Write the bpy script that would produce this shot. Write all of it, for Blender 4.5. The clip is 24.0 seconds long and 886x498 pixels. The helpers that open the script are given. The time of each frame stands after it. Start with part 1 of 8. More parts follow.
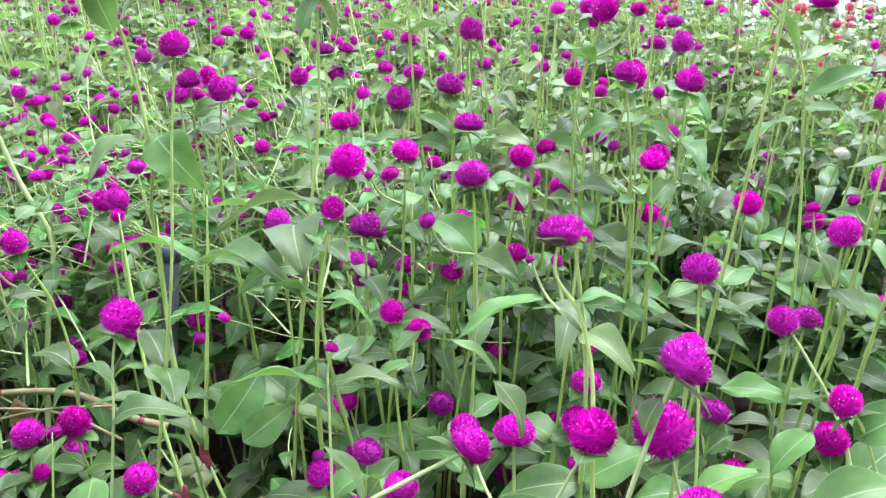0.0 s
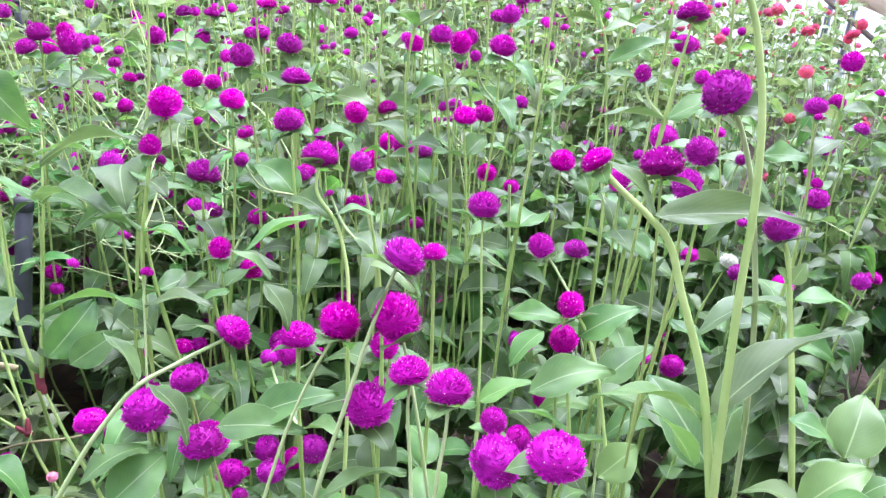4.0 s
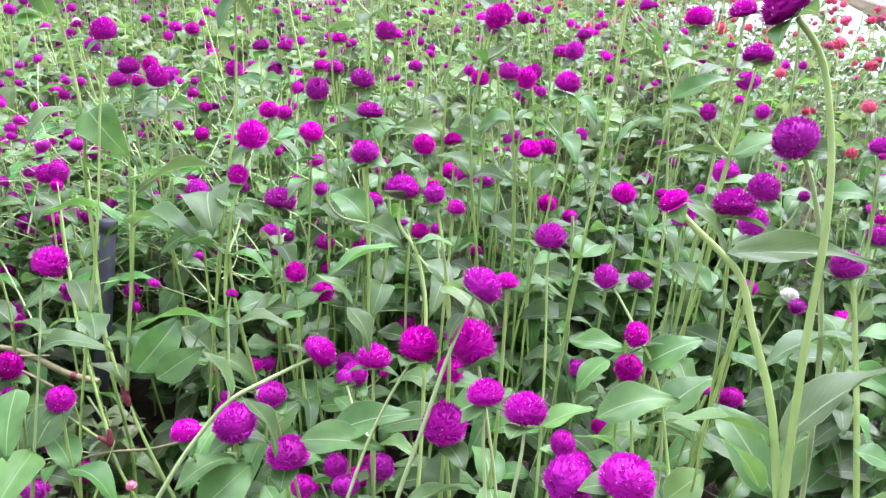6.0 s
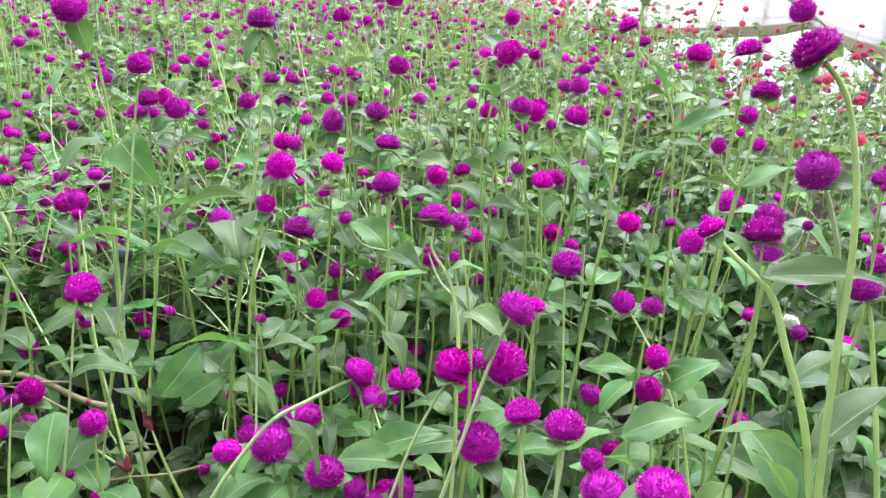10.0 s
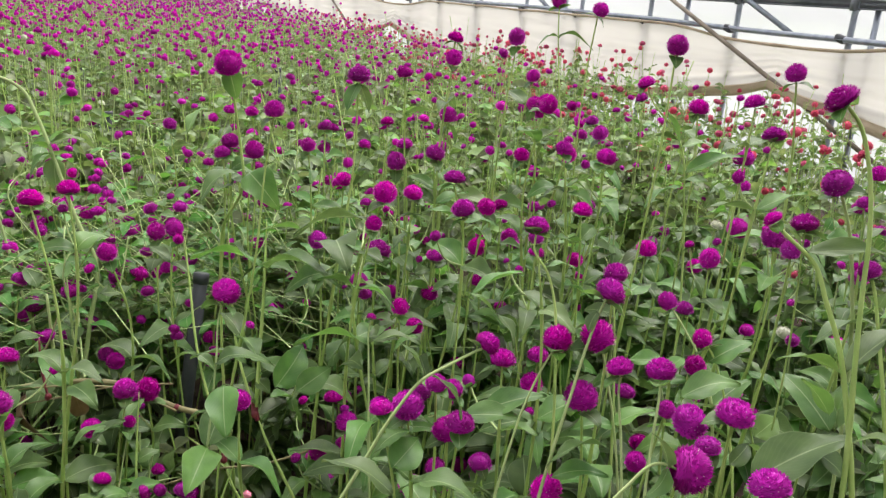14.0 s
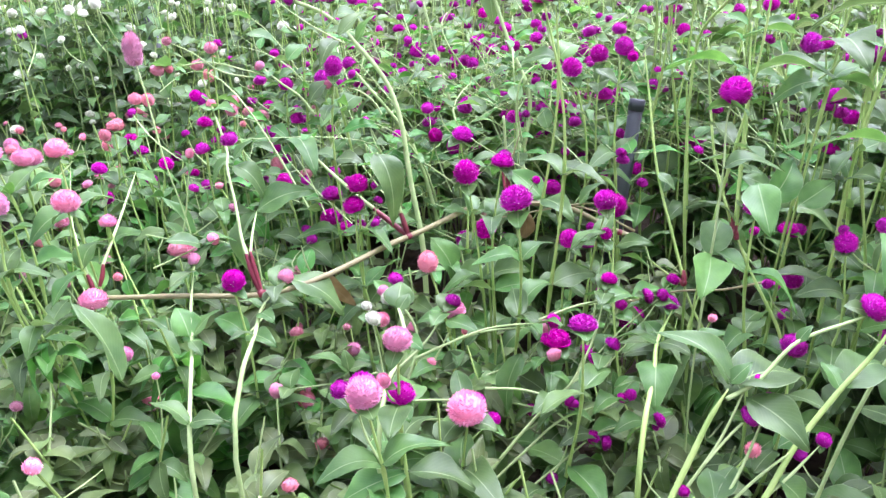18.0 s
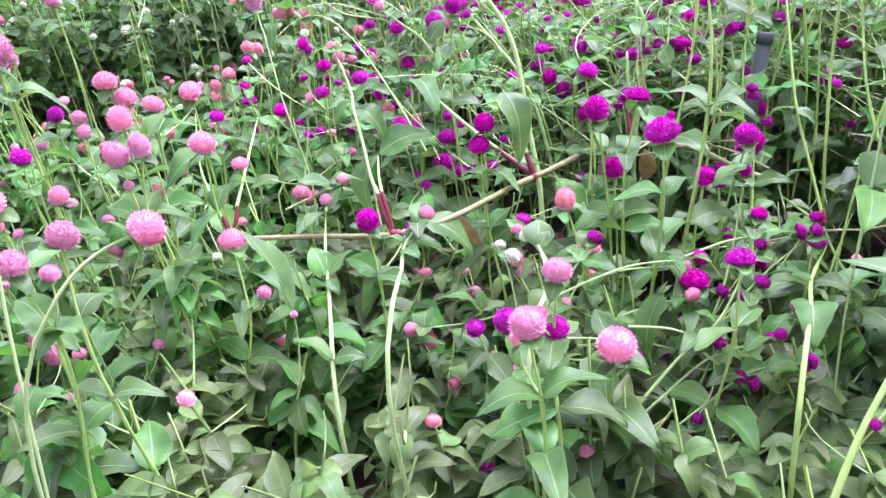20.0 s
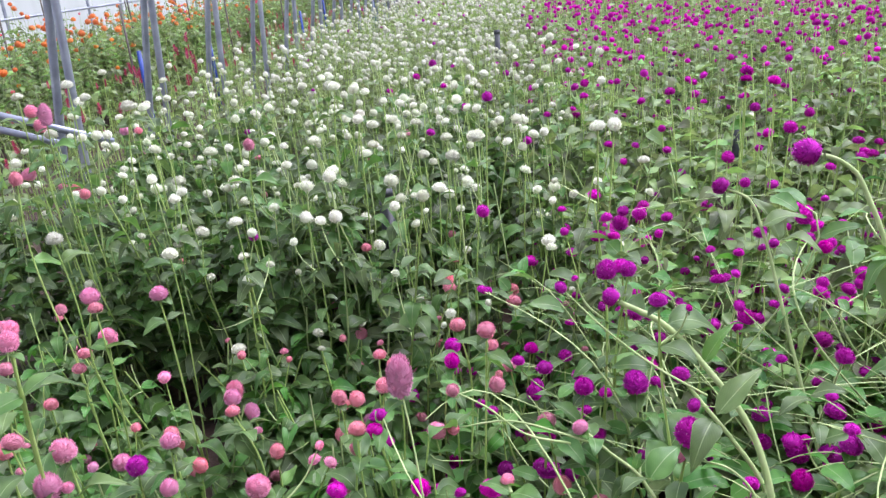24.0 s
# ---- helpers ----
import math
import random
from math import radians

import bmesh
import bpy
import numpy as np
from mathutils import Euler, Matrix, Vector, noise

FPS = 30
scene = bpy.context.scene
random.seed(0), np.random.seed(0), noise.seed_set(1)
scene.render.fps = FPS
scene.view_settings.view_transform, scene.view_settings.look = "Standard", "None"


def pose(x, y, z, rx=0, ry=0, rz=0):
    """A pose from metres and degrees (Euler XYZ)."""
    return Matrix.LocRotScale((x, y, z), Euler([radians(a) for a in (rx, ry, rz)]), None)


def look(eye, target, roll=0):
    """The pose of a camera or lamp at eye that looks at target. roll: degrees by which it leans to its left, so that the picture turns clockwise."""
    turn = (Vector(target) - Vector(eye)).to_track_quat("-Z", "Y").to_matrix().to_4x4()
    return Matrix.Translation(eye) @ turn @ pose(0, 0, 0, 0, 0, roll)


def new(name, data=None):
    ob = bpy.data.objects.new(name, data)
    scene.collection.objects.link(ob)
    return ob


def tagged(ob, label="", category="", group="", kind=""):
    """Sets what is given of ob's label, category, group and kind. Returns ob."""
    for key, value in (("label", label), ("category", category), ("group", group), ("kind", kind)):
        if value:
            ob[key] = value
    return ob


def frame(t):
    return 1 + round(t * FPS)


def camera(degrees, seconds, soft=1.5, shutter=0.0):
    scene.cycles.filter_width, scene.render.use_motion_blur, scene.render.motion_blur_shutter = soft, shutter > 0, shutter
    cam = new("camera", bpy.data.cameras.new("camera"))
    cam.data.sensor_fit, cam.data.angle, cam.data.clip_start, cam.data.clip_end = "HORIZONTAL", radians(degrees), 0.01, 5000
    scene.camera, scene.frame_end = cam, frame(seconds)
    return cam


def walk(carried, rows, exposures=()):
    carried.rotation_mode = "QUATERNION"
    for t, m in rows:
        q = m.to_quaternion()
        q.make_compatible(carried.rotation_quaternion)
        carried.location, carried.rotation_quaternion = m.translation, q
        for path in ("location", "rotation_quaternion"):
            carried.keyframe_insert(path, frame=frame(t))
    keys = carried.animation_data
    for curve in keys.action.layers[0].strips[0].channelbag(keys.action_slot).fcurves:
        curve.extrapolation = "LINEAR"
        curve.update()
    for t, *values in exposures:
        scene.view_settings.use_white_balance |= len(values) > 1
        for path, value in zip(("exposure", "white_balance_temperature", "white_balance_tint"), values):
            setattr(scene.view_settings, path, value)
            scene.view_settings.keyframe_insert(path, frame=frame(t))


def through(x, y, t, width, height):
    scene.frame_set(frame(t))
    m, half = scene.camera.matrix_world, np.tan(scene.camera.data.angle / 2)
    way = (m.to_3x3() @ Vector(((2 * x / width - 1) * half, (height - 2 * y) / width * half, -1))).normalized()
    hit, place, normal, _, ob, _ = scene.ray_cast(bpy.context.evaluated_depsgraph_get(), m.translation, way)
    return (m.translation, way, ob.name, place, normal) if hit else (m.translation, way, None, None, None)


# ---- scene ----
cam = camera(58.2, 24.0, 1.38, 0.04)
PATH = [
    (0, (0.0, 0.0, 0.7), (0.68, 1.684, -0.138), 0.2),
    (0.5, (0.0, -0.029, 0.683), (0.756, 1.589, -0.218), 2.0),
    (1, (0.01, -0.056, 0.664), (0.823, 1.509, -0.279), 3.4),
    (1.5, (0.023, -0.068, 0.657), (0.866, 1.468, -0.307), 4.3),
    (3.5, (0.047, -0.097, 0.684), (0.918, 1.444, -0.247), 3.9),
    (4, (0.042, -0.099, 0.697), (0.909, 1.482, -0.17), 3.5),
    (4.5, (0.038, -0.103, 0.704), (0.871, 1.509, -0.136), 3.1),
    (5, (0.031, -0.105, 0.705), (0.828, 1.528, -0.132), 3.0),
    (5.5, (0.023, -0.108, 0.707), (0.806, 1.538, -0.117), 3.2),
    (6, (0.018, -0.113, 0.709), (0.783, 1.546, -0.105), 3.0),
    (6.5, (0.017, -0.114, 0.707), (0.765, 1.548, -0.116), 2.8),
    (7, (0.02, -0.119, 0.711), (0.79, 1.543, -0.092), 3.1),
    (7.5, (0.018, -0.121, 0.713), (0.81, 1.538, -0.074), 3.1),
    (8, (0.013, -0.125, 0.711), (0.826, 1.524, -0.077), 3.5),
    (8.5, (0.008, -0.126, 0.713), (0.832, 1.519, -0.071), 3.5),
    (9, (0.004, -0.123, 0.71), (0.825, 1.523, -0.075), 3.3),
    (9.5, (-0.001, -0.119, 0.708), (0.812, 1.54, -0.058), 3.5),
    (10, (-0.016, -0.121, 0.714), (0.789, 1.552, -0.028), 3.4),
    (10.5, (-0.032, -0.116, 0.718), (0.82, 1.539, -0.014), 3.7),
    (11, (-0.072, -0.112, 0.724), (0.807, 1.518, -0.03), 3.4),
    (11.5, (-0.107, -0.129, 0.721), (0.762, 1.504, -0.04), 2.6),
    (13.5, (-0.175, -0.207, 0.727), (0.751, 1.459, 0.119), 4.7),
    (14, (-0.177, -0.205, 0.721), (0.731, 1.47, 0.112), 4.3),
    (14.5, (-0.182, -0.209, 0.723), (0.719, 1.477, 0.135), 3.9),
    (15, (-0.192, -0.199, 0.722), (0.677, 1.499, 0.12), 3.6),
    (15.5, (-0.185, -0.189, 0.727), (0.692, 1.497, 0.103), 3.6),
    (16, (-0.185, -0.187, 0.727), (0.713, 1.485, 0.098), 3.7),
    (16.5, (-0.196, -0.182, 0.72), (0.636, 1.514, 0.063), 2.9),
    (17, (-0.23, -0.153, 0.7), (0.44, 1.591, -0.012), 1.6),
    (17.5, (-0.281, -0.141, 0.687), (0.132, 1.652, -0.097), -0.6),
    (18, (-0.347, -0.142, 0.642), (-0.166, 1.638, -0.253), -3.3),
    (18.5, (-0.387, -0.147, 0.605), (-0.393, 1.585, -0.396), -5.9),
    (20.5, (-0.415, -0.119, 0.639), (-0.412, 1.651, -0.291), -6.4),
    (21, (-0.425, -0.091, 0.661), (-0.421, 1.716, -0.197), -6.3),
    (21.5, (-0.428, -0.054, 0.691), (-0.451, 1.783, -0.098), -6.6),
    (22, (-0.439, -0.04, 0.717), (-0.46, 1.823, -0.011), -5.9),
    (22.5, (-0.451, -0.029, 0.746), (-0.54, 1.854, 0.077), -6.5),
    (23, (-0.442, 0.021, 0.774), (-0.572, 1.913, 0.14), -7.1),
    (23.5, (-0.46, 0.133, 0.784), (-0.643, 2.024, 0.161), -6.3),
    (24, (-0.472, 0.25, 0.786), (-0.724, 2.108, 0.091), -5.5),
]
# The clip's camera opens up, darkens and shifts its white balance on the way.
EXPOSURE = [
    (0, 2.13, 5640, 20), (0.5, 2.26, 5580, 21), (1, 2.41, 5510, 23), (1.5, 2.48, 5470, 25), (3.5, 2.43, 5420, 31), (4, 2.29, 5410, 31), (5, 2.16, 5460, 30), (7, 2.12, 5560, 27), (9, 2.00, 5590, 25), (10.5, 1.84, 5720, 19), (11.5, 1.58, 5900, 17), (13.5, 1.24, 6550, 15),
    (16, 1.33, 6550, 15), (17, 1.57, 6350, 16), (18, 2.28, 5490, 28), (18.5, 2.33, 5390, 28), (21, 2.35, 5490, 31), (22, 2.08, 5510, 30), (23, 1.69, 5700, 30), (24, 1.44, 5780, 27),
]
walk(cam, [(t, look(eye, target, roll)) for t, eye, target, roll in PATH], EXPOSURE)
SKY, SUN = 0.145, 1.25

# ---- world, sun ----
world = bpy.data.worlds.new("overcast_sky")
scene.world = world
world.use_nodes = True
wn, wl = world.node_tree.nodes, world.node_tree.links
sky = wn.new("ShaderNodeTexSky")
sky.sky_type = "NISHITA"
sky.sun_disc = False
sky.sun_elevation, sky.sun_rotation = radians(62), radians(50)
sky.air_density, sky.dust_density, sky.ozone_density = 1.0, 3.0, 1.0
soften = wn.new("ShaderNodeHueSaturation")
soften.inputs["Saturation"].default_value = 0.18
wl.new(sky.outputs["Color"], soften.inputs["Color"])
wl.new(soften.outputs["Color"], wn["Background"].inputs["Color"])
wn["Background"].inputs["Strength"].default_value = SKY

sun = new("sun", bpy.data.lights.new("sun", "SUN"))
sun.data.energy, sun.data.angle = SUN, radians(50)
sun.data.color = (1.0, 0.97, 0.92)
sun.matrix_world = look((1.9, 2.2, 4.6), (0.0, 0.6, 0.0))


# ---- materials ----
def material(name):
    m = bpy.data.materials.new(name)
    m.use_nodes = True
    return m, m.node_tree.nodes, m.node_tree.links, m.node_tree.nodes["Principled BSDF"]


def noise_mix(n, l, colours, scale, detail=4.0, coords=None):
    """A colour ramp over a noise at a real-world scale (features per metre)."""
    tex = n.new("ShaderNodeTexNoise")
    tex.inputs["Scale"].default_value, tex.inputs["Detail"].default_value = scale, detail
    if coords:
        l.new(coords, tex.inputs["Vector"])
    ramp = n.new("ShaderNodeValToRGB")
    ramp.color_ramp.elements[0].position, ramp.color_ramp.elements[1].position = 0.3, 0.7
    ramp.color_ramp.elements[0].color, ramp.color_ramp.elements[1].color = (*colours[0], 1), (*colours[1], 1)
    l.new(tex.outputs["Fac"], ramp.inputs["Fac"])
    return ramp.outputs["Color"], tex.outputs["Fac"]


def vary(n, l, colour, by, value=0.3, hue=0.0, sat=0.0):
    """Spread a colour by a random socket in 0..1."""
    hsv = n.new("ShaderNodeHueSaturation")
    for key, spread, mid in (("Value", value, 1.0), ("Hue", hue, 0.5), ("Saturation", sat, 1.0)):
        m = n.new("ShaderNodeMapRange")
        m.inputs["To Min"].default_value, m.inputs["To Max"].default_value = mid - spread, mid + spread
        l.new(by, m.inputs["Value"])
        l.new(m.outputs["Result"], hsv.inputs[key])
    l.new(colour, hsv.inputs["Color"])
    return hsv.outputs["Color"]


def petal_material(name, low, high, through=0.25, faded=(0.86, 0.84, 0.80)):
    """Papery bracts: each one a little different, and each head a little different."""
    m, n, l, p = material(name)
    geo, info = n.new("ShaderNodeNewGeometry"), n.new("ShaderNodeObjectInfo")
    mix = n.new("ShaderNodeMix")
    mix.data_type = "RGBA"
    mix.inputs["A"].default_value, mix.inputs["B"].default_value = (*low, 1), (*high, 1)
    l.new(geo.outputs["Random Per Island"], mix.inputs["Factor"])
    colour = vary(n, l, mix.outputs["Result"], info.outputs["Random"], 0.16, 0.012, 0.03)
    patch, _ = noise_mix(n, l, (faded, (1.08, 1.08, 1.08)), 22.0, 2.0, geo.outputs["Position"])
    mul = n.new("ShaderNodeMix")
    mul.data_type, mul.blend_type = "RGBA", "MULTIPLY"
    mul.inputs["Factor"].default_value = 1.0
    l.new(colour, mul.inputs["A"])
    l.new(patch, mul.inputs["B"])
    colour = mul.outputs["Result"]
    l.new(colour, p.inputs["Base Color"])
    p.inputs["Roughness"].default_value = 0.62
    p.inputs["Specular IOR Level"].default_value = 0.25
    back = n.new("ShaderNodeBsdfTranslucent")
    l.new(colour, back.inputs["Color"])
    both = n.new("ShaderNodeMixShader")
    both.inputs["Fac"].default_value = through
    l.new(p.outputs["BSDF"], both.inputs[1])
    l.new(back.outputs["BSDF"], both.inputs[2])
    l.new(both.outputs["Shader"], n["Material Output"].inputs["Surface"])
    return m


def leaf_material(name, low, high, vein, through=0.32):
    """A downy leaf: pale midrib and side veins along its own length, blotches, see-through to light."""
    m, n, l, p = material(name)
    uv, geo, info = n.new("ShaderNodeUVMap"), n.new("ShaderNodeNewGeometry"), n.new("ShaderNodeObjectInfo")
    uv.uv_map = "leaf"
    base, _ = noise_mix(n, l, (low, high), 38.0, 3.0, geo.outputs["Position"])
    colour = vary(n, l, base, geo.outputs["Random Per Island"], 0.30, 0.020, 0.10)
    colour = vary(n, l, colour, info.outputs["Random"], 0.26, 0.016, 0.08)
    sep = n.new("ShaderNodeSeparateXYZ")
    l.new(uv.outputs["UV"], sep.inputs["Vector"])

    def math_node(op, a, b=0.0):
        k = n.new("ShaderNodeMath")
        k.operation = op
        for i, v in enumerate((a, b)):
            if hasattr(v, "links"):
                l.new(v, k.inputs[i])
            else:
                k.inputs[i].default_value = v
        return k.outputs["Value"]

    off = math_node("ABSOLUTE", math_node("SUBTRACT", sep.outputs["X"], 0.5))
    rib = n.new("ShaderNodeMapRange")
    rib.inputs["From Min"].default_value, rib.inputs["From Max"].default_value = 0.008, 0.024
    rib.inputs["To Min"].default_value, rib.inputs["To Max"].default_value = 0.62, 0.0
    l.new(off, rib.inputs["Value"])
    slant = math_node("SUBTRACT", math_node("MULTIPLY", sep.outputs["Y"], 44.0), math_node("MULTIPLY", off, 34.0))
    side = math_node("POWER", math_node("ABSOLUTE", math_node("SINE", slant)), 14.0)
    side = math_node("MULTIPLY", side, 0.045)
    # the downy edge is paler
    rim = n.new("ShaderNodeMapRange")
    rim.inputs["From Min"].default_value, rim.inputs["From Max"].default_value = 0.472, 0.495
    rim.inputs["To Min"].default_value, rim.inputs["To Max"].default_value = 0.0, 0.4
    l.new(off, rim.inputs["Value"])
    lines = math_node("MAXIMUM", math_node("MAXIMUM", rib.outputs["Result"], side), rim.outputs["Result"])
    mix = n.new("ShaderNodeMix")
    mix.data_type = "RGBA"
    mix.inputs["B"].default_value = (*vein, 1)
    l.new(lines, mix.inputs["Factor"])
    l.new(colour, mix.inputs["A"])
    colour = mix.outputs["Result"]
    l.new(colour, p.inputs["Base Color"])
    p.inputs["Roughness"].default_value = 0.43
    p.inputs["Specular IOR Level"].default_value = 0.42
    p.inputs["Sheen Weight"].default_value = 0.03
    p.inputs["Sheen Roughness"].default_value = 0.5
    bump = n.new("ShaderNodeBump")
    bump.inputs["Strength"].default_value, bump.inputs["Distance"].default_value = 0.25, 0.0012
    l.new(side, bump.inputs["Height"])
    l.new(bump.outputs["Normal"], p.inputs["Normal"])
    back = n.new("ShaderNodeBsdfTranslucent")
    bright = n.new("ShaderNodeHueSaturation")
    bright.inputs["Hue"].default_value, bright.inputs["Saturation"].default_value, bright.inputs["Value"].default_value = 0.488, 1.08, 1.3
    l.new(colour, bright.inputs["Color"])
    l.new(bright.outputs["Color"], back.inputs["Color"])
    both = n.new("ShaderNodeMixShader")
    both.inputs["Fac"].default_value = through
    l.new(p.outputs["BSDF"], both.inputs[1])
    l.new(back.outputs["BSDF"], both.inputs[2])
    l.new(both.outputs["Shader"], n["Material Output"].inputs["Surface"])
    return m


def plain_material(name, low, high, scale, rough=0.6, metal=0.0, bump=0.0, distance=0.002):
    m, n, l, p = material(name)
    info = n.new("ShaderNodeObjectInfo")
    coords = n.new("ShaderNodeTexCoord").outputs["Object"]
    colour, fac = noise_mix(n, l, (low, high), scale, 6.0, coords)
    colour = vary(n, l, colour, info.outputs["Random"], 0.1)
    l.new(colour, p.inputs["Base Color"])
    p.inputs["Roughness"].default_value, p.inputs["Metallic"].default_value = rough, metal
    if bump:
        b = n.new("ShaderNodeBump")
        b.inputs["Strength"].default_value, b.inputs["Distance"].default_value = bump, distance
        l.new(fac, b.inputs["Height"])
        l.new(b.outputs["Normal"], p.inputs["Normal"])
    return m


def film_material(name, colour, clear):
    """Thin sheet: part clear, part milky."""
    m, n, l, _ = material(name)
    base, _ = noise_mix(n, l, (tuple(c * 0.86 for c in colour), colour), 2.2, 5.0)
    diff, back, see = n.new("ShaderNodeBsdfDiffuse"), n.new("ShaderNodeBsdfTranslucent"), n.new("ShaderNodeBsdfTransparent")
    l.new(base, diff.inputs["Color"])
    l.new(base, back.inputs["Color"])
    a, b = n.new("ShaderNodeMixShader"), n.new("ShaderNodeMixShader")
    a.inputs["Fac"].default_value, b.inputs["Fac"].default_value = 0.75, clear
    l.new(diff.outputs["BSDF"], a.inputs[1])
    l.new(back.outputs["BSDF"], a.inputs[2])
    l.new(a.outputs["Shader"], b.inputs[1])
    l.new(see.outputs["BSDF"], b.inputs[2])
    l.new(b.outputs["Shader"], n["Material Output"].inputs["Surface"])
    return m


PURPLE = petal_material("purple_bracts", (0.43, 0.004, 0.330), (0.88, 0.020, 0.660), 0.23, (0.60, 0.60, 0.54))
PINK = petal_material("pink_bracts", (0.84, 0.30, 0.49), (0.95, 0.48, 0.66), 0.25)
SALMON = petal_material("faded_pink_bracts", (0.70, 0.25, 0.34), (0.86, 0.40, 0.48), 0.25)
WHITE = petal_material("white_bracts", (0.64, 0.69, 0.50), (0.92, 0.92, 0.83), 0.3)
RED = petal_material("red_bracts", (0.60, 0.065, 0.150), (0.85, 0.185, 0.315))
ORANGE = petal_material("orange_petals", (0.74, 0.20, 0.035), (0.92, 0.37, 0.11))
PLUME = petal_material("magenta_plume", (0.30, 0.015, 0.06), (0.62, 0.10, 0.20))
FLORET = petal_material("pale_florets", (0.80, 0.55, 0.66), (0.92, 0.80, 0.80))
# Darker copy of one leaf: the near growth's shade is in its colour.
SHADED_LEAF = leaf_material("amaranth_leaf_shaded", (0.062, 0.130, 0.034), (0.140, 0.245, 0.068), (0.38, 0.50, 0.23), 0.36)
DRY = leaf_material("dry_leaf", (0.13, 0.075, 0.035), (0.30, 0.20, 0.11), (0.34, 0.25, 0.15), 0.15)
YOUNG = leaf_material("young_leaf", (0.110, 0.200, 0.050), (0.175, 0.285, 0.080), (0.36, 0.48, 0.20), 0.3)
# Brighter copy of that leaf, with the light on open growth coloured in.
LIT_LEAF = leaf_material("foliage_lit", (0.105, 0.182, 0.054), (0.255, 0.356, 0.118), (0.32, 0.42, 0.19), 0.38)
STEM = plain_material("green_stem", (0.28, 0.43, 0.095), (0.46, 0.60, 0.180), 45.0, 0.55, 0.0, 0.25)
PALE_STEM = plain_material("downy_pale_stem", (0.31, 0.43, 0.145), (0.47, 0.575, 0.25), 60.0, 0.7, 0.0, 0.3)
RED_NODE = plain_material("red_stem_joint", (0.13, 0.014, 0.026), (0.26, 0.035, 0.050), 50.0, 0.5, 0.0, 0.2)
TAN_STEM = plain_material("tan_woody_stem", (0.22, 0.19, 0.085), (0.37, 0.325, 0.155), 55.0, 0.65, 0.0, 0.3)
SOIL = plain_material("brown_soil", (0.030, 0.019, 0.013), (0.085, 0.052, 0.036), 26.0, 0.95, 0.0, 0.9, 0.02)
POST = plain_material("dark_grey_stake", (0.030, 0.034, 0.039), (0.060, 0.066, 0.073), 30.0, 0.5, 0.0, 0.15)
STEEL = plain_material("galvanised_pipe", (0.24, 0.27, 0.32), (0.40, 0.43, 0.48), 18.0, 0.42, 0.55, 0.1)
BEAM = plain_material("weathered_steel_channel", (0.10, 0.11, 0.12), (0.20, 0.21, 0.22), 10.0, 0.5, 0.5, 0.1)
VEILED_PIPE = plain_material("veiled_brown_pipe", (0.16, 0.13, 0.10), (0.30, 0.25, 0.19), 14.0, 0.7, 0.15, 0.1)
LIGHT_BLOCK = plain_material("light_block_board", (0.17, 0.18, 0.15), (0.25, 0.26, 0.22), 3.0, 0.85)
RUST = plain_material("dark_cane", (0.07, 0.06, 0.05), (0.14, 0.12, 0.10), 30.0, 0.8)
BLUE = plain_material("blue_plastic_stake", (0.01, 0.035, 0.20), (0.02, 0.07, 0.36), 20.0, 0.45)
FILM = film_material("clear_plastic_film", (0.93, 0.94, 0.96), 0.82)
SHEET = film_material("cream_side_curtain", (0.73, 0.69, 0.62), 0.12)
HEM = plain_material("tan_curtain_hem", (0.40, 0.31, 0.20), (0.60, 0.49, 0.35), 9.0, 0.9, 0.0, 0.3)
WALL = film_material("milky_wall_film", (0.80, 0.81, 0.86), 0.12)


# ---- building helpers ----
def mesh_object(name, verts, faces, mats, parent=None, slots=None, uvs=None, smooth=True):
    """One mesh object from arrays: verts n x 3, faces m x 3 or 4 (all alike)."""
    me = bpy.data.meshes.new(name)
    fill_mesh(me, verts, faces, mats, slots, uvs, smooth)
    ob = new(name, me)
    if parent:
        ob.parent = parent
    return ob


def fill_mesh(me, verts, faces, mats, slots=None, uvs=None, smooth=True):
    verts, faces = np.asarray(verts, np.float32), np.asarray(faces, np.int32)
    k = faces.shape[1]
    me.vertices.add(len(verts))
    me.vertices.foreach_set("co", verts.ravel())
    me.loops.add(faces.size)
    me.loops.foreach_set("vertex_index", faces.ravel())
    me.polygons.add(len(faces))
    me.polygons.foreach_set("loop_start", np.arange(0, faces.size, k, dtype=np.int32))
    if slots is not None:
        me.polygons.foreach_set("material_index", np.asarray(slots, np.int32))
    if uvs is not None:
        layer = me.uv_layers.new(name="leaf")
        layer.data.foreach_set("uv", np.asarray(uvs, np.float32)[faces.ravel()].ravel())
    me.polygons.foreach_set("use_smooth", np.full(len(faces), smooth))
    for m in mats:
        me.materials.append(m)
    me.update()
    me.validate()
    return me


def part(name, bm, mat, parent, label=""):
    me = bpy.data.meshes.new(name)
    bm.to_mesh(me)
    bm.free()
    for p in me.polygons:
        p.use_smooth = True
    me.materials.append(mat)
    ob = new(name, me)
    ob.parent = parent
    if label:
        ob["label"] = label
    return ob


def put(ob, m):
    """Place a part under a thing whose own pose is the identity."""
    ob.matrix_basis = m
    return ob


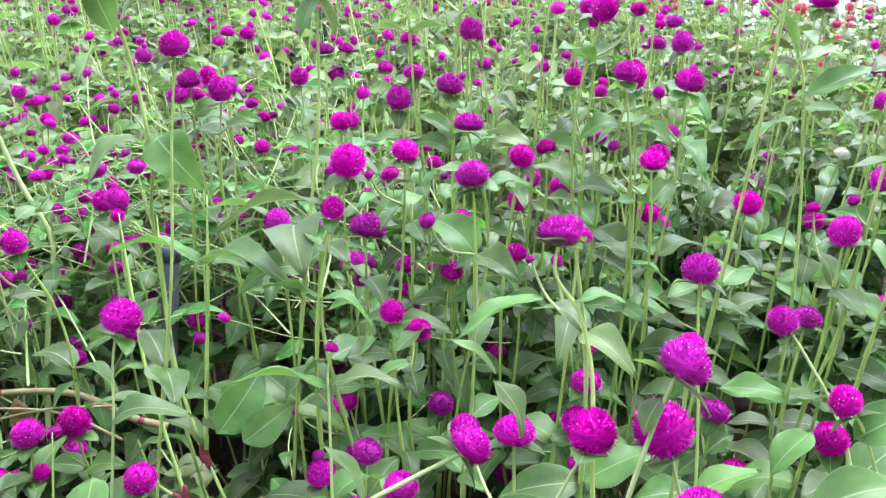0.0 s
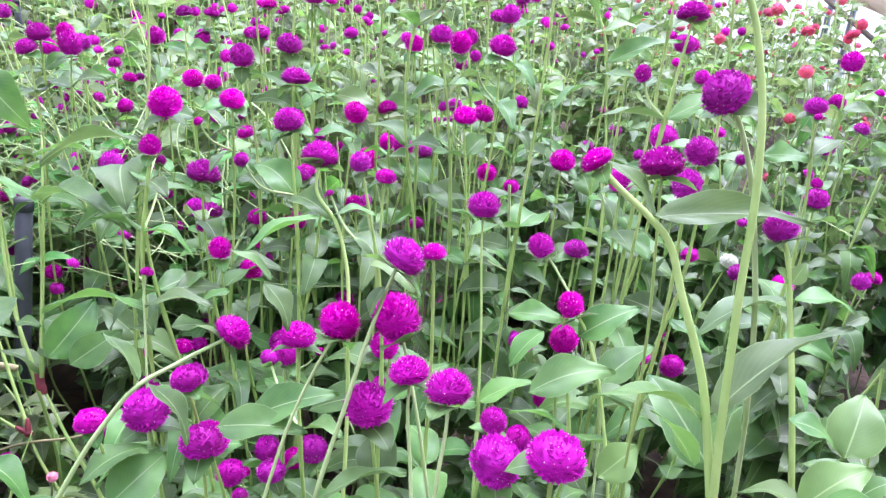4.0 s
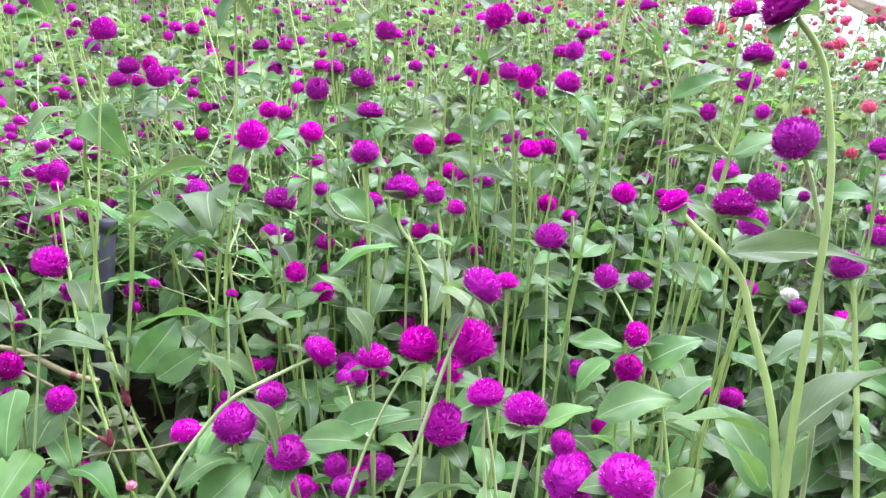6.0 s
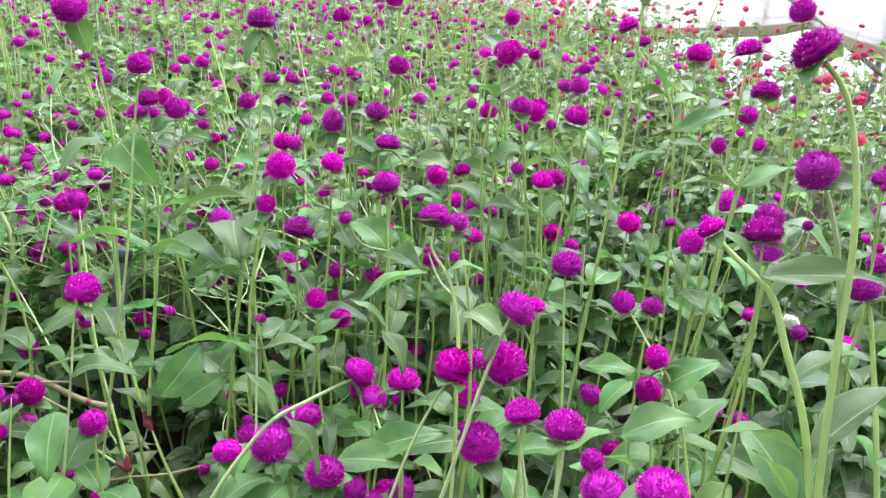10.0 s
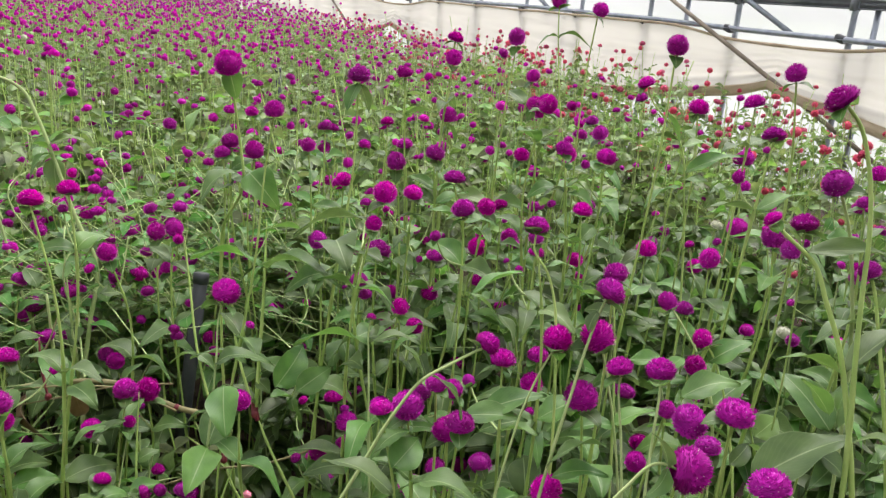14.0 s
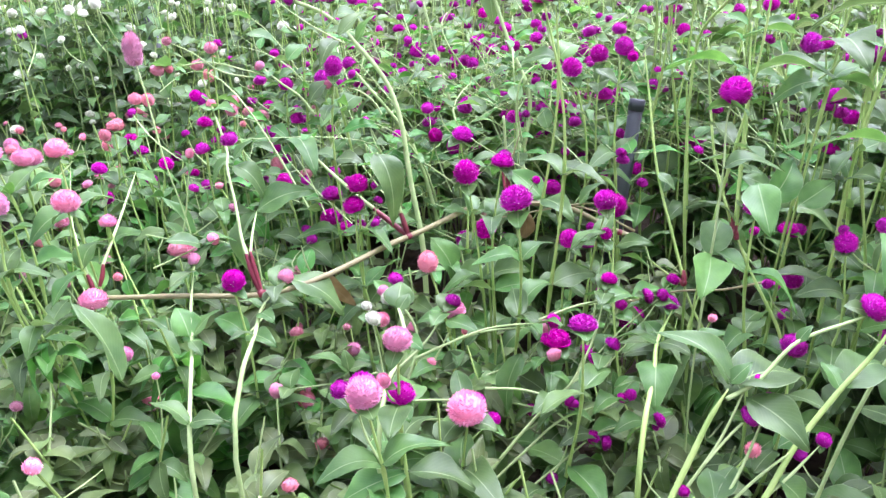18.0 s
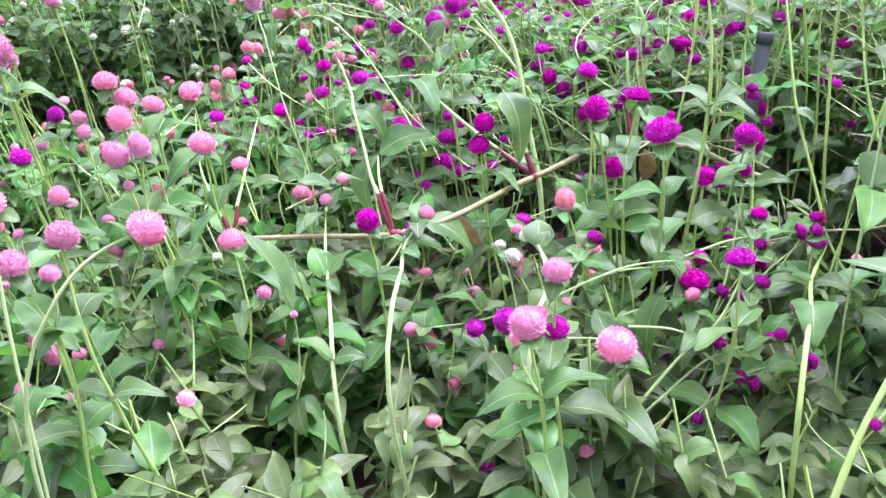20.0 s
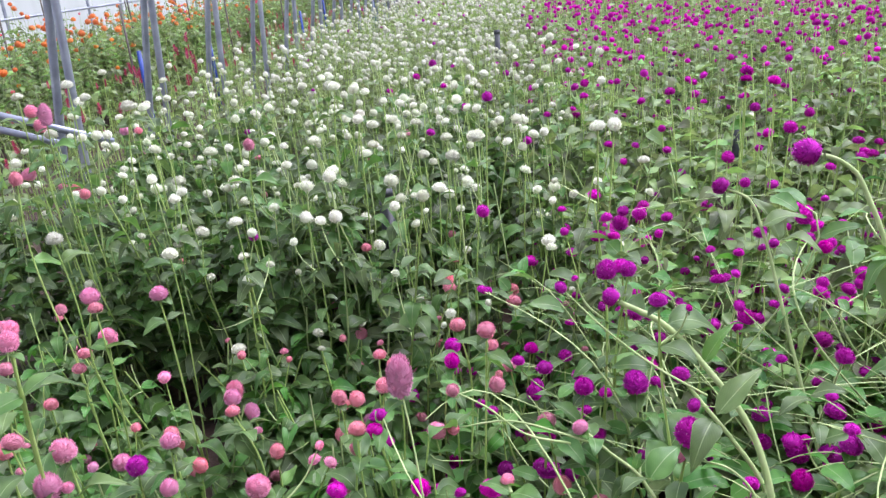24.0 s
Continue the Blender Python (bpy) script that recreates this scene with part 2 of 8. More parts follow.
def tube(points, radii, sides=6, closed=True):
    """Verts and quads of a round bar along points."""
    pts = [Vector(p) for p in points]
    n = len(pts)
    if not hasattr(radii, "__len__"):
        radii = [radii] * n
    verts, faces = [], []
    side = None
    for i, p in enumerate(pts):
        d = (pts[min(i + 1, n - 1)] - pts[max(i - 1, 0)]).normalized()
        if side is None:
            side = d.orthogonal().normalized()
        side = (side - d * side.dot(d)).normalized()
        other = d.cross(side)
        for k in range(sides):
            a = 2 * math.pi * k / sides
            verts.append(p + radii[i] * (math.cos(a) * side + math.sin(a) * other))
    for i in range(n - 1):
        for k in range(sides):
            a, b = i * sides + k, i * sides + (k + 1) % sides
            faces.append((a, b, b + sides, a + sides))
    if closed:
        for ring, tip in ((0, pts[0]), (n - 1, pts[-1])):
            verts.append(tip)
            c = len(verts) - 1
            for k in range(sides):
                a, b = ring * sides + k, ring * sides + (k + 1) % sides
                faces.append((a, b, c, c) if ring else (b, a, c, c))
    tris = []
    for a, b, c, d in faces:
        tris.append((a, b, c))
        if d != c:
            tris.append((a, c, d))
    return np.array([tuple(v) for v in verts]), np.array(tris)


def bar(name, points, radius, mat, parent=None, sides=8):
    v, f = tube(points, radius, sides)
    return mesh_object(name, v, f, [mat], parent)


def smooth_path(points, steps):
    """Points along a smooth curve through the given ones, calm where their spacing changes."""
    p = [Vector(q) for q in points]
    n = len(p)
    gap = [max((p[i + 1] - p[i]).length, 1e-4) for i in range(n - 1)]
    way = []
    for i in range(n):
        if i == 0 or i == n - 1:
            k = min(i, n - 2)
            way.append((p[k + 1] - p[k]) / gap[k])
        else:
            a, b = gap[i - 1], gap[i]
            way.append((((p[i] - p[i - 1]) / a) * b + ((p[i + 1] - p[i]) / b) * a) / (a + b))
    out = []
    for i in range(n - 1):
        for s in range(steps):
            t = s / steps
            out.append(p[i] * (2 * t ** 3 - 3 * t * t + 1) + way[i] * gap[i] * (t ** 3 - 2 * t * t + t)
                       + p[i + 1] * (3 * t * t - 2 * t ** 3) + way[i + 1] * gap[i] * (t ** 3 - t * t))
    out.append(p[-1])
    return out


# ---- ground ----
def build_ground():
    nx, ny = 150, 190
    xs, ys = np.linspace(-4.9, 3.3, nx), np.concatenate([np.linspace(-2.6, 2.6, 110), np.linspace(2.7, 18.5, ny - 110)])
    verts, faces = [], []
    for y in ys:
        for x in xs:
            z = 0.012 * noise.noise((x * 9, y * 9, 0)) + 0.014 * noise.noise((x * 26, y * 26, 3)) + 0.03 * noise.noise((x * 1.5, y * 1.5, 7))
            verts.append((x, y, z - 0.03 if -4.8 < x < 3.2 else -0.03))
    for j in range(ny - 1):
        for i in range(nx - 1):
            a = j * nx + i
            faces.append((a, a + 1, a + nx + 1, a + nx))
    ob = mesh_object("ground", verts, faces, [SOIL])
    return tagged(ob, "bare brown crumbly soil under the flower beds", "ground", kind="structure")


build_ground()

# Land outside the tunnel, out to the horizon.
outside = plain_material("pale_grass_land", (0.16, 0.22, 0.09), (0.26, 0.30, 0.15), 0.6, 0.9)
bm = bmesh.new()
bmesh.ops.create_circle(bm, cap_ends=True, segments=48, radius=900)
land = part("ground_outside", bm, outside, None)
land.location.z = -0.12
tagged(land, "flat pale grassy land outside the greenhouse", "ground", kind="structure")


# ---- greenhouse shell ----
X_LEFT, X_ROW, X_RIGHT, Y_NEAR, Y_FAR = -4.45, -1.82, 2.85, -2.2, 18.0


def arch(x0, x1, eave, rise, n=18):
    return [(x0 + (x1 - x0) * (0.5 - 0.5 * math.cos(math.pi * i / n)), eave + rise * math.sin(math.pi * i / n)) for i in range(n + 1)]


def film_strip(name, profile, y0, y1, mat, label, rows=24, wave=0.012):
    """A sheet over a profile of (x, z), running along y."""
    verts, faces = [], []
    n = len(profile)
    for j in range(rows + 1):
        y = y0 + (y1 - y0) * j / rows
        for i, (x, z) in enumerate(profile):
            w = wave * noise.noise((x * 3, y * 3, z * 3))
            verts.append((x + w, y, z + w))
    for j in range(rows):
        for i in range(n - 1):
            a = j * n + i
            faces.append((a, a + 1, a + n + 1, a + n))
    ob = mesh_object(name, verts, faces, [mat])
    ob.visible_shadow = False
    return tagged(ob, label, "greenhouse film", kind="structure")


film_strip("ceiling", arch(X_ROW, X_RIGHT, 1.75, 1.1), Y_NEAR, Y_FAR, FILM, "arched clear plastic film roof of the growing tunnel")
film_strip("ceiling_side_bay", arch(X_LEFT, X_ROW, 1.75, 0.8), Y_NEAR, Y_FAR, FILM, "arched clear plastic film roof of the side bay")
film_strip("wall_east", [(X_RIGHT + 0.05, -0.1 + 0.1 * i) for i in range(20)], Y_NEAR, Y_FAR, WALL, "bright milky plastic film side wall", 60, 0.02)
film_strip("wall_west", [(X_LEFT - 0.05, -0.1 + 0.1 * i) for i in range(20)], Y_NEAR, Y_FAR, WALL, "bright white plastic film side wall", 60, 0.02)
for name, y in (("wall_north", Y_FAR), ("wall_south", Y_NEAR)):
    prof = arch(X_LEFT, X_ROW, 1.75, 0.8) + arch(X_ROW, X_RIGHT, 1.75, 1.1)[1:]
    v = [(x, y, -0.1) for x, z in prof] + [(x, y, z) for x, z in prof]
    k = len(prof)
    # The near board is unseen, added to keep low light off the plants.
    near = name == "wall_south"
    ob = mesh_object(name, v, [(i, i + 1, k + i + 1, k + i) for i in range(k - 1)], [LIGHT_BLOCK if near else WALL])
    ob.visible_shadow = near
    tagged(ob, "unseen grey board end wall, added to block light from behind" if near else "milky plastic film end wall of the greenhouse", "wall", kind="structure")


def build_hoop(x0, x1, y, eave, rise, lean, tag, shift=0.0, far=0.0):
    """A bent pipe: two legs and the bow between them."""
    leg0 = [(x0 + lean, y, -0.1), (x0 + lean * 0.5, y, 0.4), (x0, y, 0.87)]
    leg1 = [(x1, y + shift, 0.87), (x1 - far * 0.5, y + shift, 0.4), (x1 - far, y + shift, -0.1)]
    mid = [(x, y + shift * (x - x0) / (x1 - x0), z) for x, z in arch(x0, x1, eave, rise, 10)]
    ob = bar("hoop", smooth_path(leg0 + mid + leg1, 3), 0.0128, STEEL)
    return tagged(ob, tag, "greenhouse hoop", "greenhouse hoops")


HOOP = 0.606
for i in range(-6, 26):
    y = 2.50 + HOOP * i
    if Y_NEAR < y < Y_FAR:
        build_hoop(X_ROW + 0.005, X_RIGHT - 0.02, y, 1.75, 1.07, -0.06, "grey galvanised steel hoop pipe of the growing tunnel", 0.12)
        build_hoop(X_LEFT + 0.02, X_ROW - 0.015, y + 0.01, 1.75, 0.77, 0.0, "grey galvanised steel hoop pipe of the side bay", 0.0, 0.15)


def build_side_rails():
    """The inner rail, the dark channel above it, the diagonal braces and the gathered curtain along the right side."""
    x = X_RIGHT - 0.03
    rail = bar("side_rail", [(x - 0.02, Y_NEAR + 0.2 * i, 0.663 + 0.013 * max(-0.8, min(1.4, Y_NEAR + 0.2 * i - 2.4)) + 0.002 * math.sin(i)) for i in range(100)], 0.0125, STEEL)
    tagged(rail, "grey galvanised horizontal rail pipe along the side wall", "rail pipe")
    channel = new("wall_channel")
    tagged(channel, "dark weathered steel channel along the side wall", "steel channel")
    bm = bmesh.new()
    for zc, h, d in ((0.800, 0.034, 0.012), (0.783, 0.006, 0.03), (0.817, 0.006, 0.03)):
        g = bmesh.ops.create_cube(bm, size=1.0)
        bmesh.ops.transform(bm, matrix=Matrix.LocRotScale((x + 0.02, (Y_NEAR + Y_FAR) / 2, zc), None, (d, Y_FAR - Y_NEAR, h)), verts=g["verts"])
    part("web", bm, BEAM, channel)
    for i in range(-6, 26):
        y = 2.62 + HOOP * i
        if not Y_NEAR < y < Y_FAR:
            continue
        bm = bmesh.new()
        g = bmesh.ops.create_cube(bm, size=1.0)
        bmesh.ops.transform(bm, matrix=Matrix.LocRotScale((x + 0.005, y, 0.80), None, (0.05, 0.022, 0.055)), verts=g["verts"])
        bmesh.ops.bevel(bm, geom=bm.edges[:], offset=0.004, segments=1, affect="EDGES")
        part("clamp", bm, BEAM, channel)
        bm = bmesh.new()
        g = bmesh.ops.create_cube(bm, size=1.0)
        bmesh.ops.transform(bm, matrix=Matrix.LocRotScale((x - 0.015, y + 0.02, 0.662), Euler((0.3, 0, 0)), (0.034, 0.05, 0.03)), verts=g["verts"])
        bmesh.ops.bevel(bm, geom=bm.edges[:], offset=0.006, segments=1, affect="EDGES")
        part("clip", bm, POST, rail)
    # short braces end on the rail, long ones pass in front of the curtain to the ground
    for i in range(-1, 8):
        y = 2.29 + 1.83 * i
        runs = [(y, 0.662, y + 0.9, 1.085)]
        for y0, z0, y1, z1 in runs:
            brace = bar("brace", [(x + 0.002, y0, z0), (x + 0.002, y1, z1)], 0.0125, STEEL)
            tagged(brace, "slanting galvanised brace pipe fixed to the side rail", "brace pipe", "side wall braces")
        if i % 3 == 0:
            # The look of a pipe seen through the cloth is put into its colour.
            veiled = bar("brace", [(x - 0.047, y - 0.76, 0.115), (x - 0.047, y + 1.60, 1.165)], 0.0105, VEILED_PIPE)
            tagged(veiled, "long brace pipe slanting across the side curtain, browned as if seen through it", "brace pipe", "side wall braces")
    # outer uprights behind the curtain
    for i in range(-2, 16):
        post = bar("wall_post", [(X_RIGHT + 0.005, 1.93 + 1.05 * i, -0.05), (X_RIGHT + 0.005, 1.93 + 1.05 * i, 0.80)], 0.012, STEEL)
        tagged(post, "upright galvanised pipe behind the side curtain", "post", "side wall uprights")


build_side_rails()


def build_curtain():
    """A cream sheet hung from the side rail, gathered into soft folds along its uneven lower hem."""
    ys = np.linspace(Y_NEAR + 0.1, Y_FAR - 0.1, 640)
    n, m = 31, 11
    verts, faces, band, band_faces = [], [], [], []
    for y in ys:
        # drawn up at ties 4.2 m apart, hanging in a bow between them
        u = ((y - 2.32) / 4.2) % 1.0
        tie = math.exp(-(min(u, 1 - u) * 4.2 / 0.35) ** 2)
        loose = math.exp(-(((y - 2.3 + 2.1) % 4.2 - 2.1) / 0.52) ** 4)
        top = 0.665 - 0.048 * loose + 0.004 * noise.noise((y * 3, 0, 8))
        low = 0.43 - 0.235 * (4 * u * (1 - u)) ** 0.8 + 0.012 * noise.noise((y * 2.3, 0, 5))
        for i in range(n):
            t = i / (n - 1)
            z = top + (low + 0.04 - top) * t
            fold = (0.003 + 0.010 * t * t) * noise.noise((y * 6, t * 2.0, 1)) + (0.005 + 0.020 * t + 0.016 * tie * t) * noise.noise((y * 0.8, t * 8 + 0.8 * math.sin(y * 1.5), 4))
            edge = 0.006 * max(0.0, 1 - t / 0.05)
            verts.append((X_RIGHT - 0.055 - edge - 0.015 * max(0.0, (t - 0.8) / 0.2) + fold, y, z))
        x, deep = verts[-1][0], 0.058 - 0.016 * tie + 0.010 * noise.noise((y * 3.1, 2, 0))
        for i in range(m):
            t = i / (m - 1)
            pleat = 0.007 * (i % 2) + 0.006 * noise.noise((y * 4.0, i * 1.7, 6))
            band.append((x - 0.006 - pleat - 0.010 * math.sin(math.pi * t), y, low + deep * (1 - t) + 0.005 * noise.noise((y * 5, i * 0.9, 9))))
    for count, out in ((n, faces), (m, band_faces)):
        for j in range(len(ys) - 1):
            for i in range(count - 1):
                a = j * count + i
                out.append((a, a + 1, a + count + 1, a + count))
    curtain = new("side_curtain")
    mesh_object("sheet", verts, faces, [SHEET], curtain)
    mesh_object("hem", band, band_faces, [HEM], curtain)
    seam = [Vector(verts[j * n]) + Vector((-0.002, 0, -0.006)) for j in range(0, len(ys), 2)]
    v, f = tube(seam, [0.0075 + 0.002 * noise.noise((p.y * 7, 0, 3)) for p in seam], 6)
    mesh_object("seam", v, f, [HEM], curtain)
    tagged(curtain, "creased cream fabric side curtain hung from the rail", "curtain")


build_curtain()


# ---- flower and leaf shapes ----
def golden(n):
    k = np.arange(n) + 0.5
    z = 1 - 2 * k / n
    a = math.pi * (1 + 5 ** 0.5) * k
    r = np.sqrt(1 - z * z)
    return np.stack([r * np.cos(a), r * np.sin(a), z], 1)


def ball(rings=6, sides=10, sx=1.0, sz=1.0, low=-0.9):
    """A rounded core of radius 0.5."""
    verts, faces = [], []
    for i in range(rings + 1):
        t = math.acos(low) * (1 - i / rings) if low > -1 else math.pi * (1 - i / rings)
        for k in range(sides):
            a = 2 * math.pi * (k + 0.5 * (i % 2)) / sides
            verts.append((0.5 * sx * math.sin(t) * math.cos(a), 0.5 * sx * math.sin(t) * math.sin(a), 0.5 * sz * math.cos(t)))
    for i in range(rings):
        for k in range(sides):
            a, b = i * sides + k, i * sides + (k + 1) % sides
            faces += [(a, b, b + sides), (a, b + sides, a + sides)]
    return np.array(verts), np.array(faces)


def head_shape(rnd, bracts, sz=0.9, florets=22, core=(6, 10), spread=0.16, ragged=0.0, under=0.72, slim=0.50):
    """A globe amaranth head, 1 across: a dome of narrow pointed bracts that stand out all round, flat below with a
    ragged fringe, and tiny pale florets near the top. Returns verts, triangles and a slot for each triangle (0 bracts, 1 florets)."""
    cv, cf = ball(*core, 0.92, sz * 0.92)
    verts, faces, slots = [cv], [cf], [np.zeros(len(cf), int)]
    at = len(cv)
    for d in golden(bracts):
        if d[2] < -0.80:
            continue
        d = Vector(d) + Vector((rnd.gauss(0, 0.05), rnd.gauss(0, 0.05), rnd.gauss(0, 0.05)))
        d.normalize()
        up = Vector((0, 0, 1))
        side = d.cross(up)
        side = side.normalized() if side.length > 0.05 else Vector((1, 0, 0))
        rise = 0.75 if d.z > 0.1 else 0.25 if d.z > -0.3 else -0.15
        tip_dir = (d + up * rise + side * rnd.gauss(0, 0.22)).normalized()
        size = spread * rnd.uniform(0.75, 1.25) * (0.85 if d.z < -0.1 else 1.0)
        flat = Vector((1, 1, sz))
        root = d * 0.41
        w = size * slim
        keel = d * 0.455 + tip_dir * size * 0.42
        tip = d * (0.425 + ragged * rnd.random()) + tip_dir * size
        lift = side.cross(d)
        quad = [root - side * w - lift * w * 0.3, root + side * w - lift * w * 0.3, keel + d * 0.010, tip]
        verts.append(np.array([tuple(q * flat) for q in quad]))
        faces.append(np.array([(0, 1, 2), (0, 2, 3), (2, 1, 3)]) + at)
        slots.append(np.zeros(3, int))
        at += 4
    for _ in range(florets):
        d = Vector(golden(200)[rnd.randrange(98)])
        c = d * Vector((1, 1, sz)) * rnd.uniform(0.485, 0.535)
        r = rnd.uniform(0.009, 0.017)
        o = [c + Vector(v) * r for v in ((1, 0, 0), (-1, 0, 0), (0, 1, 0), (0, -1, 0), (0, 0, 1.6), (0, 0, -1))]
        verts.append(np.array([tuple(q) for q in o]))
        faces.append(np.array([(0, 2, 4), (2, 1, 4), (1, 3, 4), (3, 0, 4), (2, 0, 5), (1, 2, 5), (3, 1, 5), (0, 3, 5)]) + at)
        slots.append(np.ones(8, int))
        at += 6
    verts = np.concatenate(verts)
    verts[:, 2] = np.where(verts[:, 2] < 0, verts[:, 2] * under, verts[:, 2])
    # no two heads grow quite round
    a, b, c = rnd.uniform(0, 6.28), rnd.uniform(-0.05, 0.05), rnd.uniform(-0.07, 0.07)
    ang = np.arctan2(verts[:, 1], verts[:, 0])
    verts[:, :2] *= (1 + b * np.cos(2 * ang + a) + 0.02 * np.cos(5 * ang + 3 * a))[:, None]
    verts /= 2 * np.percentile(np.hypot(verts[:, 0], verts[:, 1]), 96)
    verts[:, 0] += c * verts[:, 2]
    return verts, np.concatenate(faces), np.concatenate(slots)


def leaf_shape(rnd, along=8, across=4, droop=0.35, fold=0.25, wave=0.02, belly=0.42, twist=0.0):
    """A lance-shaped leaf 1 long and 1 wide at its widest, from the origin along +y, face up, with a folded midrib."""
    verts, uvs, faces = [], [], []
    for i in range(along + 1):
        t = i / along
        shape = (math.sin(math.pi * t ** belly_power(belly)) ** 0.85) * (1 - 0.25 * t) + 0.03
        if i == along:
            shape = 0.0
        z = 0.10 * math.sin(t * 2.2) - droop * t * t
        y = t * (1 - 0.28 * droop * t)
        edge = [1 + rnd.uniform(-0.03, 0.03) + 0.05 * math.sin(6 * t + 11 * droop), 1 + rnd.uniform(-0.03, 0.03) + 0.05 * math.sin(7 * t + 17 * fold)]
        for k in range(across + 1):
            u = k / across - 0.5
            a = twist * t
            x = u * shape * edge[u > 0]
            lift = fold * abs(x) - 0.16 * x * x + wave * math.sin(9 * t + 5 * u + rnd.random() * 0.3) * abs(u) * 2
            verts.append((x * math.cos(a), y, z + lift * 0.45 + x * math.sin(a) * 0.5))
            uvs.append((k / across, t))
    for i in range(along):
        for k in range(across):
            a = i * (across + 1) + k
            faces += [(a, a + 1, a + across + 2), (a, a + across + 2, a + across + 1)]
    return np.array(verts), np.array(faces), np.array(uvs)


def belly_power(b):
    return math.log(0.5) / math.log(b)


shape_rnd = random.Random(11)
LEAVES = []
for droop, fold, wave, belly, twist in ((0.10, 0.40, 0.07, 0.40, 0.2), (0.30, 0.30, 0.09, 0.42, -0.35), (0.55, 0.45, 0.08, 0.38, 0.4),
                                        (0.20, 0.60, 0.10, 0.44, -0.5), (0.80, 0.40, 0.09, 0.42, 0.2), (0.02, 0.30, 0.11, 0.46, 0.5)):
    LEAVES.append(leaf_shape(shape_rnd, 12, 6, droop, fold, wave, belly, twist))
LEAF_MESH = [fill_mesh(bpy.data.meshes.new("leaf"), v, f, [SHADED_LEAF], None, uv) for v, f, uv in LEAVES]
DRY_MESH = [fill_mesh(bpy.data.meshes.new("dry_leaf"), v, f, [DRY], None, uv) for v, f, uv in LEAVES]
YOUNG_MESH = [fill_mesh(bpy.data.meshes.new("young_leaf"), v, f, [YOUNG], None, uv) for v, f, uv in LEAVES]
BRACT = [leaf_shape(shape_rnd, 6, 4, d, 0.5, 0.03, 0.34, 0.0) for d in (0.05, 0.25)]
BRACT_MESH = [fill_mesh(bpy.data.meshes.new("bract_leaf"), v, f, [SHADED_LEAF], None, uv) for v, f, uv in BRACT]

HEADS = {}
# kind: material, (height, how full below) of each shape, bracts, their length, florets
for kind, mat, shapes, number, spread, dots in (
        ("purple", PURPLE, ((0.84, 0.56), (0.94, 0.74), (1.06, 0.90), (0.78, 0.46), (0.90, 0.66), (1.00, 0.80), (0.86, 0.60), (0.96, 0.88)), 620, 0.122, 30),
        ("pink", PINK, ((0.95, 0.85), (1.06, 0.9), (1.18, 0.95), (0.9, 0.75)), 900, 0.115, 0), ("faded", SALMON, ((0.95, 0.8), (1.1, 0.9), (0.86, 0.7)), 700, 0.110, 0),
        ("white", WHITE, ((0.80, 0.42), (0.88, 0.52), (0.94, 0.58)), 520, 0.12, 0), ("red", RED, ((0.95, 0.9), (1.1, 0.9)), 160, 0.10, 0)):
    HEADS[kind] = []
    for h, full in shapes:
        v, f, s = head_shape(shape_rnd, number, h, dots, (8, 14), spread, 0.03 if kind == "purple" else 0.04, full, 0.50 if kind == "purple" else 0.36)
        HEADS[kind].append((fill_mesh(bpy.data.meshes.new("flower_head"), v, f, [mat, FLORET], s, None, True), h * full))


def frame_on(place, along, up=(0, 0, 1), roll=0.0):
    """A turn whose y axis points along, and whose z axis is as near to up as it can be."""
    y = Vector(along).normalized()
    z = Vector(up) - y * Vector(up).dot(y)
    z = z.normalized() if z.length > 1e-3 else y.orthogonal().normalized()
    x = y.cross(z)
    m = Matrix((x, y, z)).transposed().to_4x4()
    m.translation = place
    return m @ Matrix.Rotation(roll, 4, "Y")


def hang(ob, thing):
    """Make ob a part of a thing that stands at its own foot."""
    ob.parent = thing
    ob.matrix_parent_inverse = Matrix.Translation(-thing.location)
    return ob


def leaf(plant, base, tip, wide=0.4, shape=0, roll=0.0, young=False, face=(0, 0, 1)):
    """One leaf from its base to its tip; wide is its breadth by its length, face the way its upper side looks."""
    base, tip = Vector(base), Vector(tip)
    size = (tip - base).length * (1 + 0.12 * (0.1, 0.3, 0.55, 0.2, 0.8, 0.02)[shape])
    # Shapes that droop end below their own axis: lift the axis so that the tip comes out right.
    drop = (0.019, 0.22, 0.46, 0.12, 0.72, -0.06)[shape]
    m = frame_on(base, (tip - base) + Vector(face) * drop * size * 0.75, face, roll)
    ob = new("leaf", (YOUNG_MESH if young else LEAF_MESH)[shape])
    hang(ob, plant)
    return put(ob, m @ Matrix.Diagonal((size * wide * 1.15, size, size, 1)))


def stem(plant, points, thick, mat=None, name="stem", joints=(), fine=False):
    """A tapering stalk through the points, from the top down, swollen at its joints (shares of its length)."""
    pts = smooth_path(points, 8)
    n = len(pts)
    fat = [1 + 0.75 * max([0.0] + [1 - abs(i - j * n) / 1.6 for j in joints]) for i in range(n)]
    wide = [0.8 + 0.55 * i / n for i in range(n)]
    if fine:
        # drawn out to a thin growing tip
        wide = [w * min(1.0, 0.30 + 4.5 * i / n) for i, w in enumerate(wide)]
    if mat is RED_NODE:
        wide = [0.5 + 0.75 * math.sin(math.pi * (0.1 + 0.7 * i / (n - 1))) for i in range(n)]
    v, f = tube(pts, [thick * wide[i] * fat[i] for i in range(n)], 7)
    return hang(mesh_object(name, v, f, [mat or STEM]), plant)


def dry_leaf(plant, base, tip, wide=0.3, shape=4):
    """A withered brown leaf that hangs from its stalk."""
    ob = leaf(plant, base, tip, wide, shape, 0.8)
    ob.data = DRY_MESH[shape]
    ob.name = "dry_leaf"
    return ob


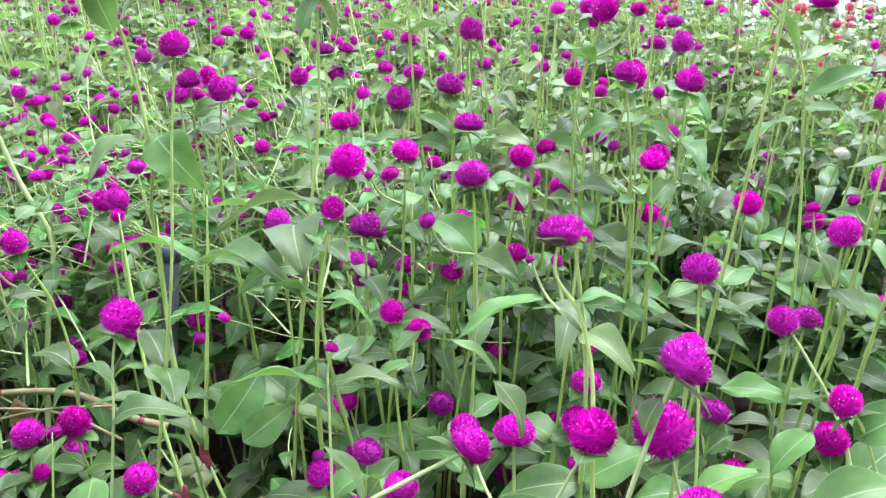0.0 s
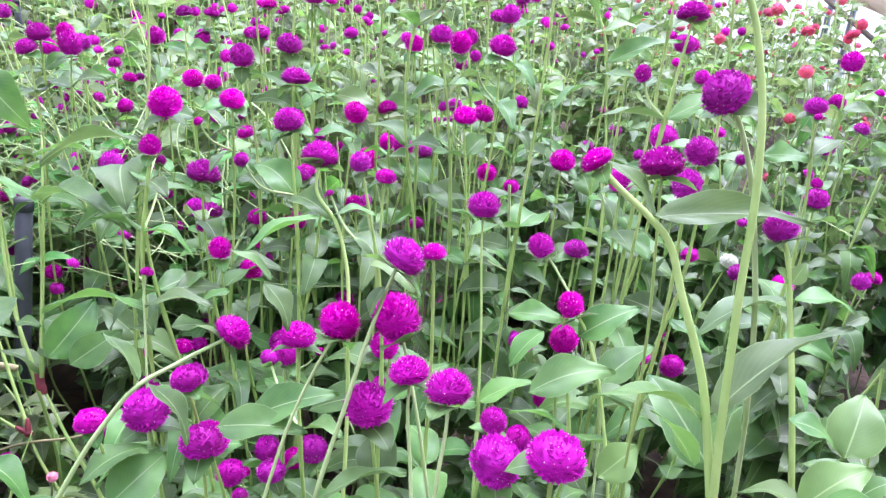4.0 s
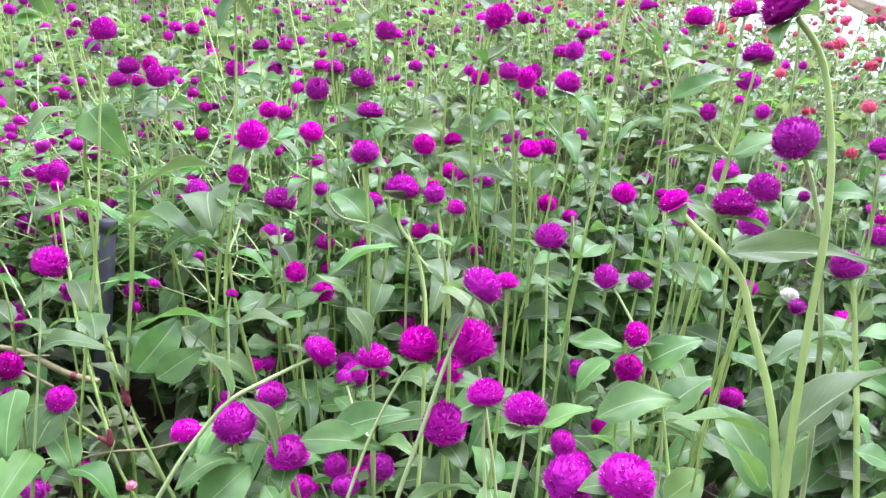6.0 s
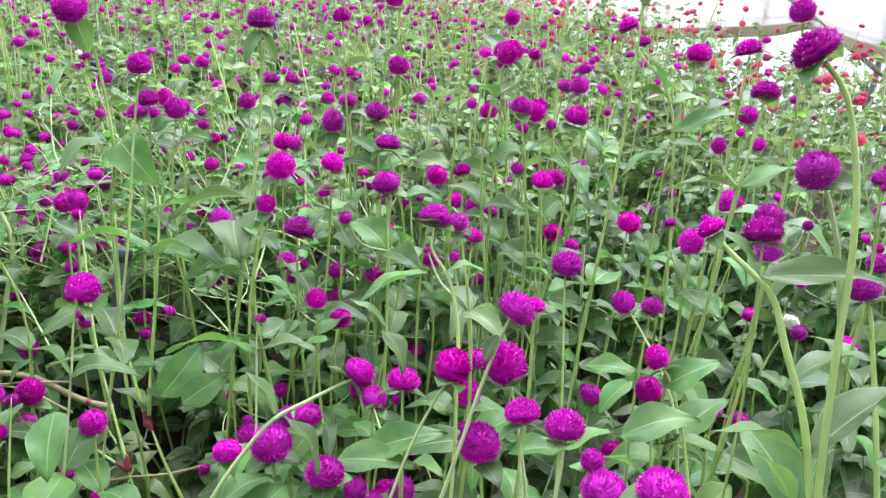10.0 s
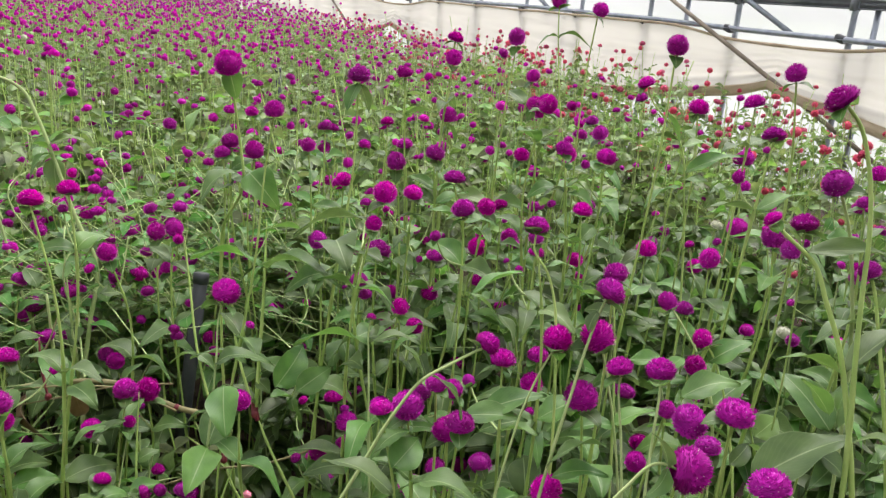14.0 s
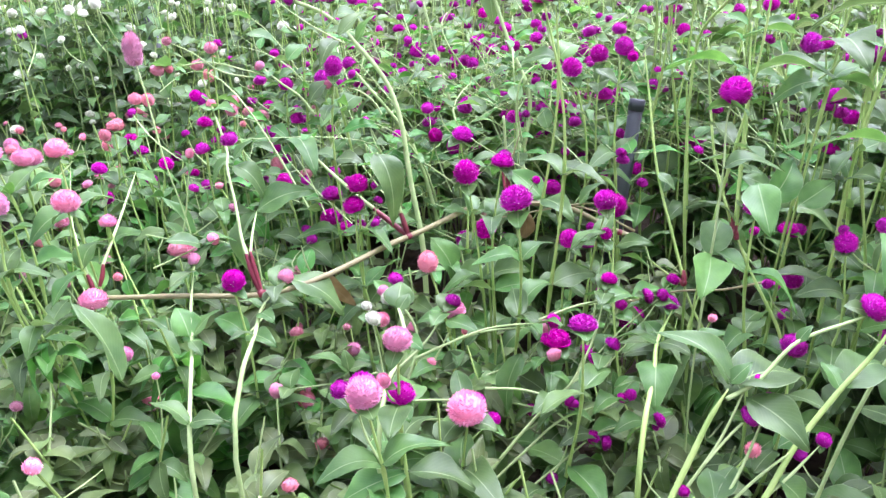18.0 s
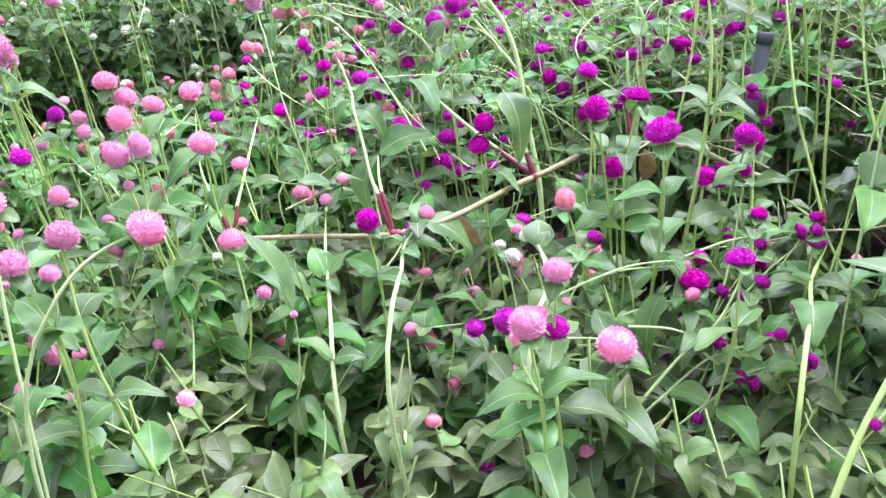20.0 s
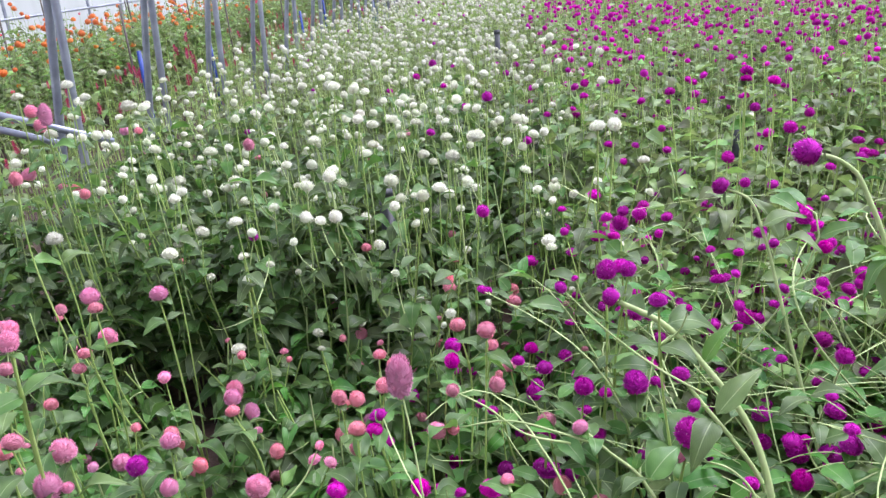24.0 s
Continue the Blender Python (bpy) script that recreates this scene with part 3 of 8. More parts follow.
def flower(plant, kind, place, size, axis=(0, 0, 1), shape=0, bracts=True, spin=0.0, tall=1.0, cup=False):
    """A head on its two green bract leaves, seated on the end of a stalk that points along axis."""
    meshes = HEADS[kind]
    axis = Vector(axis).normalized()
    q = Vector((0, 0, 1)).rotation_difference(axis).to_matrix().to_4x4() @ Matrix.Rotation(spin, 4, "Z")
    mesh, full = meshes[shape % len(meshes)]
    ob = new("flower_head", mesh)
    hang(ob, plant)
    seat = Matrix.Translation(place) @ q @ Matrix.Diagonal((size, size, size * tall, 1))
    put(ob, seat)
    if bracts:
        root = Vector(place) - axis * size * (0.50 * full * tall + 0.01)
        for s in (1, -1):
            out = q @ Vector((s, 0.1, 0))
            b = new("bract_leaf", BRACT_MESH[shape % 2])
            b.parent, b.matrix_parent_inverse = ob, seat.inverted()
            m = frame_on(root, out * 0.9 + axis * (-1.9 if cup else (-0.35, -0.08, -0.22, 0.04, -0.5)[shape % 5]), axis if not cup else out)
            if cup:
                # long leaves that hang close round the stalk below the head
                m = m @ Matrix.Diagonal((1.15, 1.5, 1.2, 1))
            put(b, m @ Matrix.Diagonal((size * 0.72, size * 0.84, size * 0.84, 1)))
    return ob


LABELS = {"purple": "tall globe amaranth with a magenta-purple flower head and downy green leaves",
          "pink": "globe amaranth with a soft pink flower head and green leaves",
          "faded": "globe amaranth with a small faded salmon-pink flower head",
          "white": "globe amaranth with a small white flower head and green leaves",
          "red": "slender globe amaranth with a strawberry-red flower head"}
GROUPS = {"purple": "purple globe amaranths", "pink": "pink globe amaranths", "faded": "pink globe amaranths", "white": "white globe amaranths", "red": "red globe amaranths"}
plant_rnd = random.Random(5)


def plant(kind, place, size, foot=None, via=(), pairs=3, thick=0.0012, leaf_size=0.056, axis=None, pale=False, bracts=True, keep=0.0, tall=1.0, cup=False):
    """One flowering stalk, a thing of its own: head, stalk down to the soil, and opposite pairs of leaves at its joints.
    via: points that the stalk passes on its way down. keep: how far below the head the leaves begin."""
    r = plant_rnd
    place = Vector(place)
    thing = new(("pink" if kind == "faded" else kind) + "_globe_amaranth")
    tagged(thing, LABELS[kind], "flower", GROUPS[kind])
    if foot is None:
        a = r.uniform(0, 2 * math.pi)
        foot = (place.x + 0.07 * math.cos(a), place.y + 0.03 + 0.07 * math.sin(a))
    if not via:
        # stalks that stand free rise nearly upright
        foot = (place.x + 0.4 * (foot[0] - place.x), place.y + 0.4 * (foot[1] - place.y))
    thing.location = (foot[0], foot[1], 0)
    pts = [place, *[Vector(v) for v in via]]
    if not via:
        pts.append(place + Vector((r.gauss(0, 0.008), r.gauss(0, 0.008), -0.07)))
    last = pts[-1]
    if last.z > 0.14:
        pts.append(Vector((last.x * 0.45 + foot[0] * 0.55 + r.gauss(0, 0.01), last.y * 0.45 + foot[1] * 0.55 + r.gauss(0, 0.01), last.z * 0.48)))
    pts.append(Vector((foot[0], foot[1], -0.03)))
    if axis is None:
        axis = (pts[0] - pts[1]).normalized() + Vector((r.gauss(0, 0.22), r.gauss(0.05, 0.22), 0.5))
        if via:
            axis = (pts[0] - pts[1]).normalized() + Vector((r.gauss(0, 0.1), r.gauss(0.1, 0.1), 0.1))
    axis = Vector(axis).normalized()
    neck = place - axis * size * 0.22
    pts[0] = neck
    flower(thing, kind, place, size, axis, r.randrange(60), bracts, r.uniform(0, 6.28), tall, cup)
    path = smooth_path(pts, 8)
    total = len(path)
    turn = r.uniform(0, 6.28)
    joints = []
    # close to the walker only the lower joints still bear leaves
    roof = np.interp(float(clear_of_path(np.array([place.x]), np.array([place.y]))[0]), (0.3, 0.6), (0.33, 0.60))
    for i in range(pairs):
        t = keep + (1 - keep) * (0.22 + 0.62 * (i + r.uniform(-0.15, 0.15)) / max(1, pairs - 0.5))
        c = path[min(total - 2, max(1, int(t * total)))]
        if c.z < 0.05 or c.z > roof:
            continue
        joints.append(t)
        turn += math.pi / 2 + r.uniform(-0.4, 0.4)
        long = leaf_size * (0.62 + 0.5 * t) * r.uniform(0.8, 1.2)
        for s in (0, math.pi):
            a = turn + s + r.uniform(-0.25, 0.25)
            tip = c + Vector((math.cos(a), math.sin(a), r.uniform(-0.35, 0.45))) * long
            leaf(thing, c, tip, r.uniform(0.38, 0.54), r.randrange(6), r.uniform(-0.4, 0.4), r.random() < 0.05)
        if i == 0 and pairs > 2 and r.random() < 0.5:
            # a side shoot from the joint, with a bud of its own
            end = c + Vector((r.gauss(0, 0.022), r.gauss(0, 0.022), r.uniform(0.025, 0.05)))
            stem(thing, [end, c.lerp(end, 0.45) + Vector((end.x - c.x, end.y - c.y, 0)) * 0.25, c], 0.0009, PALE_STEM, "side_shoot")
            flower(thing, kind, end, size * r.uniform(0.35, 0.6), end - c + Vector((0, 0, 0.01)), r.randrange(60), True, r.uniform(0, 6.28))
    stem(thing, pts, thick, PALE_STEM if pale else STEM, "stem", joints)
    return thing


# ---- the beds beyond: what nobody could count ----
def gather(name, shape, places, mats, parent, slots=None, uvs=None):
    """Many copies of one shape joined into one mesh; places: n x 4 x 4."""
    if not len(places):
        return None
    v, f = np.asarray(shape[0]), np.asarray(shape[1])
    m = np.asarray(places)
    verts = np.einsum("nij,vj->nvi", m[:, :3, :3], v) + m[:, None, :3, 3]
    faces = f[None] + (np.arange(len(m)) * len(v))[:, None, None]
    ob = mesh_object(name, verts.reshape(-1, 3), faces.reshape(-1, 3), mats, parent, None if slots is None else np.tile(slots, len(m)), None if uvs is None else np.tile(uvs, (len(m), 1)))
    ob["kind"] = "stuff"
    return ob


def turn_to(rng, n, size, tilt=0.35):
    """n poses of things that stand about upright: random spin, some lean, a size each."""
    a = rng.uniform(0, 2 * np.pi, n)
    lx, ly = rng.normal(0, tilt, n), rng.normal(0, tilt, n)
    z = np.stack([lx, ly, np.ones(n)], 1)
    z /= np.linalg.norm(z, axis=1)[:, None]
    x = np.stack([np.cos(a), np.sin(a), np.zeros(n)], 1)
    x -= z * (x * z).sum(1)[:, None]
    x /= np.linalg.norm(x, axis=1)[:, None]
    y = np.cross(z, x)
    m = np.zeros((n, 4, 4))
    m[:, :3, 0], m[:, :3, 1], m[:, :3, 2] = x * size[:, None], y * size[:, None], z * size[:, None]
    m[:, 3, 3] = 1
    return m


def leaf_poses(rng, at, length, wide, rise=(-0.5, 0.5)):
    n = len(at)
    a = rng.uniform(0, 2 * np.pi, n)
    y = np.stack([np.cos(a), np.sin(a), rng.uniform(rise[0], rise[1], n)], 1)
    y /= np.linalg.norm(y, axis=1)[:, None]
    z = np.stack([rng.normal(0, 0.35, n), rng.normal(0, 0.35, n), np.ones(n)], 1)
    z -= y * (z * y).sum(1)[:, None]
    z /= np.linalg.norm(z, axis=1)[:, None]
    x = np.cross(y, z)
    m = np.zeros((n, 4, 4))
    m[:, :3, 0], m[:, :3, 1], m[:, :3, 2] = x * (length * wide)[:, None], y * length[:, None], z * length[:, None]
    m[:, :3, 3], m[:, 3, 3] = at, 1
    return m


def stalk_mesh(name, feet, tops, bend, radius, mat, parent, segs=4, sides=3):
    """Thin bent stalks from feet to tops, joined."""
    n = len(feet)
    t = np.linspace(0, 1, segs + 1)
    mid = np.sin(np.pi * t)
    line = feet[:, None] * (1 - t)[None, :, None] + tops[:, None] * t[None, :, None] + bend[:, None] * mid[None, :, None]
    a = 2 * np.pi * np.arange(sides) / sides
    ring = np.stack([np.cos(a), np.sin(a), np.zeros(sides)], 1)
    verts = line[:, :, None] + (radius[:, None] * (1.25 - 0.5 * t)[None])[:, :, None, None] * ring[None, None]
    f = []
    for i in range(segs):
        for k in range(sides):
            p, q = i * sides + k, i * sides + (k + 1) % sides
            f += [(p, q, q + sides), (p, q + sides, p + sides)]
    f = np.array(f)[None] + (np.arange(n) * (segs + 1) * sides)[:, None, None]
    ob = mesh_object(name, verts.reshape(-1, 3), f.reshape(-1, 3), [mat], parent)
    ob["kind"] = "stuff"
    return ob


field_rnd = random.Random(3)
MID_LEAF = [leaf_shape(field_rnd, 6, 2, d, f, w, 0.41, tw) for d, f, w, tw in ((0.15, 0.4, 0.06, 0.2), (0.45, 0.6, 0.05, -0.4), (0.75, 0.4, 0.08, 0.4), (0.0, 0.9, 0.05, 0.6))]
LOW_LEAF = [leaf_shape(field_rnd, 4, 2, d, 0.35, 0.02, 0.41, 0.0) for d in (0.2, 0.6)]
MID_HEAD = [head_shape(field_rnd, 190, h, 4, (5, 9), 0.14, 0.02, u) for h, u in ((0.84, 0.60), (0.98, 0.82), (0.76, 0.52))]
LOW_HEAD = [head_shape(field_rnd, 48, h, 0, (4, 7), 0.18, 0.015) for h in (0.84, 1.0)]
TINY_HEAD = [(*ball(4, 6, 1.0, h), None) for h in (0.85, 1.0)]
FIELD = {}


def bloom(kind, place, size):
    """Note a flower of the middle distance; they are planted together, kind by kind."""
    FIELD.setdefault(kind, []).append((*place, size))


def plant_blooms():
    words = {"purple": "magenta-purple heads", "pink": "soft pink heads", "faded": "faded salmon heads", "white": "white heads"}
    mats = {"purple": PURPLE, "pink": PINK, "faded": SALMON, "white": WHITE}
    for kind, rows in FIELD.items():
        r = np.random.default_rng(len(rows))
        a = np.array(rows)
        n = len(a)
        root = new("globe_amaranth_drift")
        tagged(root, "drift of globe amaranth stalks with " + words[kind], "flower", kind="stuff")
        feet = np.stack([a[:, 0] + r.normal(0, 0.04, n), a[:, 1] + r.normal(0.02, 0.04, n), np.full(n, -0.03)], 1)
        bend = np.stack([r.normal(0, 0.015, n), r.normal(0, 0.015, n), np.zeros(n)], 1)
        stalk_mesh("stems", feet, a[:, :3], bend, r.uniform(0.0011, 0.0018, n), STEM, root, 6, 5)
        m = turn_to(r, n, a[:, 3])
        if kind == "white":
            m[:, :3, 2] *= 0.92
        m[:, :3, 3] = a[:, :3]
        pick = r.integers(0, len(MID_HEAD), n)
        for i, h in enumerate(MID_HEAD):
            gather("flower_heads", h[:2], m[pick == i], [mats[kind], FLORET], root, h[2])
        at = np.repeat(a[:, :3] - m[:, :3, 2] * 0.46, 2, 0)
        gather("bract_leaves", MID_LEAF[0][:2], leaf_poses(r, at, np.repeat(a[:, 3], 2) * 0.8, np.full(2 * n, 0.9), (-0.1, 0.5)), [SHADED_LEAF], root, None, MID_LEAF[0][2])


def bed(name, label, seed, spots, heights, head_size, mats, detail, flowering, leaf_long, leaves_per, lean=0.05, leaf_mat=None, low=0.07, rise=(-0.4, 0.35), top=1.9):
    """A stretch of planting: stalks at spots (n x 2) that rise to heights, leafy all the way up, heads on most of them.
    mats: the materials of the heads, taken at random by the weights in flowering (the rest bear none)."""
    rng = np.random.default_rng(seed)
    n = len(spots)
    root = new(name)
    tagged(root, label, "flower bed", kind="stuff")
    feet = np.concatenate([spots, np.full((n, 1), -0.03)], 1)
    tops = np.stack([spots[:, 0] + rng.normal(0, lean, n), spots[:, 1] + rng.normal(0, lean, n), heights], 1)
    bend = np.stack([rng.normal(0, 0.018, n), rng.normal(0, 0.018, n), np.zeros(n)], 1)
    thick = {2: 0.0017, 1: 0.0014, 0: 0.0019}[detail]
    girth = rng.uniform(0.75, 1.25, n) * thick
    pale = rng.random(n) < 0.45
    for mat, chosen in ((PALE_STEM, pale), (STEM, ~pale)):
        stalk_mesh("stems", feet[chosen], tops[chosen], bend[chosen], girth[chosen], mat, root, 4 if detail else 2)
    if detail:
        # side shoots that fork off the upper joints and bear heads of their own
        w = rng.choice(n, int(n * (0.7 if detail == 2 else 0.3)))
        t = rng.uniform(0.5, 0.85, len(w))[:, None]
        fork = feet[w] * (1 - t) + tops[w] * t + bend[w] * np.sin(np.pi * t)
        way = rng.uniform(0, 2 * np.pi, len(w))
        out = rng.uniform(0.02, 0.075, len(w))
        ends = fork + np.stack([out * np.cos(way), out * np.sin(way), rng.uniform(0.0, 0.09, len(w))], 1)
        sag = np.stack([0.25 * out * np.cos(way), 0.25 * out * np.sin(way), rng.uniform(-0.008, 0.006, len(w))], 1)
        stalk_mesh("side_shoots", fork, ends, sag, rng.uniform(0.6, 0.9, len(w)) * thick, PALE_STEM, root, 4)
        bud = ends[rng.random(len(w)) < sum(flowering) * 0.75]
        m = turn_to(rng, len(bud), head_size[0] * rng.uniform(0.4, 0.85, len(bud)), 0.6)
        m[:, :3, 3] = bud
        h = (MID_HEAD if detail == 2 else LOW_HEAD)[0]
        gather("side_heads", h[:2], m, [mats[0], FLORET], root, h[2])
    # leaves at joints up the stalks
    k = rng.poisson(leaves_per, n)
    who = np.repeat(np.arange(n), k)
    t = rng.beta(top, 1.2, len(who)) * 0.85 + 0.03
    at = feet[who] * (1 - t)[:, None] + tops[who] * t[:, None] + bend[who] * np.sin(np.pi * t)[:, None]
    keep = at[:, 2] > low
    at, t = at[keep], t[keep]
    size = leaf_long * rng.uniform(0.55, 1.3, len(at)) * (1.15 - 0.55 * t)
    poses = leaf_poses(rng, at, size, rng.uniform(0.44, 0.64, len(at)), rise)
    shapes = MID_LEAF if detail == 2 else LOW_LEAF
    pick = rng.integers(0, len(shapes), len(at))
    for i, (v, f, uv) in enumerate(shapes):
        gather("leaves", (v, f), poses[pick == i], [leaf_mat or LIT_LEAF], root, None, uv)
    heads = {2: MID_HEAD, 1: LOW_HEAD, 0: TINY_HEAD}[detail]
    draw = rng.random(n)
    start = 0.0
    for mat, share, small in zip(mats, flowering, head_size):
        chosen = np.where((draw >= start) & (draw < start + share))[0]
        start += share
        d = small * rng.uniform(0.72, 1.15, len(chosen))
        m = turn_to(rng, len(chosen), d)
        m[:, :3, 3] = tops[chosen]
        pick = rng.integers(0, len(heads), len(chosen))
        for i, h in enumerate(heads):
            gather("flower_heads", h[:2], m[pick == i], [mat, FLORET], root, h[2])
    return root


def scatter(rng, x0, x1, y0, y1, per, keep=None):
    """Jittered spots over a rectangle, per square metre."""
    n = int((x1 - x0) * (y1 - y0) * per)
    p = np.stack([rng.uniform(x0, x1, n), rng.uniform(y0, y1, n)], 1)
    if keep is not None:
        p = p[keep(p[:, 0], p[:, 1])]
    return p


def clear_of_path(x, y):
    """Spots that stay clear of the line along which one stands and walks beside the beds."""
    d = np.full(len(x), 9.0)
    for px, py in ((0.0, -0.02), (0.04, -0.1), (-0.03, -0.12), (-0.18, -0.2), (-0.28, -0.14), (-0.38, -0.14), (-0.43, -0.05), (-0.45, 0.05), (-0.47, 0.25)):
        d = np.minimum(d, np.hypot(x - px, y - py))
    return d


SOIL_PATCH = ((-0.35, 1.10, 0.12), (-0.27, 0.92, 0.09), (-0.13, 0.66, 0.05))


def off_soil(x, y):
    ok = np.ones(len(x), bool)
    for sx, sy, r in SOIL_PATCH:
        ok &= np.hypot(x - sx, (y - sy) * 0.8) > r
    return ok


def purple_edge(y):
    """Where the white bed meets the purple one."""
    return -0.44 + 0.03 * np.sin(y * 2.3)


def red_edge(y):
    """Where the purple bed gives way to the red one."""
    return 1.18 + 0.13 * np.clip(y, 0, 9)


rng = np.random.default_rng(21)


def near_heights(p, low, high, spread=0.06):
    """Foliage is lower close to the walker's side of the bed."""
    d = clear_of_path(p[:, 0], p[:, 1])
    top = np.interp(d, (0.16, 0.28, 0.5, 0.9, 1.6), (low * 0.55, low, low + 0.04, high, high + 0.02))
    high = np.clip(top + rng.normal(0, spread, len(p)), 0.08, 0.62)
    # low growth before the bare patch
    gap = (np.abs(p[:, 0] + 0.34 + 0.1 * (0.8 - p[:, 1])) < 0.10) & (p[:, 1] > 0.45) & (p[:, 1] < 1.15)
    high = np.where(gap, np.minimum(high, np.maximum(0.05, (1.0 - p[:, 1]) * 0.42)), high)
    # thin growth round the forked stalks
    fork = (np.abs(p[:, 0] - 0.02) < 0.09) & (p[:, 1] > 0.2) & (p[:, 1] < 0.6)
    high = np.where(fork, np.minimum(high, 0.15), high)
    # low growth under the fallen stalks
    lodged = (p[:, 0] < 0.12) & (p[:, 1] > 0.60)
    high = np.where(lodged, np.minimum(high, 0.24), high)
    # hardly any growth at the foot of the near stake
    bare = (np.abs(p[:, 0] + 0.03) < 0.085) & (p[:, 1] > 0.62) & (p[:, 1] < 0.85)
    high = np.where(bare, np.minimum(high, 0.06), high)
    # the near corner of the bed is low and open
    open_edge = (p[:, 0] > -0.28) & (p[:, 0] < 0.16) & (p[:, 1] < 0.72)
    return np.where(open_edge, np.minimum(high, rng.uniform(0.08, 0.16, len(p))), high)


# purple bed
p = scatter(rng, -0.46, 1.45, -0.05, 1.0, 130, lambda x, y: (clear_of_path(x, y) > 0.16) & off_soil(x, y) & (x > purple_edge(y)) & (x < red_edge(y)) & (x < 0.35 + 1.3 * (y + 0.35)))
bed("purple_amaranth_bed", "dense green leafy stalks of purple globe amaranth near the bed edge", 1, p, near_heights(p, 0.14, 0.35), (0.021,), (PURPLE,), 2, (0.16,), 0.062, 56, leaf_mat=SHADED_LEAF, rise=(-0.8, 0.3), top=1.4, low=0.03)
p = scatter(rng, -0.46, 1.75, 1.0, 2.6, 190, lambda x, y: off_soil(x, y) & (x > purple_edge(y)) & (x < red_edge(y) + 0.15 * rng.normal(0, 1, len(x))))
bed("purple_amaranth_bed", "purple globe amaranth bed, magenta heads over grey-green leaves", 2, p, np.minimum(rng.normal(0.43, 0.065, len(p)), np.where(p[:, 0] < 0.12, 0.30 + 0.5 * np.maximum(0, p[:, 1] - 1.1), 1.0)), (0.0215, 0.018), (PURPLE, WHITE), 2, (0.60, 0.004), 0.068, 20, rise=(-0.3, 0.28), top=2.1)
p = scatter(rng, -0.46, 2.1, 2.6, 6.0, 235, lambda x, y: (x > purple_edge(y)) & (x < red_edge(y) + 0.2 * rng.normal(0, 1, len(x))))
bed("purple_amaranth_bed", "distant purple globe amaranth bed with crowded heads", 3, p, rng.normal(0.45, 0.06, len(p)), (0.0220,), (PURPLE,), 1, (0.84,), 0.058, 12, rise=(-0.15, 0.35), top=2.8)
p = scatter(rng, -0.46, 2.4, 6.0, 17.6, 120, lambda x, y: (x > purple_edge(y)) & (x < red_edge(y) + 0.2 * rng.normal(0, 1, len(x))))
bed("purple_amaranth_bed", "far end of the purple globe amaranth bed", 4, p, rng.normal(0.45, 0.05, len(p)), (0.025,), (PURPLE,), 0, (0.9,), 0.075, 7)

# red bed along the side wall
p = scatter(rng, 1.05, 2.62, 0.15, 3.4, 210, lambda x, y: x > red_edge(y) - 0.12 + 0.12 * rng.normal(0, 1, len(x)))
high = rng.normal(0.41, 0.075, len(p))
sparse = np.arange(len(p)) % 20 < np.interp(p[:, 1], (0.15, 2.2, 3.4), (8, 11, 17))
bed("red_amaranth_bed", "slender stalks of red globe amaranth along the side wall", 5, p[sparse], high[sparse], (0.0265,), (RED,), 2, (0.60,), 0.060, 14, 0.06, rise=(-0.2, 0.5))
p = scatter(rng, 1.4, 2.62, 3.4, 9.0, 150, lambda x, y: x > red_edge(y) - 0.1 + 0.15 * rng.normal(0, 1, len(x)))
bed("red_amaranth_bed", "distant red globe amaranth bed along the side wall", 6, p, rng.normal(0.42, 0.045, len(p)), (0.019,), (RED,), 0, (0.8,), 0.055, 6, 0.06)

# white bed
p = scatter(rng, -1.66, -0.36, 1.15, 2.6, 200, lambda x, y: (x < purple_edge(y) + 0.06 * rng.normal(0, 1, len(x))) & (y > 1.25 + 0.25 * rng.random(len(x)) - 0.12 * (x + 0.4)))
bed("white_amaranth_bed", "white globe amaranth bed, small white heads over fresh green leaves", 7, p, rng.normal(0.41, 0.06, len(p)), (0.0225, 0.02, 0.02), (WHITE, PURPLE, PINK), 2, (0.74, 0.035, 0.008), 0.066, 32, top=1.4, low=0.04, leaf_mat=SHADED_LEAF)
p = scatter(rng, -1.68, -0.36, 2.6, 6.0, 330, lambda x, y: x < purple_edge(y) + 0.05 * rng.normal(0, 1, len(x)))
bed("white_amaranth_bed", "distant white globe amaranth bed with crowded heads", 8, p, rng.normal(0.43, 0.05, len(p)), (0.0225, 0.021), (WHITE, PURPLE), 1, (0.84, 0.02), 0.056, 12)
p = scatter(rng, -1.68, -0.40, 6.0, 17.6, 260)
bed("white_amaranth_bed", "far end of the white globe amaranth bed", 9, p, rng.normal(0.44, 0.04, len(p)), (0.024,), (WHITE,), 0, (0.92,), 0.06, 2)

own = np.random.default_rng(77)
p = scatter(own, -0.95, -0.31, 1.25, 2.6, 150, lambda x, y: x < -0.335 - 0.05 * own.normal(0, 1, len(x)))
bed("white_amaranth_bed", "tall white globe amaranth along the edge of the purple bed", 17, p, own.normal(0.46, 0.05, len(p)), (0.0225, 0.020), (WHITE, PURPLE), 2, (0.80, 0.10), 0.050, 14, top=2.0, leaf_mat=SHADED_LEAF)
p = scatter(own, -0.44, 0.02, 0.98, 1.65, 140)
bed("purple_amaranth_bed", "short purple globe amaranth crowded at the edge of the white bed", 19, p, own.uniform(0.26, 0.40, len(p)), (0.0195, 0.019), (PURPLE, WHITE), 2, (0.86, 0.04), 0.050, 9)

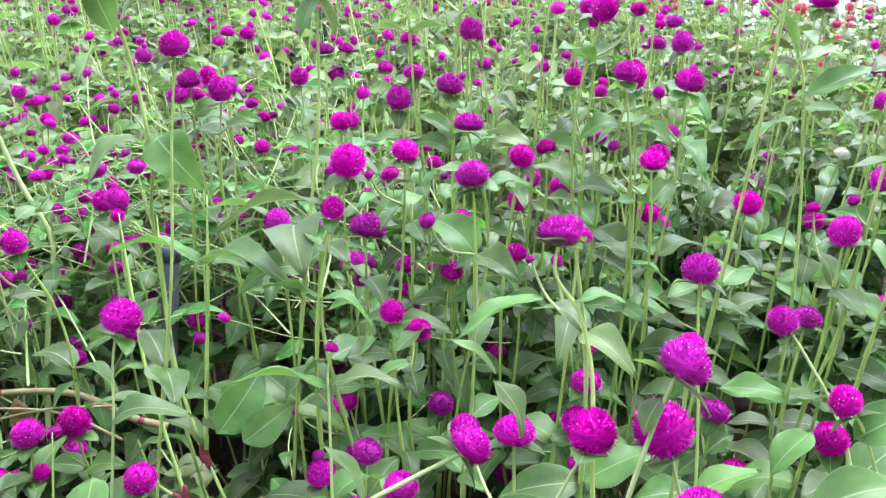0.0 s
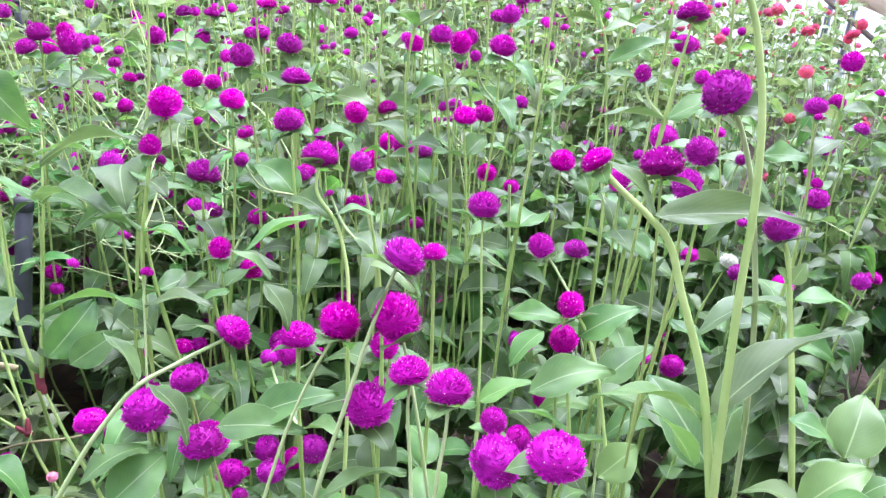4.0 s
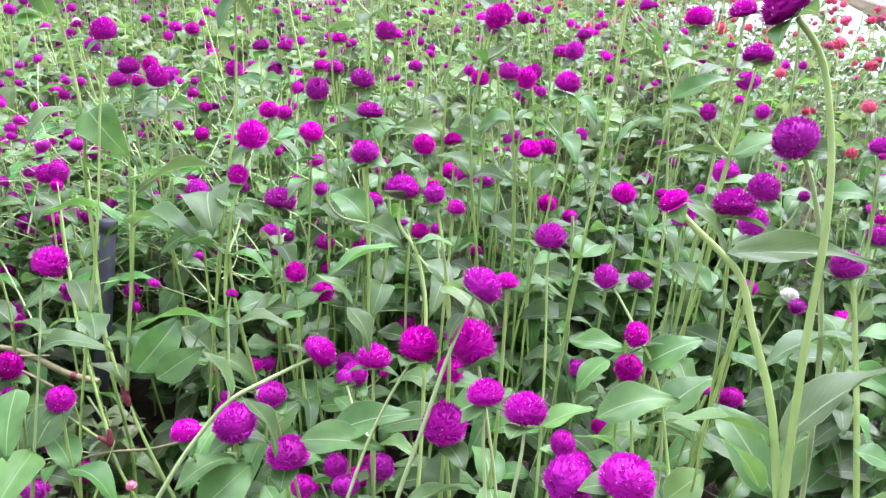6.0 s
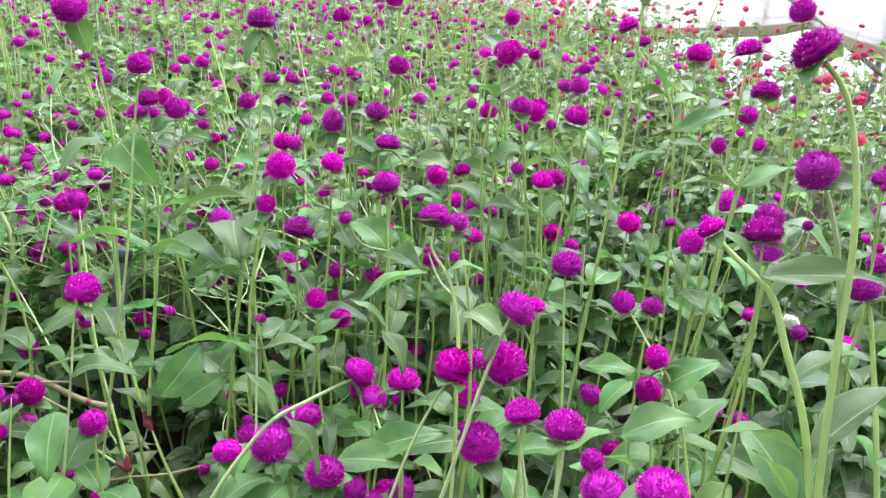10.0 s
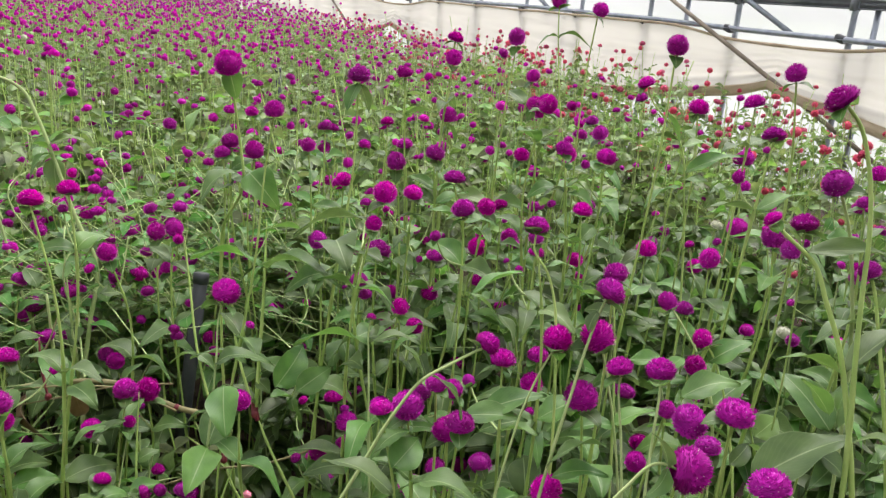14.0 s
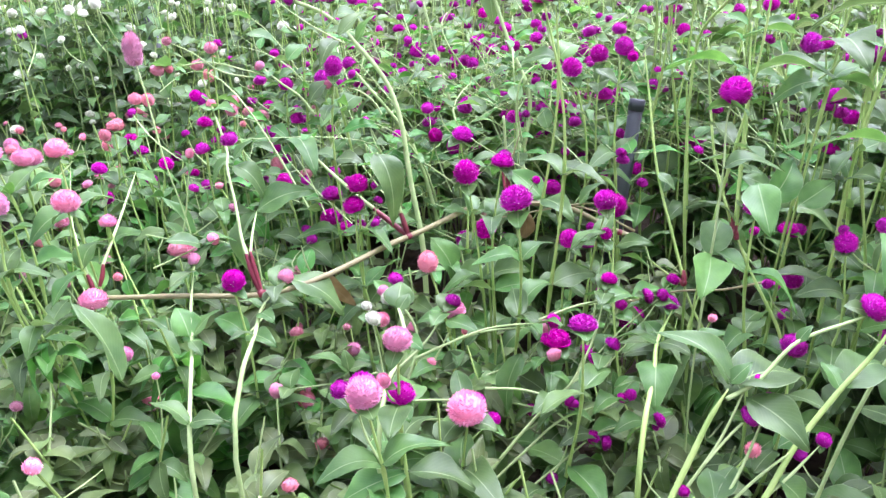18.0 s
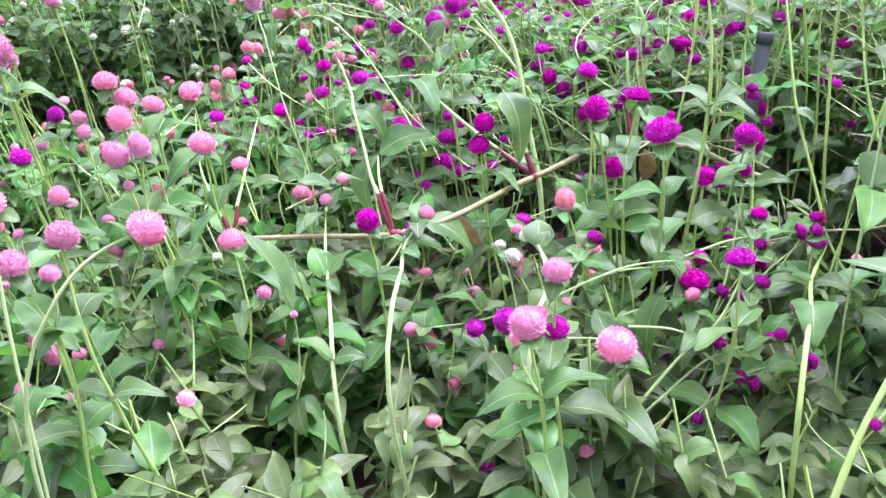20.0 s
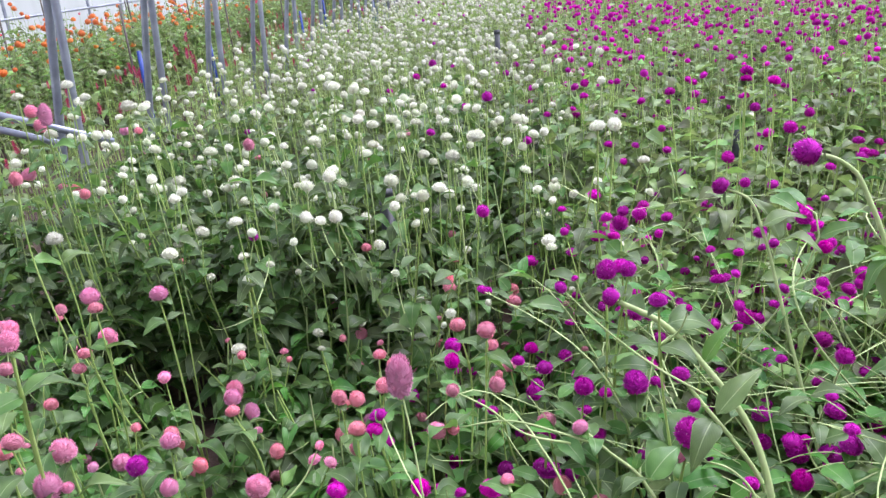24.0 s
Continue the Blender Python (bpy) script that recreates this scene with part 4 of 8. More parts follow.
# pink bed
p = scatter(rng, -1.62, -0.20, -0.10, 1.42, 210, lambda x, y: (clear_of_path(x, y) > 0.15) & off_soil(x, y) & (x < -0.30 - 0.08 * rng.normal(0, 1, len(x))) & (x > -0.62 - 1.0 * (y + 0.25)))
bed("pink_amaranth_bed", "low leafy growth of pink globe amaranth near the bed edge", 10, p, near_heights(p, 0.17, 0.27, 0.07), (0.019, 0.015, 0.018), (PINK, SALMON, WHITE), 2, (0.11, 0.16, 0.03), 0.060, 38, leaf_mat=SHADED_LEAF, rise=(-0.8, 0.3), top=1.4, low=0.03)

p = scatter(own, -1.05, 0.02, 0.02, 0.80, 230, lambda x, y: (clear_of_path(x, y) > 0.12) & off_soil(x, y) & (x > -0.66 - 1.0 * (y + 0.25)))
bed("pink_amaranth_bed", "low broad green leaves at the foot of the pink globe amaranth", 18, p, own.uniform(0.10, 0.24, len(p)), (0.016, 0.015), (SALMON, PINK), 2, (0.05, 0.03), 0.052, 36, rise=(-0.5, 0.4), top=1.5, low=0.03)


def lodged_stalks():
    """Thin pale stalks that have fallen over and lie across each other towards the walker."""
    r = np.random.default_rng(14)
    n = 340
    tight = np.arange(n) < 90
    feet = np.stack([np.where(tight, r.uniform(-0.15, 0.35, n), r.uniform(-0.42, 0.30, n)), r.uniform(0.75, 1.35, n), r.uniform(0.12, 0.30, n)], 1)
    way, far = np.where(tight, r.normal(2.75, 0.75, n), r.normal(2.75, 1.1, n)), r.uniform(0.08, 0.29, n)
    run = np.stack([far * np.cos(way), far * np.sin(way), r.uniform(-0.02, 0.18, n)], 1)
    feet[:, 1] += np.where((np.abs(feet[:, 0]) < 0.12) & (feet[:, 1] < 0.92), 0.17, 0.0)
    root = new("lodged_amaranth_stalks")
    tagged(root, "thin pale fallen amaranth stalks lying across each other", "flower", kind="stuff")
    bend = np.stack([r.normal(0, 0.05, n), r.normal(0, 0.05, n), r.uniform(-0.06, 0.10, n)], 1)
    stalk_mesh("stems", feet, feet + run, bend, r.uniform(0.0008, 0.0013, n), PALE_STEM, root, 10, 4)
    t = r.uniform(0.1, 0.9, (n, 4))
    at = (feet[:, None] + run[:, None] * t[:, :, None] + bend[:, None] * np.sin(np.pi * t)[:, :, None]).reshape(-1, 3)
    gather("leaves", MID_LEAF[0][:2], leaf_poses(r, at, r.uniform(0.02, 0.05, len(at)), r.uniform(0.4, 0.55, len(at)), (-0.3, 0.5)), [SHADED_LEAF], root, None, MID_LEAF[0][2])
    chosen = r.random(n) < 0.62
    m = turn_to(r, int(chosen.sum()), r.uniform(0.012, 0.021, int(chosen.sum())), 0.5)
    m[:, :3, 3] = (feet + run)[chosen]
    gather("flower_heads", MID_HEAD[0][:2], m, [PURPLE, FLORET], root, MID_HEAD[0][2])


lodged_stalks()


# ---- stakes in the beds ----
def stake(foot, top, radius=0.0115):
    thing = new("garden_stake")
    thing.location = foot
    foot, top = Vector(foot), Vector(top)
    v, f = tube([foot - (top - foot) * 0.1, foot.lerp(top, 0.5), top], radius, 12)
    hang(mesh_object("tube", v, f, [POST]), thing)
    d = (top - foot).normalized()
    v, f = tube([top - d * 0.012, top + d * 0.002], radius * 1.12, 12)
    hang(mesh_object("cap", v, f, [POST]), thing)
    return tagged(thing, "dark grey round plastic stake standing among the flowers", "stake", "stakes in the beds")


stake((-0.035, 0.80, 0), (0.02, 0.84, 0.335), 0.0095)
stake((0.062, 2.42, 0), (0.053, 2.425, 0.304), 0.012)
stake((0.05, 3.40, 0), (0.043, 3.405, 0.345), 0.014)
stake((-0.755, 1.62, 0), (-0.77, 1.70, 0.37), 0.014)
stake((-0.62, 3.6, 0), (-0.62, 3.6, 0.47))
stake((0.62, 2.5, 0), (0.60, 2.5, 0.44))


# ---- side bay: orange and crimson flowers, canes ----
def plume_shape():
    """A feathery upright plume, 1 tall."""
    verts, faces, at = [], [], 0
    for i in range(70):
        t = (i + 0.5) / 70
        a = i * 2.4
        r = 0.26 * (1 - t) ** 0.6 + 0.03
        root = Vector((0.05 * math.cos(a), 0.05 * math.sin(a), t * 0.9))
        tip = root + Vector((r * math.cos(a), r * math.sin(a), 0.14))
        w = Vector((-math.sin(a), math.cos(a), 0)) * 0.045
        verts += [root - w, root + w, tip]
        faces.append((at, at + 1, at + 2))
        at += 3
    return np.array([tuple(v) for v in verts]), np.array(faces)


def side_bay():
    r = np.random.default_rng(8)
    p = scatter(r, -2.75, -1.95, 2.2, 9.0, 90)
    root = bed("celosia_bed", "crimson and magenta feathery celosia beyond the row of pipes", 31, p, r.normal(0.34, 0.07, len(p)), (0.02,), (PLUME,), 1, (0.0,), 0.07, 6, 0.04)
    q = p[r.random(len(p)) < 0.4]
    size = r.uniform(0.03, 0.06, len(q))
    m = turn_to(r, len(q), size, 0.12)
    m[:, :3, 3] = np.stack([q[:, 0], q[:, 1], r.normal(0.32, 0.06, len(q))], 1)
    gather("plumes", plume_shape(), m, [PLUME], root)
    p = scatter(r, -4.2, -2.8, 2.6, 13.0, 130)
    high = r.normal(0.51, 0.085, len(p))
    bed("marigold_bed", "tall orange marigolds against the white film wall", 32, p, high, (0.042, 0.028), (ORANGE, RED), 1, (0.24, 0.04), 0.07, 26, 0.06, top=2.2)


side_bay()


def cane(x, y, top, mat, label, width=0.006):
    ob = bar("cane", [(x, y, -0.05), (x + 0.01, y, top * 0.5), (x + 0.004, y + 0.01, top)], width, mat, None, 6)
    return tagged(ob, label, "cane", "canes of the side bay")


cane_rnd = random.Random(4)
for i in range(26):
    cane(-2.55 - 0.9 * (i % 3) + cane_rnd.uniform(-0.1, 0.1), 3.1 + 0.42 * i + cane_rnd.uniform(-0.1, 0.1), cane_rnd.uniform(0.62, 0.85), RUST, "thin dark cane standing among the side bay flowers")
for i in range(6):
    cane(-2.3 + cane_rnd.uniform(-0.12, 0.12), 3.75 + 1.25 * i, cane_rnd.uniform(0.40, 0.50), BLUE, "blue plastic stake beside the row of pipes", 0.011)


def west_wall_pipes():
    for z in (0.60, 0.80):
        ob = bar("wall_pipe", [(X_LEFT + 0.03, Y_NEAR + 0.3, z), (X_LEFT + 0.03, 8, z + 0.01), (X_LEFT + 0.03, Y_FAR - 0.2, z)], 0.011, STEEL)
        tagged(ob, "thin grey horizontal pipe along the white film wall", "rail pipe", "west wall pipes")


west_wall_pipes()
for (x0, z0), (x1, z1) in (((-2.05, 0.545), (-1.575, 0.402)), ((-2.05, 0.505), (-1.72, 0.405))):
    low_pipe = bar("low_pipe", [(x0, 2.2, z0), (x1, 2.2, z1)], 0.0100, STEEL)
    tagged(low_pipe, "grey galvanised pipe fixed slantwise low beside the white flowers", "pipe", "low pipes")


# ---- the flowering stalks that stand out one by one ----
plant("purple", (0.333, 0.372, 0.468), 0.0258, (0.271, 0.228), via=((0.329, 0.365, 0.449), (0.318, 0.337, 0.382), (0.309, 0.318, 0.333),), thick=0.0010, pairs=2, keep=0.5)
p = plant("purple", (0.215, 0.108, 0.607), 0.0126, (0.226, -0.047), via=((0.218, 0.104, 0.602), (0.229, 0.093, 0.590), (0.233, 0.089, 0.585), (0.236, 0.077, 0.564), (0.239, 0.064, 0.539), (0.237, 0.050, 0.509),), thick=0.0014, pairs=0, keep=0.5)
leaf(p, (0.286, 0.087, 0.461), (0.287, 0.136, 0.483), 0.47, 0, 0.35, face=(-0.51, -0.39, 0.76))
leaf(p, (0.292, 0.088, 0.460), (0.317, 0.104, 0.486), 0.40, 0, -0.4, face=(-0.52, -0.39, 0.76))
leaf(p, (0.245, 0.112, 0.451), (0.270, 0.114, 0.460), 0.6, 1, 0.1, True, face=(-0.43, -0.45, 0.78))
leaf(p, (0.196, 0.088, 0.455), (0.219, 0.095, 0.462), 0.42, 0, 0.7)
leaf(p, (0.230, 0.093, 0.590), (0.284, 0.067, 0.589), 0.22, 0, 0.5)
leaf(p, (0.237, 0.058, 0.525), (0.203, 0.079, 0.535), 0.42, 1, 0.3, True)
leaf(p, (0.240, 0.057, 0.526), (0.292, 0.048, 0.557), 0.34, 0, -0.3)
leaf(p, (0.253, 0.069, 0.489), (0.240, 0.085, 0.510), 0.5, 0, 0.9)
leaf(p, (0.237, 0.099, 0.585), (0.225, 0.116, 0.608), 0.5, 1, 0)
leaf(p, (0.259, 0.068, 0.491), (0.274, 0.071, 0.512), 0.5, 0, -0.9)
plant("purple", (0.287, 0.123, 0.622), 0.0202, (0.404, 0.077), via=((0.298, 0.124, 0.610), (0.308, 0.121, 0.588), (0.315, 0.118, 0.563),), thick=0.0012, pale=True, pairs=0, keep=0.5)
p = plant("purple", (0.193, 0.217, 0.522), 0.0240, (0.055, 0.146), via=((0.187, 0.216, 0.513), (0.171, 0.209, 0.484), (0.158, 0.202, 0.456), (0.141, 0.193, 0.421),), thick=0.0011, pale=True, pairs=0, keep=0.5)
leaf(p, (0.183, 0.216, 0.509), (0.174, 0.213, 0.495), 0.7, 0, 0.4)
plant("purple", (0.183, 0.145, 0.494), 0.0215, (0.107, 0.062), via=((0.180, 0.140, 0.480), (0.174, 0.134, 0.461),), thick=0.0009, pale=True, pairs=0, keep=0.5)
plant("purple", (0.173, 0.209, 0.444), 0.0262, (0.224, 0.228), pairs=4, keep=0.12)
p = plant("purple", (0.116, 0.256, 0.475), 0.0208, (-0.106, 0.235), via=((0.104, 0.258, 0.468), (0.087, 0.262, 0.459), (0.070, 0.265, 0.450), (0.048, 0.263, 0.429), (0.018, 0.258, 0.388), (-0.010, 0.253, 0.349),), thick=0.0012, pale=True, pairs=0, keep=0.5)
leaf(p, (0.187, 0.190, 0.411), (0.128, 0.187, 0.414), 0.27, 1, 0.2)
leaf(p, (0.140, 0.192, 0.394), (0.177, 0.171, 0.402), 0.32, 1, 0.1)
leaf(p, (0.047, 0.262, 0.381), (0.082, 0.289, 0.384), 0.55, 0, 0.1, face=(0.00, -0.61, 0.79))
leaf(p, (0.027, 0.218, 0.392), (-0.010, 0.257, 0.409), 0.42, 1, 0.1)
leaf(p, (0.044, 0.212, 0.401), (0.075, 0.177, 0.399), 0.42, 2, 0.1)
leaf(p, (0.071, 0.285, 0.394), (0.032, 0.266, 0.397), 0.55, 1, 0.1)
leaf(p, (0.070, 0.266, 0.452), (0.057, 0.283, 0.474), 0.48, 0, 0.6)
leaf(p, (0.072, 0.255, 0.457), (0.091, 0.234, 0.431), 0.42, 1, -0.6)
leaf(p, (0.078, 0.291, 0.387), (0.040, 0.299, 0.367), 0.6, 1, 0.2)
plant("purple", (0.128, 0.484, 0.533), 0.0244, (0.120, 0.474), pairs=4, keep=0.12)
p = plant("purple", (0.221, 0.492, 0.509), 0.0255, (0.163, 0.526), keep=0.12)
leaf(p, (0.222, 0.487, 0.501), (0.203, 0.489, 0.487), 0.4, 1, 0)
plant("purple", (-0.028, 0.425, 0.366), 0.0211, (0.027, 0.451), pairs=4, keep=0.12)
plant("purple", (0.244, 0.101, 0.679), 0.0218, (0.195, -0.039), via=((0.253, 0.095, 0.668), (0.258, 0.084, 0.640), (0.255, 0.073, 0.606), (0.248, 0.064, 0.572), (0.239, 0.051, 0.526), (0.236, 0.045, 0.503),), thick=0.0014, pairs=0, keep=0.5)
plant("purple", (0.062, 0.845, 0.515), 0.0267, (0.122, 0.896))
plant("purple", (0.090, 0.830, 0.506), 0.0268, (0.128, 0.833), pairs=2)
plant("purple", (0.033, 0.537, 0.605), 0.0210, (-0.035, 0.487), via=((0.024, 0.534, 0.549), (0.014, 0.525, 0.478),), thick=0.0010, pairs=2, keep=0.5)
plant("purple", (0.239, 0.705, 0.513), 0.0265, (0.231, 0.696))
plant("purple", (0.280, 0.678, 0.528), 0.0273, (0.307, 0.781))
plant("purple", (0.271, 0.750, 0.526), 0.0228, (0.310, 0.754))
p = plant("purple", (0.192, 0.553, 0.512), 0.0220, (0.134, 0.588))
leaf(p, (0.198, 0.540, 0.491), (0.170, 0.551, 0.485), 0.4, 0, 0.3)
plant("purple", (0.253, 0.573, 0.521), 0.0273, (0.234, 0.680))
p = plant("purple", (0.179, 0.298, 0.549), 0.0215, (0.150, 0.161), via=((0.175, 0.292, 0.533), (0.182, 0.281, 0.517), (0.184, 0.270, 0.496), (0.179, 0.254, 0.459),), thick=0.0010, pairs=0, keep=0.5)
leaf(p, (0.186, 0.321, 0.503), (0.140, 0.331, 0.481), 0.36, 0, 0.3)
leaf(p, (0.150, 0.301, 0.477), (0.131, 0.317, 0.493), 0.5, 0, 0.4)
leaf(p, (0.141, 0.285, 0.485), (0.153, 0.268, 0.462), 0.55, 1, -0.3)
leaf(p, (0.181, 0.283, 0.520), (0.204, 0.274, 0.523), 0.5, 1, -0.3)
plant("purple", (0.171, 0.593, 0.435), 0.0324, (0.231, 0.654))
p = plant("purple", (0.095, 0.582, 0.457), 0.0233, (0.137, 0.674))
leaf(p, (0.091, 0.587, 0.462), (0.038, 0.613, 0.466), 0.3, 1, 0.2)
plant("purple", (0.535, 0.549, 0.421), 0.0284, (0.507, 0.546))
plant("purple", (0.542, 0.415, 0.488), 0.0261, (0.506, 0.417))
plant("purple", (0.515, 0.343, 0.501), 0.0271, (0.470, 0.353))
plant("purple", (0.249, 0.112, 0.600), 0.0180, (0.26, 0.14), pairs=2, thick=0.0007, keep=0.5)
plant("purple", (0.350, 0.194, 0.549), 0.0173, (0.410, 0.243), pairs=4, keep=0.12)
p = plant("purple", (0.326, 0.112, 0.562), 0.0168, (0.291, -0.023), via=((0.327, 0.107, 0.552), (0.326, 0.099, 0.533), (0.318, 0.071, 0.468),), thick=0.0013, pairs=0, keep=0.5)
leaf(p, (0.296, 0.048, 0.468), (0.327, 0.041, 0.486), 0.5, 1, 0.2, True)
leaf(p, (0.296, 0.048, 0.468), (0.290, 0.073, 0.463), 0.45, 2, 0.2, True)
leaf(p, (0.292, 0.045, 0.470), (0.304, 0.008, 0.487), 0.45, 1, 0.1)
leaf(p, (0.291, 0.046, 0.470), (0.262, 0.038, 0.474), 0.5, 1, 0.1)
leaf(p, (0.343, 0.063, 0.467), (0.372, 0.079, 0.484), 0.62, 0, 0.2, True, face=(-0.60, -0.33, 0.73))
leaf(p, (0.340, 0.050, 0.455), (0.353, 0.043, 0.468), 0.55, 1, 0.1)
leaf(p, (0.343, 0.110, 0.523), (0.294, 0.125, 0.507), 0.4, 1, 0.2)
leaf(p, (0.327, 0.098, 0.533), (0.353, 0.085, 0.531), 0.42, 1, -0.2)
leaf(p, (0.327, 0.101, 0.540), (0.335, 0.102, 0.549), 0.6, 0, 0.5, True)
leaf(p, (0.327, 0.102, 0.540), (0.322, 0.107, 0.547), 0.6, 0, -0.5, True)
leaf(p, (0.302, 0.068, 0.497), (0.321, 0.055, 0.487), 0.5, 1, 0)
plant("purple", (0.530, 0.262, 0.559), 0.0163, (0.506, 0.257))
plant("purple", (0.422, 0.650, 0.595), 0.0298, (0.387, 0.651))
plant("purple", (0.380, 0.545, 0.559), 0.0224, (0.357, 0.540))
plant("purple", (0.450, 0.552, 0.544), 0.0280, (0.404, 0.641))
plant("purple", (0.341, 0.305, 0.464), 0.0188, (0.407, 0.192), via=((0.344, 0.301, 0.458), (0.353, 0.287, 0.438), (0.359, 0.277, 0.423),), thick=0.0009, pale=True, pairs=2, keep=0.5)
plant("purple", (0.398, 0.338, 0.436), 0.0198, (0.387, 0.329), keep=0.12)
p = plant("purple", (0.316, 0.234, 0.460), 0.0173, (0.326, 0.096), via=((0.320, 0.228, 0.452), (0.324, 0.216, 0.431), (0.324, 0.194, 0.385),), thick=0.0010, pairs=0, keep=0.5)
leaf(p, (0.317, 0.225, 0.443), (0.356, 0.215, 0.461), 0.48, 0, 0.35)
leaf(p, (0.269, 0.204, 0.429), (0.319, 0.188, 0.443), 0.4, 1, 0.2)
leaf(p, (0.298, 0.235, 0.446), (0.275, 0.235, 0.425), 0.6, 0, 0.2)
plant("purple", (0.317, 0.238, 0.433), 0.0193, (0.295, 0.344), pairs=4, keep=0.12)
plant("purple", (0.420, 0.426, 0.294), 0.0253, (0.360, 0.481))
plant("purple", (0.439, 0.293, 0.355), 0.0202, (0.485, 0.305))
plant("purple", (0.215, 0.107, 0.476), 0.0264, (0.270, 0.133), pairs=4, keep=0.12)
plant("purple", (0.200, 0.129, 0.462), 0.0240, (0.163, 0.226), pairs=4, keep=0.12)
plant("purple", (0.183, 0.184, 0.478), 0.0203, (0.147, 0.072), via=((0.181, 0.180, 0.467), (0.177, 0.166, 0.434),), thick=0.0009, pale=True, pairs=0, keep=0.5)
plant("purple", (0.231, 0.180, 0.438), 0.0143, (0.205, 0.284), pairs=4, keep=0.12)
plant("purple", (0.232, 0.258, 0.499), 0.0150, (0.182, 0.275), pairs=4, keep=0.12)
plant("purple", (0.195, 0.225, 0.483), 0.0271, (0.211, 0.114), via=((0.196, 0.220, 0.476), (0.197, 0.212, 0.458),), thick=0.0009, pale=True, pairs=0, keep=0.5)
p = plant("purple", (0.169, 0.241, 0.477), 0.0243, (0.034, 0.183), via=((0.157, 0.238, 0.459), (0.138, 0.232, 0.429), (0.123, 0.224, 0.399),), thick=0.0009, pale=True, pairs=0, keep=0.5)
leaf(p, (0.125, 0.266, 0.412), (0.174, 0.250, 0.425), 0.42, 0, 0.35)
plant("purple", (0.097, 0.295, 0.426), 0.0180, (0.144, 0.307), pairs=4, keep=0.12)
plant("purple", (0.074, 0.297, 0.409), 0.0263, (0.083, 0.406), pairs=4, keep=0.12)
plant("purple", (0.095, 0.250, 0.415), 0.0232, (0.052, 0.258), pairs=4, keep=0.12)
plant("purple", (0.165, 0.513, 0.398), 0.0211, (0.217, 0.593))
plant("purple", (0.235, 0.376, 0.513), 0.0163, (0.264, 0.374), pairs=4, keep=0.12)
plant("purple", (0.424, 0.709, 0.398), 0.0262, (0.438, 0.701), pairs=2)
plant("purple", (0.390, 0.510, 0.493), 0.0235, (0.394, 0.620))
plant("purple", (0.330, 0.624, 0.470), 0.0237, (0.373, 0.632))
p = plant("purple", (-0.025, 0.488, 0.445), 0.0278, (-0.080, 0.378), via=((-0.031, 0.484, 0.431), (-0.039, 0.467, 0.388),), thick=0.0009, pale=True, pairs=2, keep=0.5)
leaf(p, (-0.040, 0.466, 0.385), (0.001, 0.451, 0.394), 0.45, 4, 0.2)
leaf(p, (-0.010, 0.473, 0.379), (-0.057, 0.497, 0.385), 0.4, 1, 0.2)
p = plant("purple", (0.114, 0.476, 0.505), 0.0174, (0.083, 0.577), pairs=4, keep=0.12)
leaf(p, (0.110, 0.479, 0.509), (0.041, 0.505, 0.495), 0.26, 1, 0.3)
p = plant("purple", (0.197, 0.540, 0.360), 0.0215, (0.232, 0.639))
leaf(p, (0.158, 0.452, 0.391), (0.131, 0.458, 0.376), 0.5, 1, 0)
plant("purple", (0.281, 0.438, 0.474), 0.0178, (0.224, 0.507), keep=0.12)
plant("purple", (0.644, 0.606, 0.597), 0.0265, (0.661, 0.598), pairs=2)
plant("purple", (0.632, 0.502, 0.549), 0.0232, (0.639, 0.611))
p = plant("purple", (-0.011, 0.530, 0.648), 0.0253, (-0.006, 0.610), via=((0.002, 0.568, 0.617), (0.008, 0.570, 0.575), (0.010, 0.562, 0.540), (0.005, 0.639, 0.455), (0.004, 0.644, 0.385), (0.002, 0.630, 0.288),), thick=0.0014, pairs=0, keep=0.5, cup=True)
leaf(p, (0.004, 0.564, 0.540), (-0.036, 0.556, 0.519), 0.5, 2, 0.1)
leaf(p, (0.015, 0.561, 0.541), (0.037, 0.536, 0.508), 0.62, 2, 0.1, face=(-0.21, -0.84, 0.51))
leaf(p, (0.005, 0.567, 0.619), (0.022, 0.565, 0.636), 0.45, 0, 0.2)
leaf(p, (-0.007, 0.651, 0.590), (-0.035, 0.625, 0.567), 0.4, 1, 0.2, True)
plant("purple", (0.139, 0.591, 0.632), 0.0273, (0.059, 0.534), via=((0.138, 0.590, 0.594), (0.133, 0.583, 0.534), (0.117, 0.573, 0.449),), thick=0.0012, pairs=2, keep=0.5, cup=True)
plant("purple", (0.328, 0.740, 0.566), 0.0258, (0.285, 0.684), via=((0.328, 0.737, 0.509), (0.316, 0.722, 0.402),), thick=0.0010, pairs=2, keep=0.5, cup=True)
plant("purple", (0.045, 0.284, 0.420), 0.0179, (0.096, 0.367), pairs=4, keep=0.12)
plant("purple", (0.093, 0.473, 0.295), 0.0244, (0.040, 0.494))
plant("purple", (0.104, 0.283, 0.389), 0.0253, (0.086, 0.390), pairs=4, keep=0.12)
p = plant("purple", (0.158, 0.087, 0.461), 0.0290, (0.027, 0.125), via=((0.144, 0.095, 0.464), (0.122, 0.101, 0.446),), thick=0.0010, pale=True, pairs=0, keep=0.5)
leaf(p, (0.191, 0.067, 0.458), (0.250, 0.046, 0.488), 0.42, 0, 0.2)
leaf(p, (0.226, 0.056, 0.477), (0.245, 0.038, 0.456), 0.6, 1, 0.1)
plant("purple", (0.019, -0.067, 0.583), 0.0133, (0.037, 0.040), pairs=4, keep=0.12)
plant("purple", (0.183, 0.096, 0.466), 0.0161, (0.239, 0.124), pairs=4, keep=0.12)
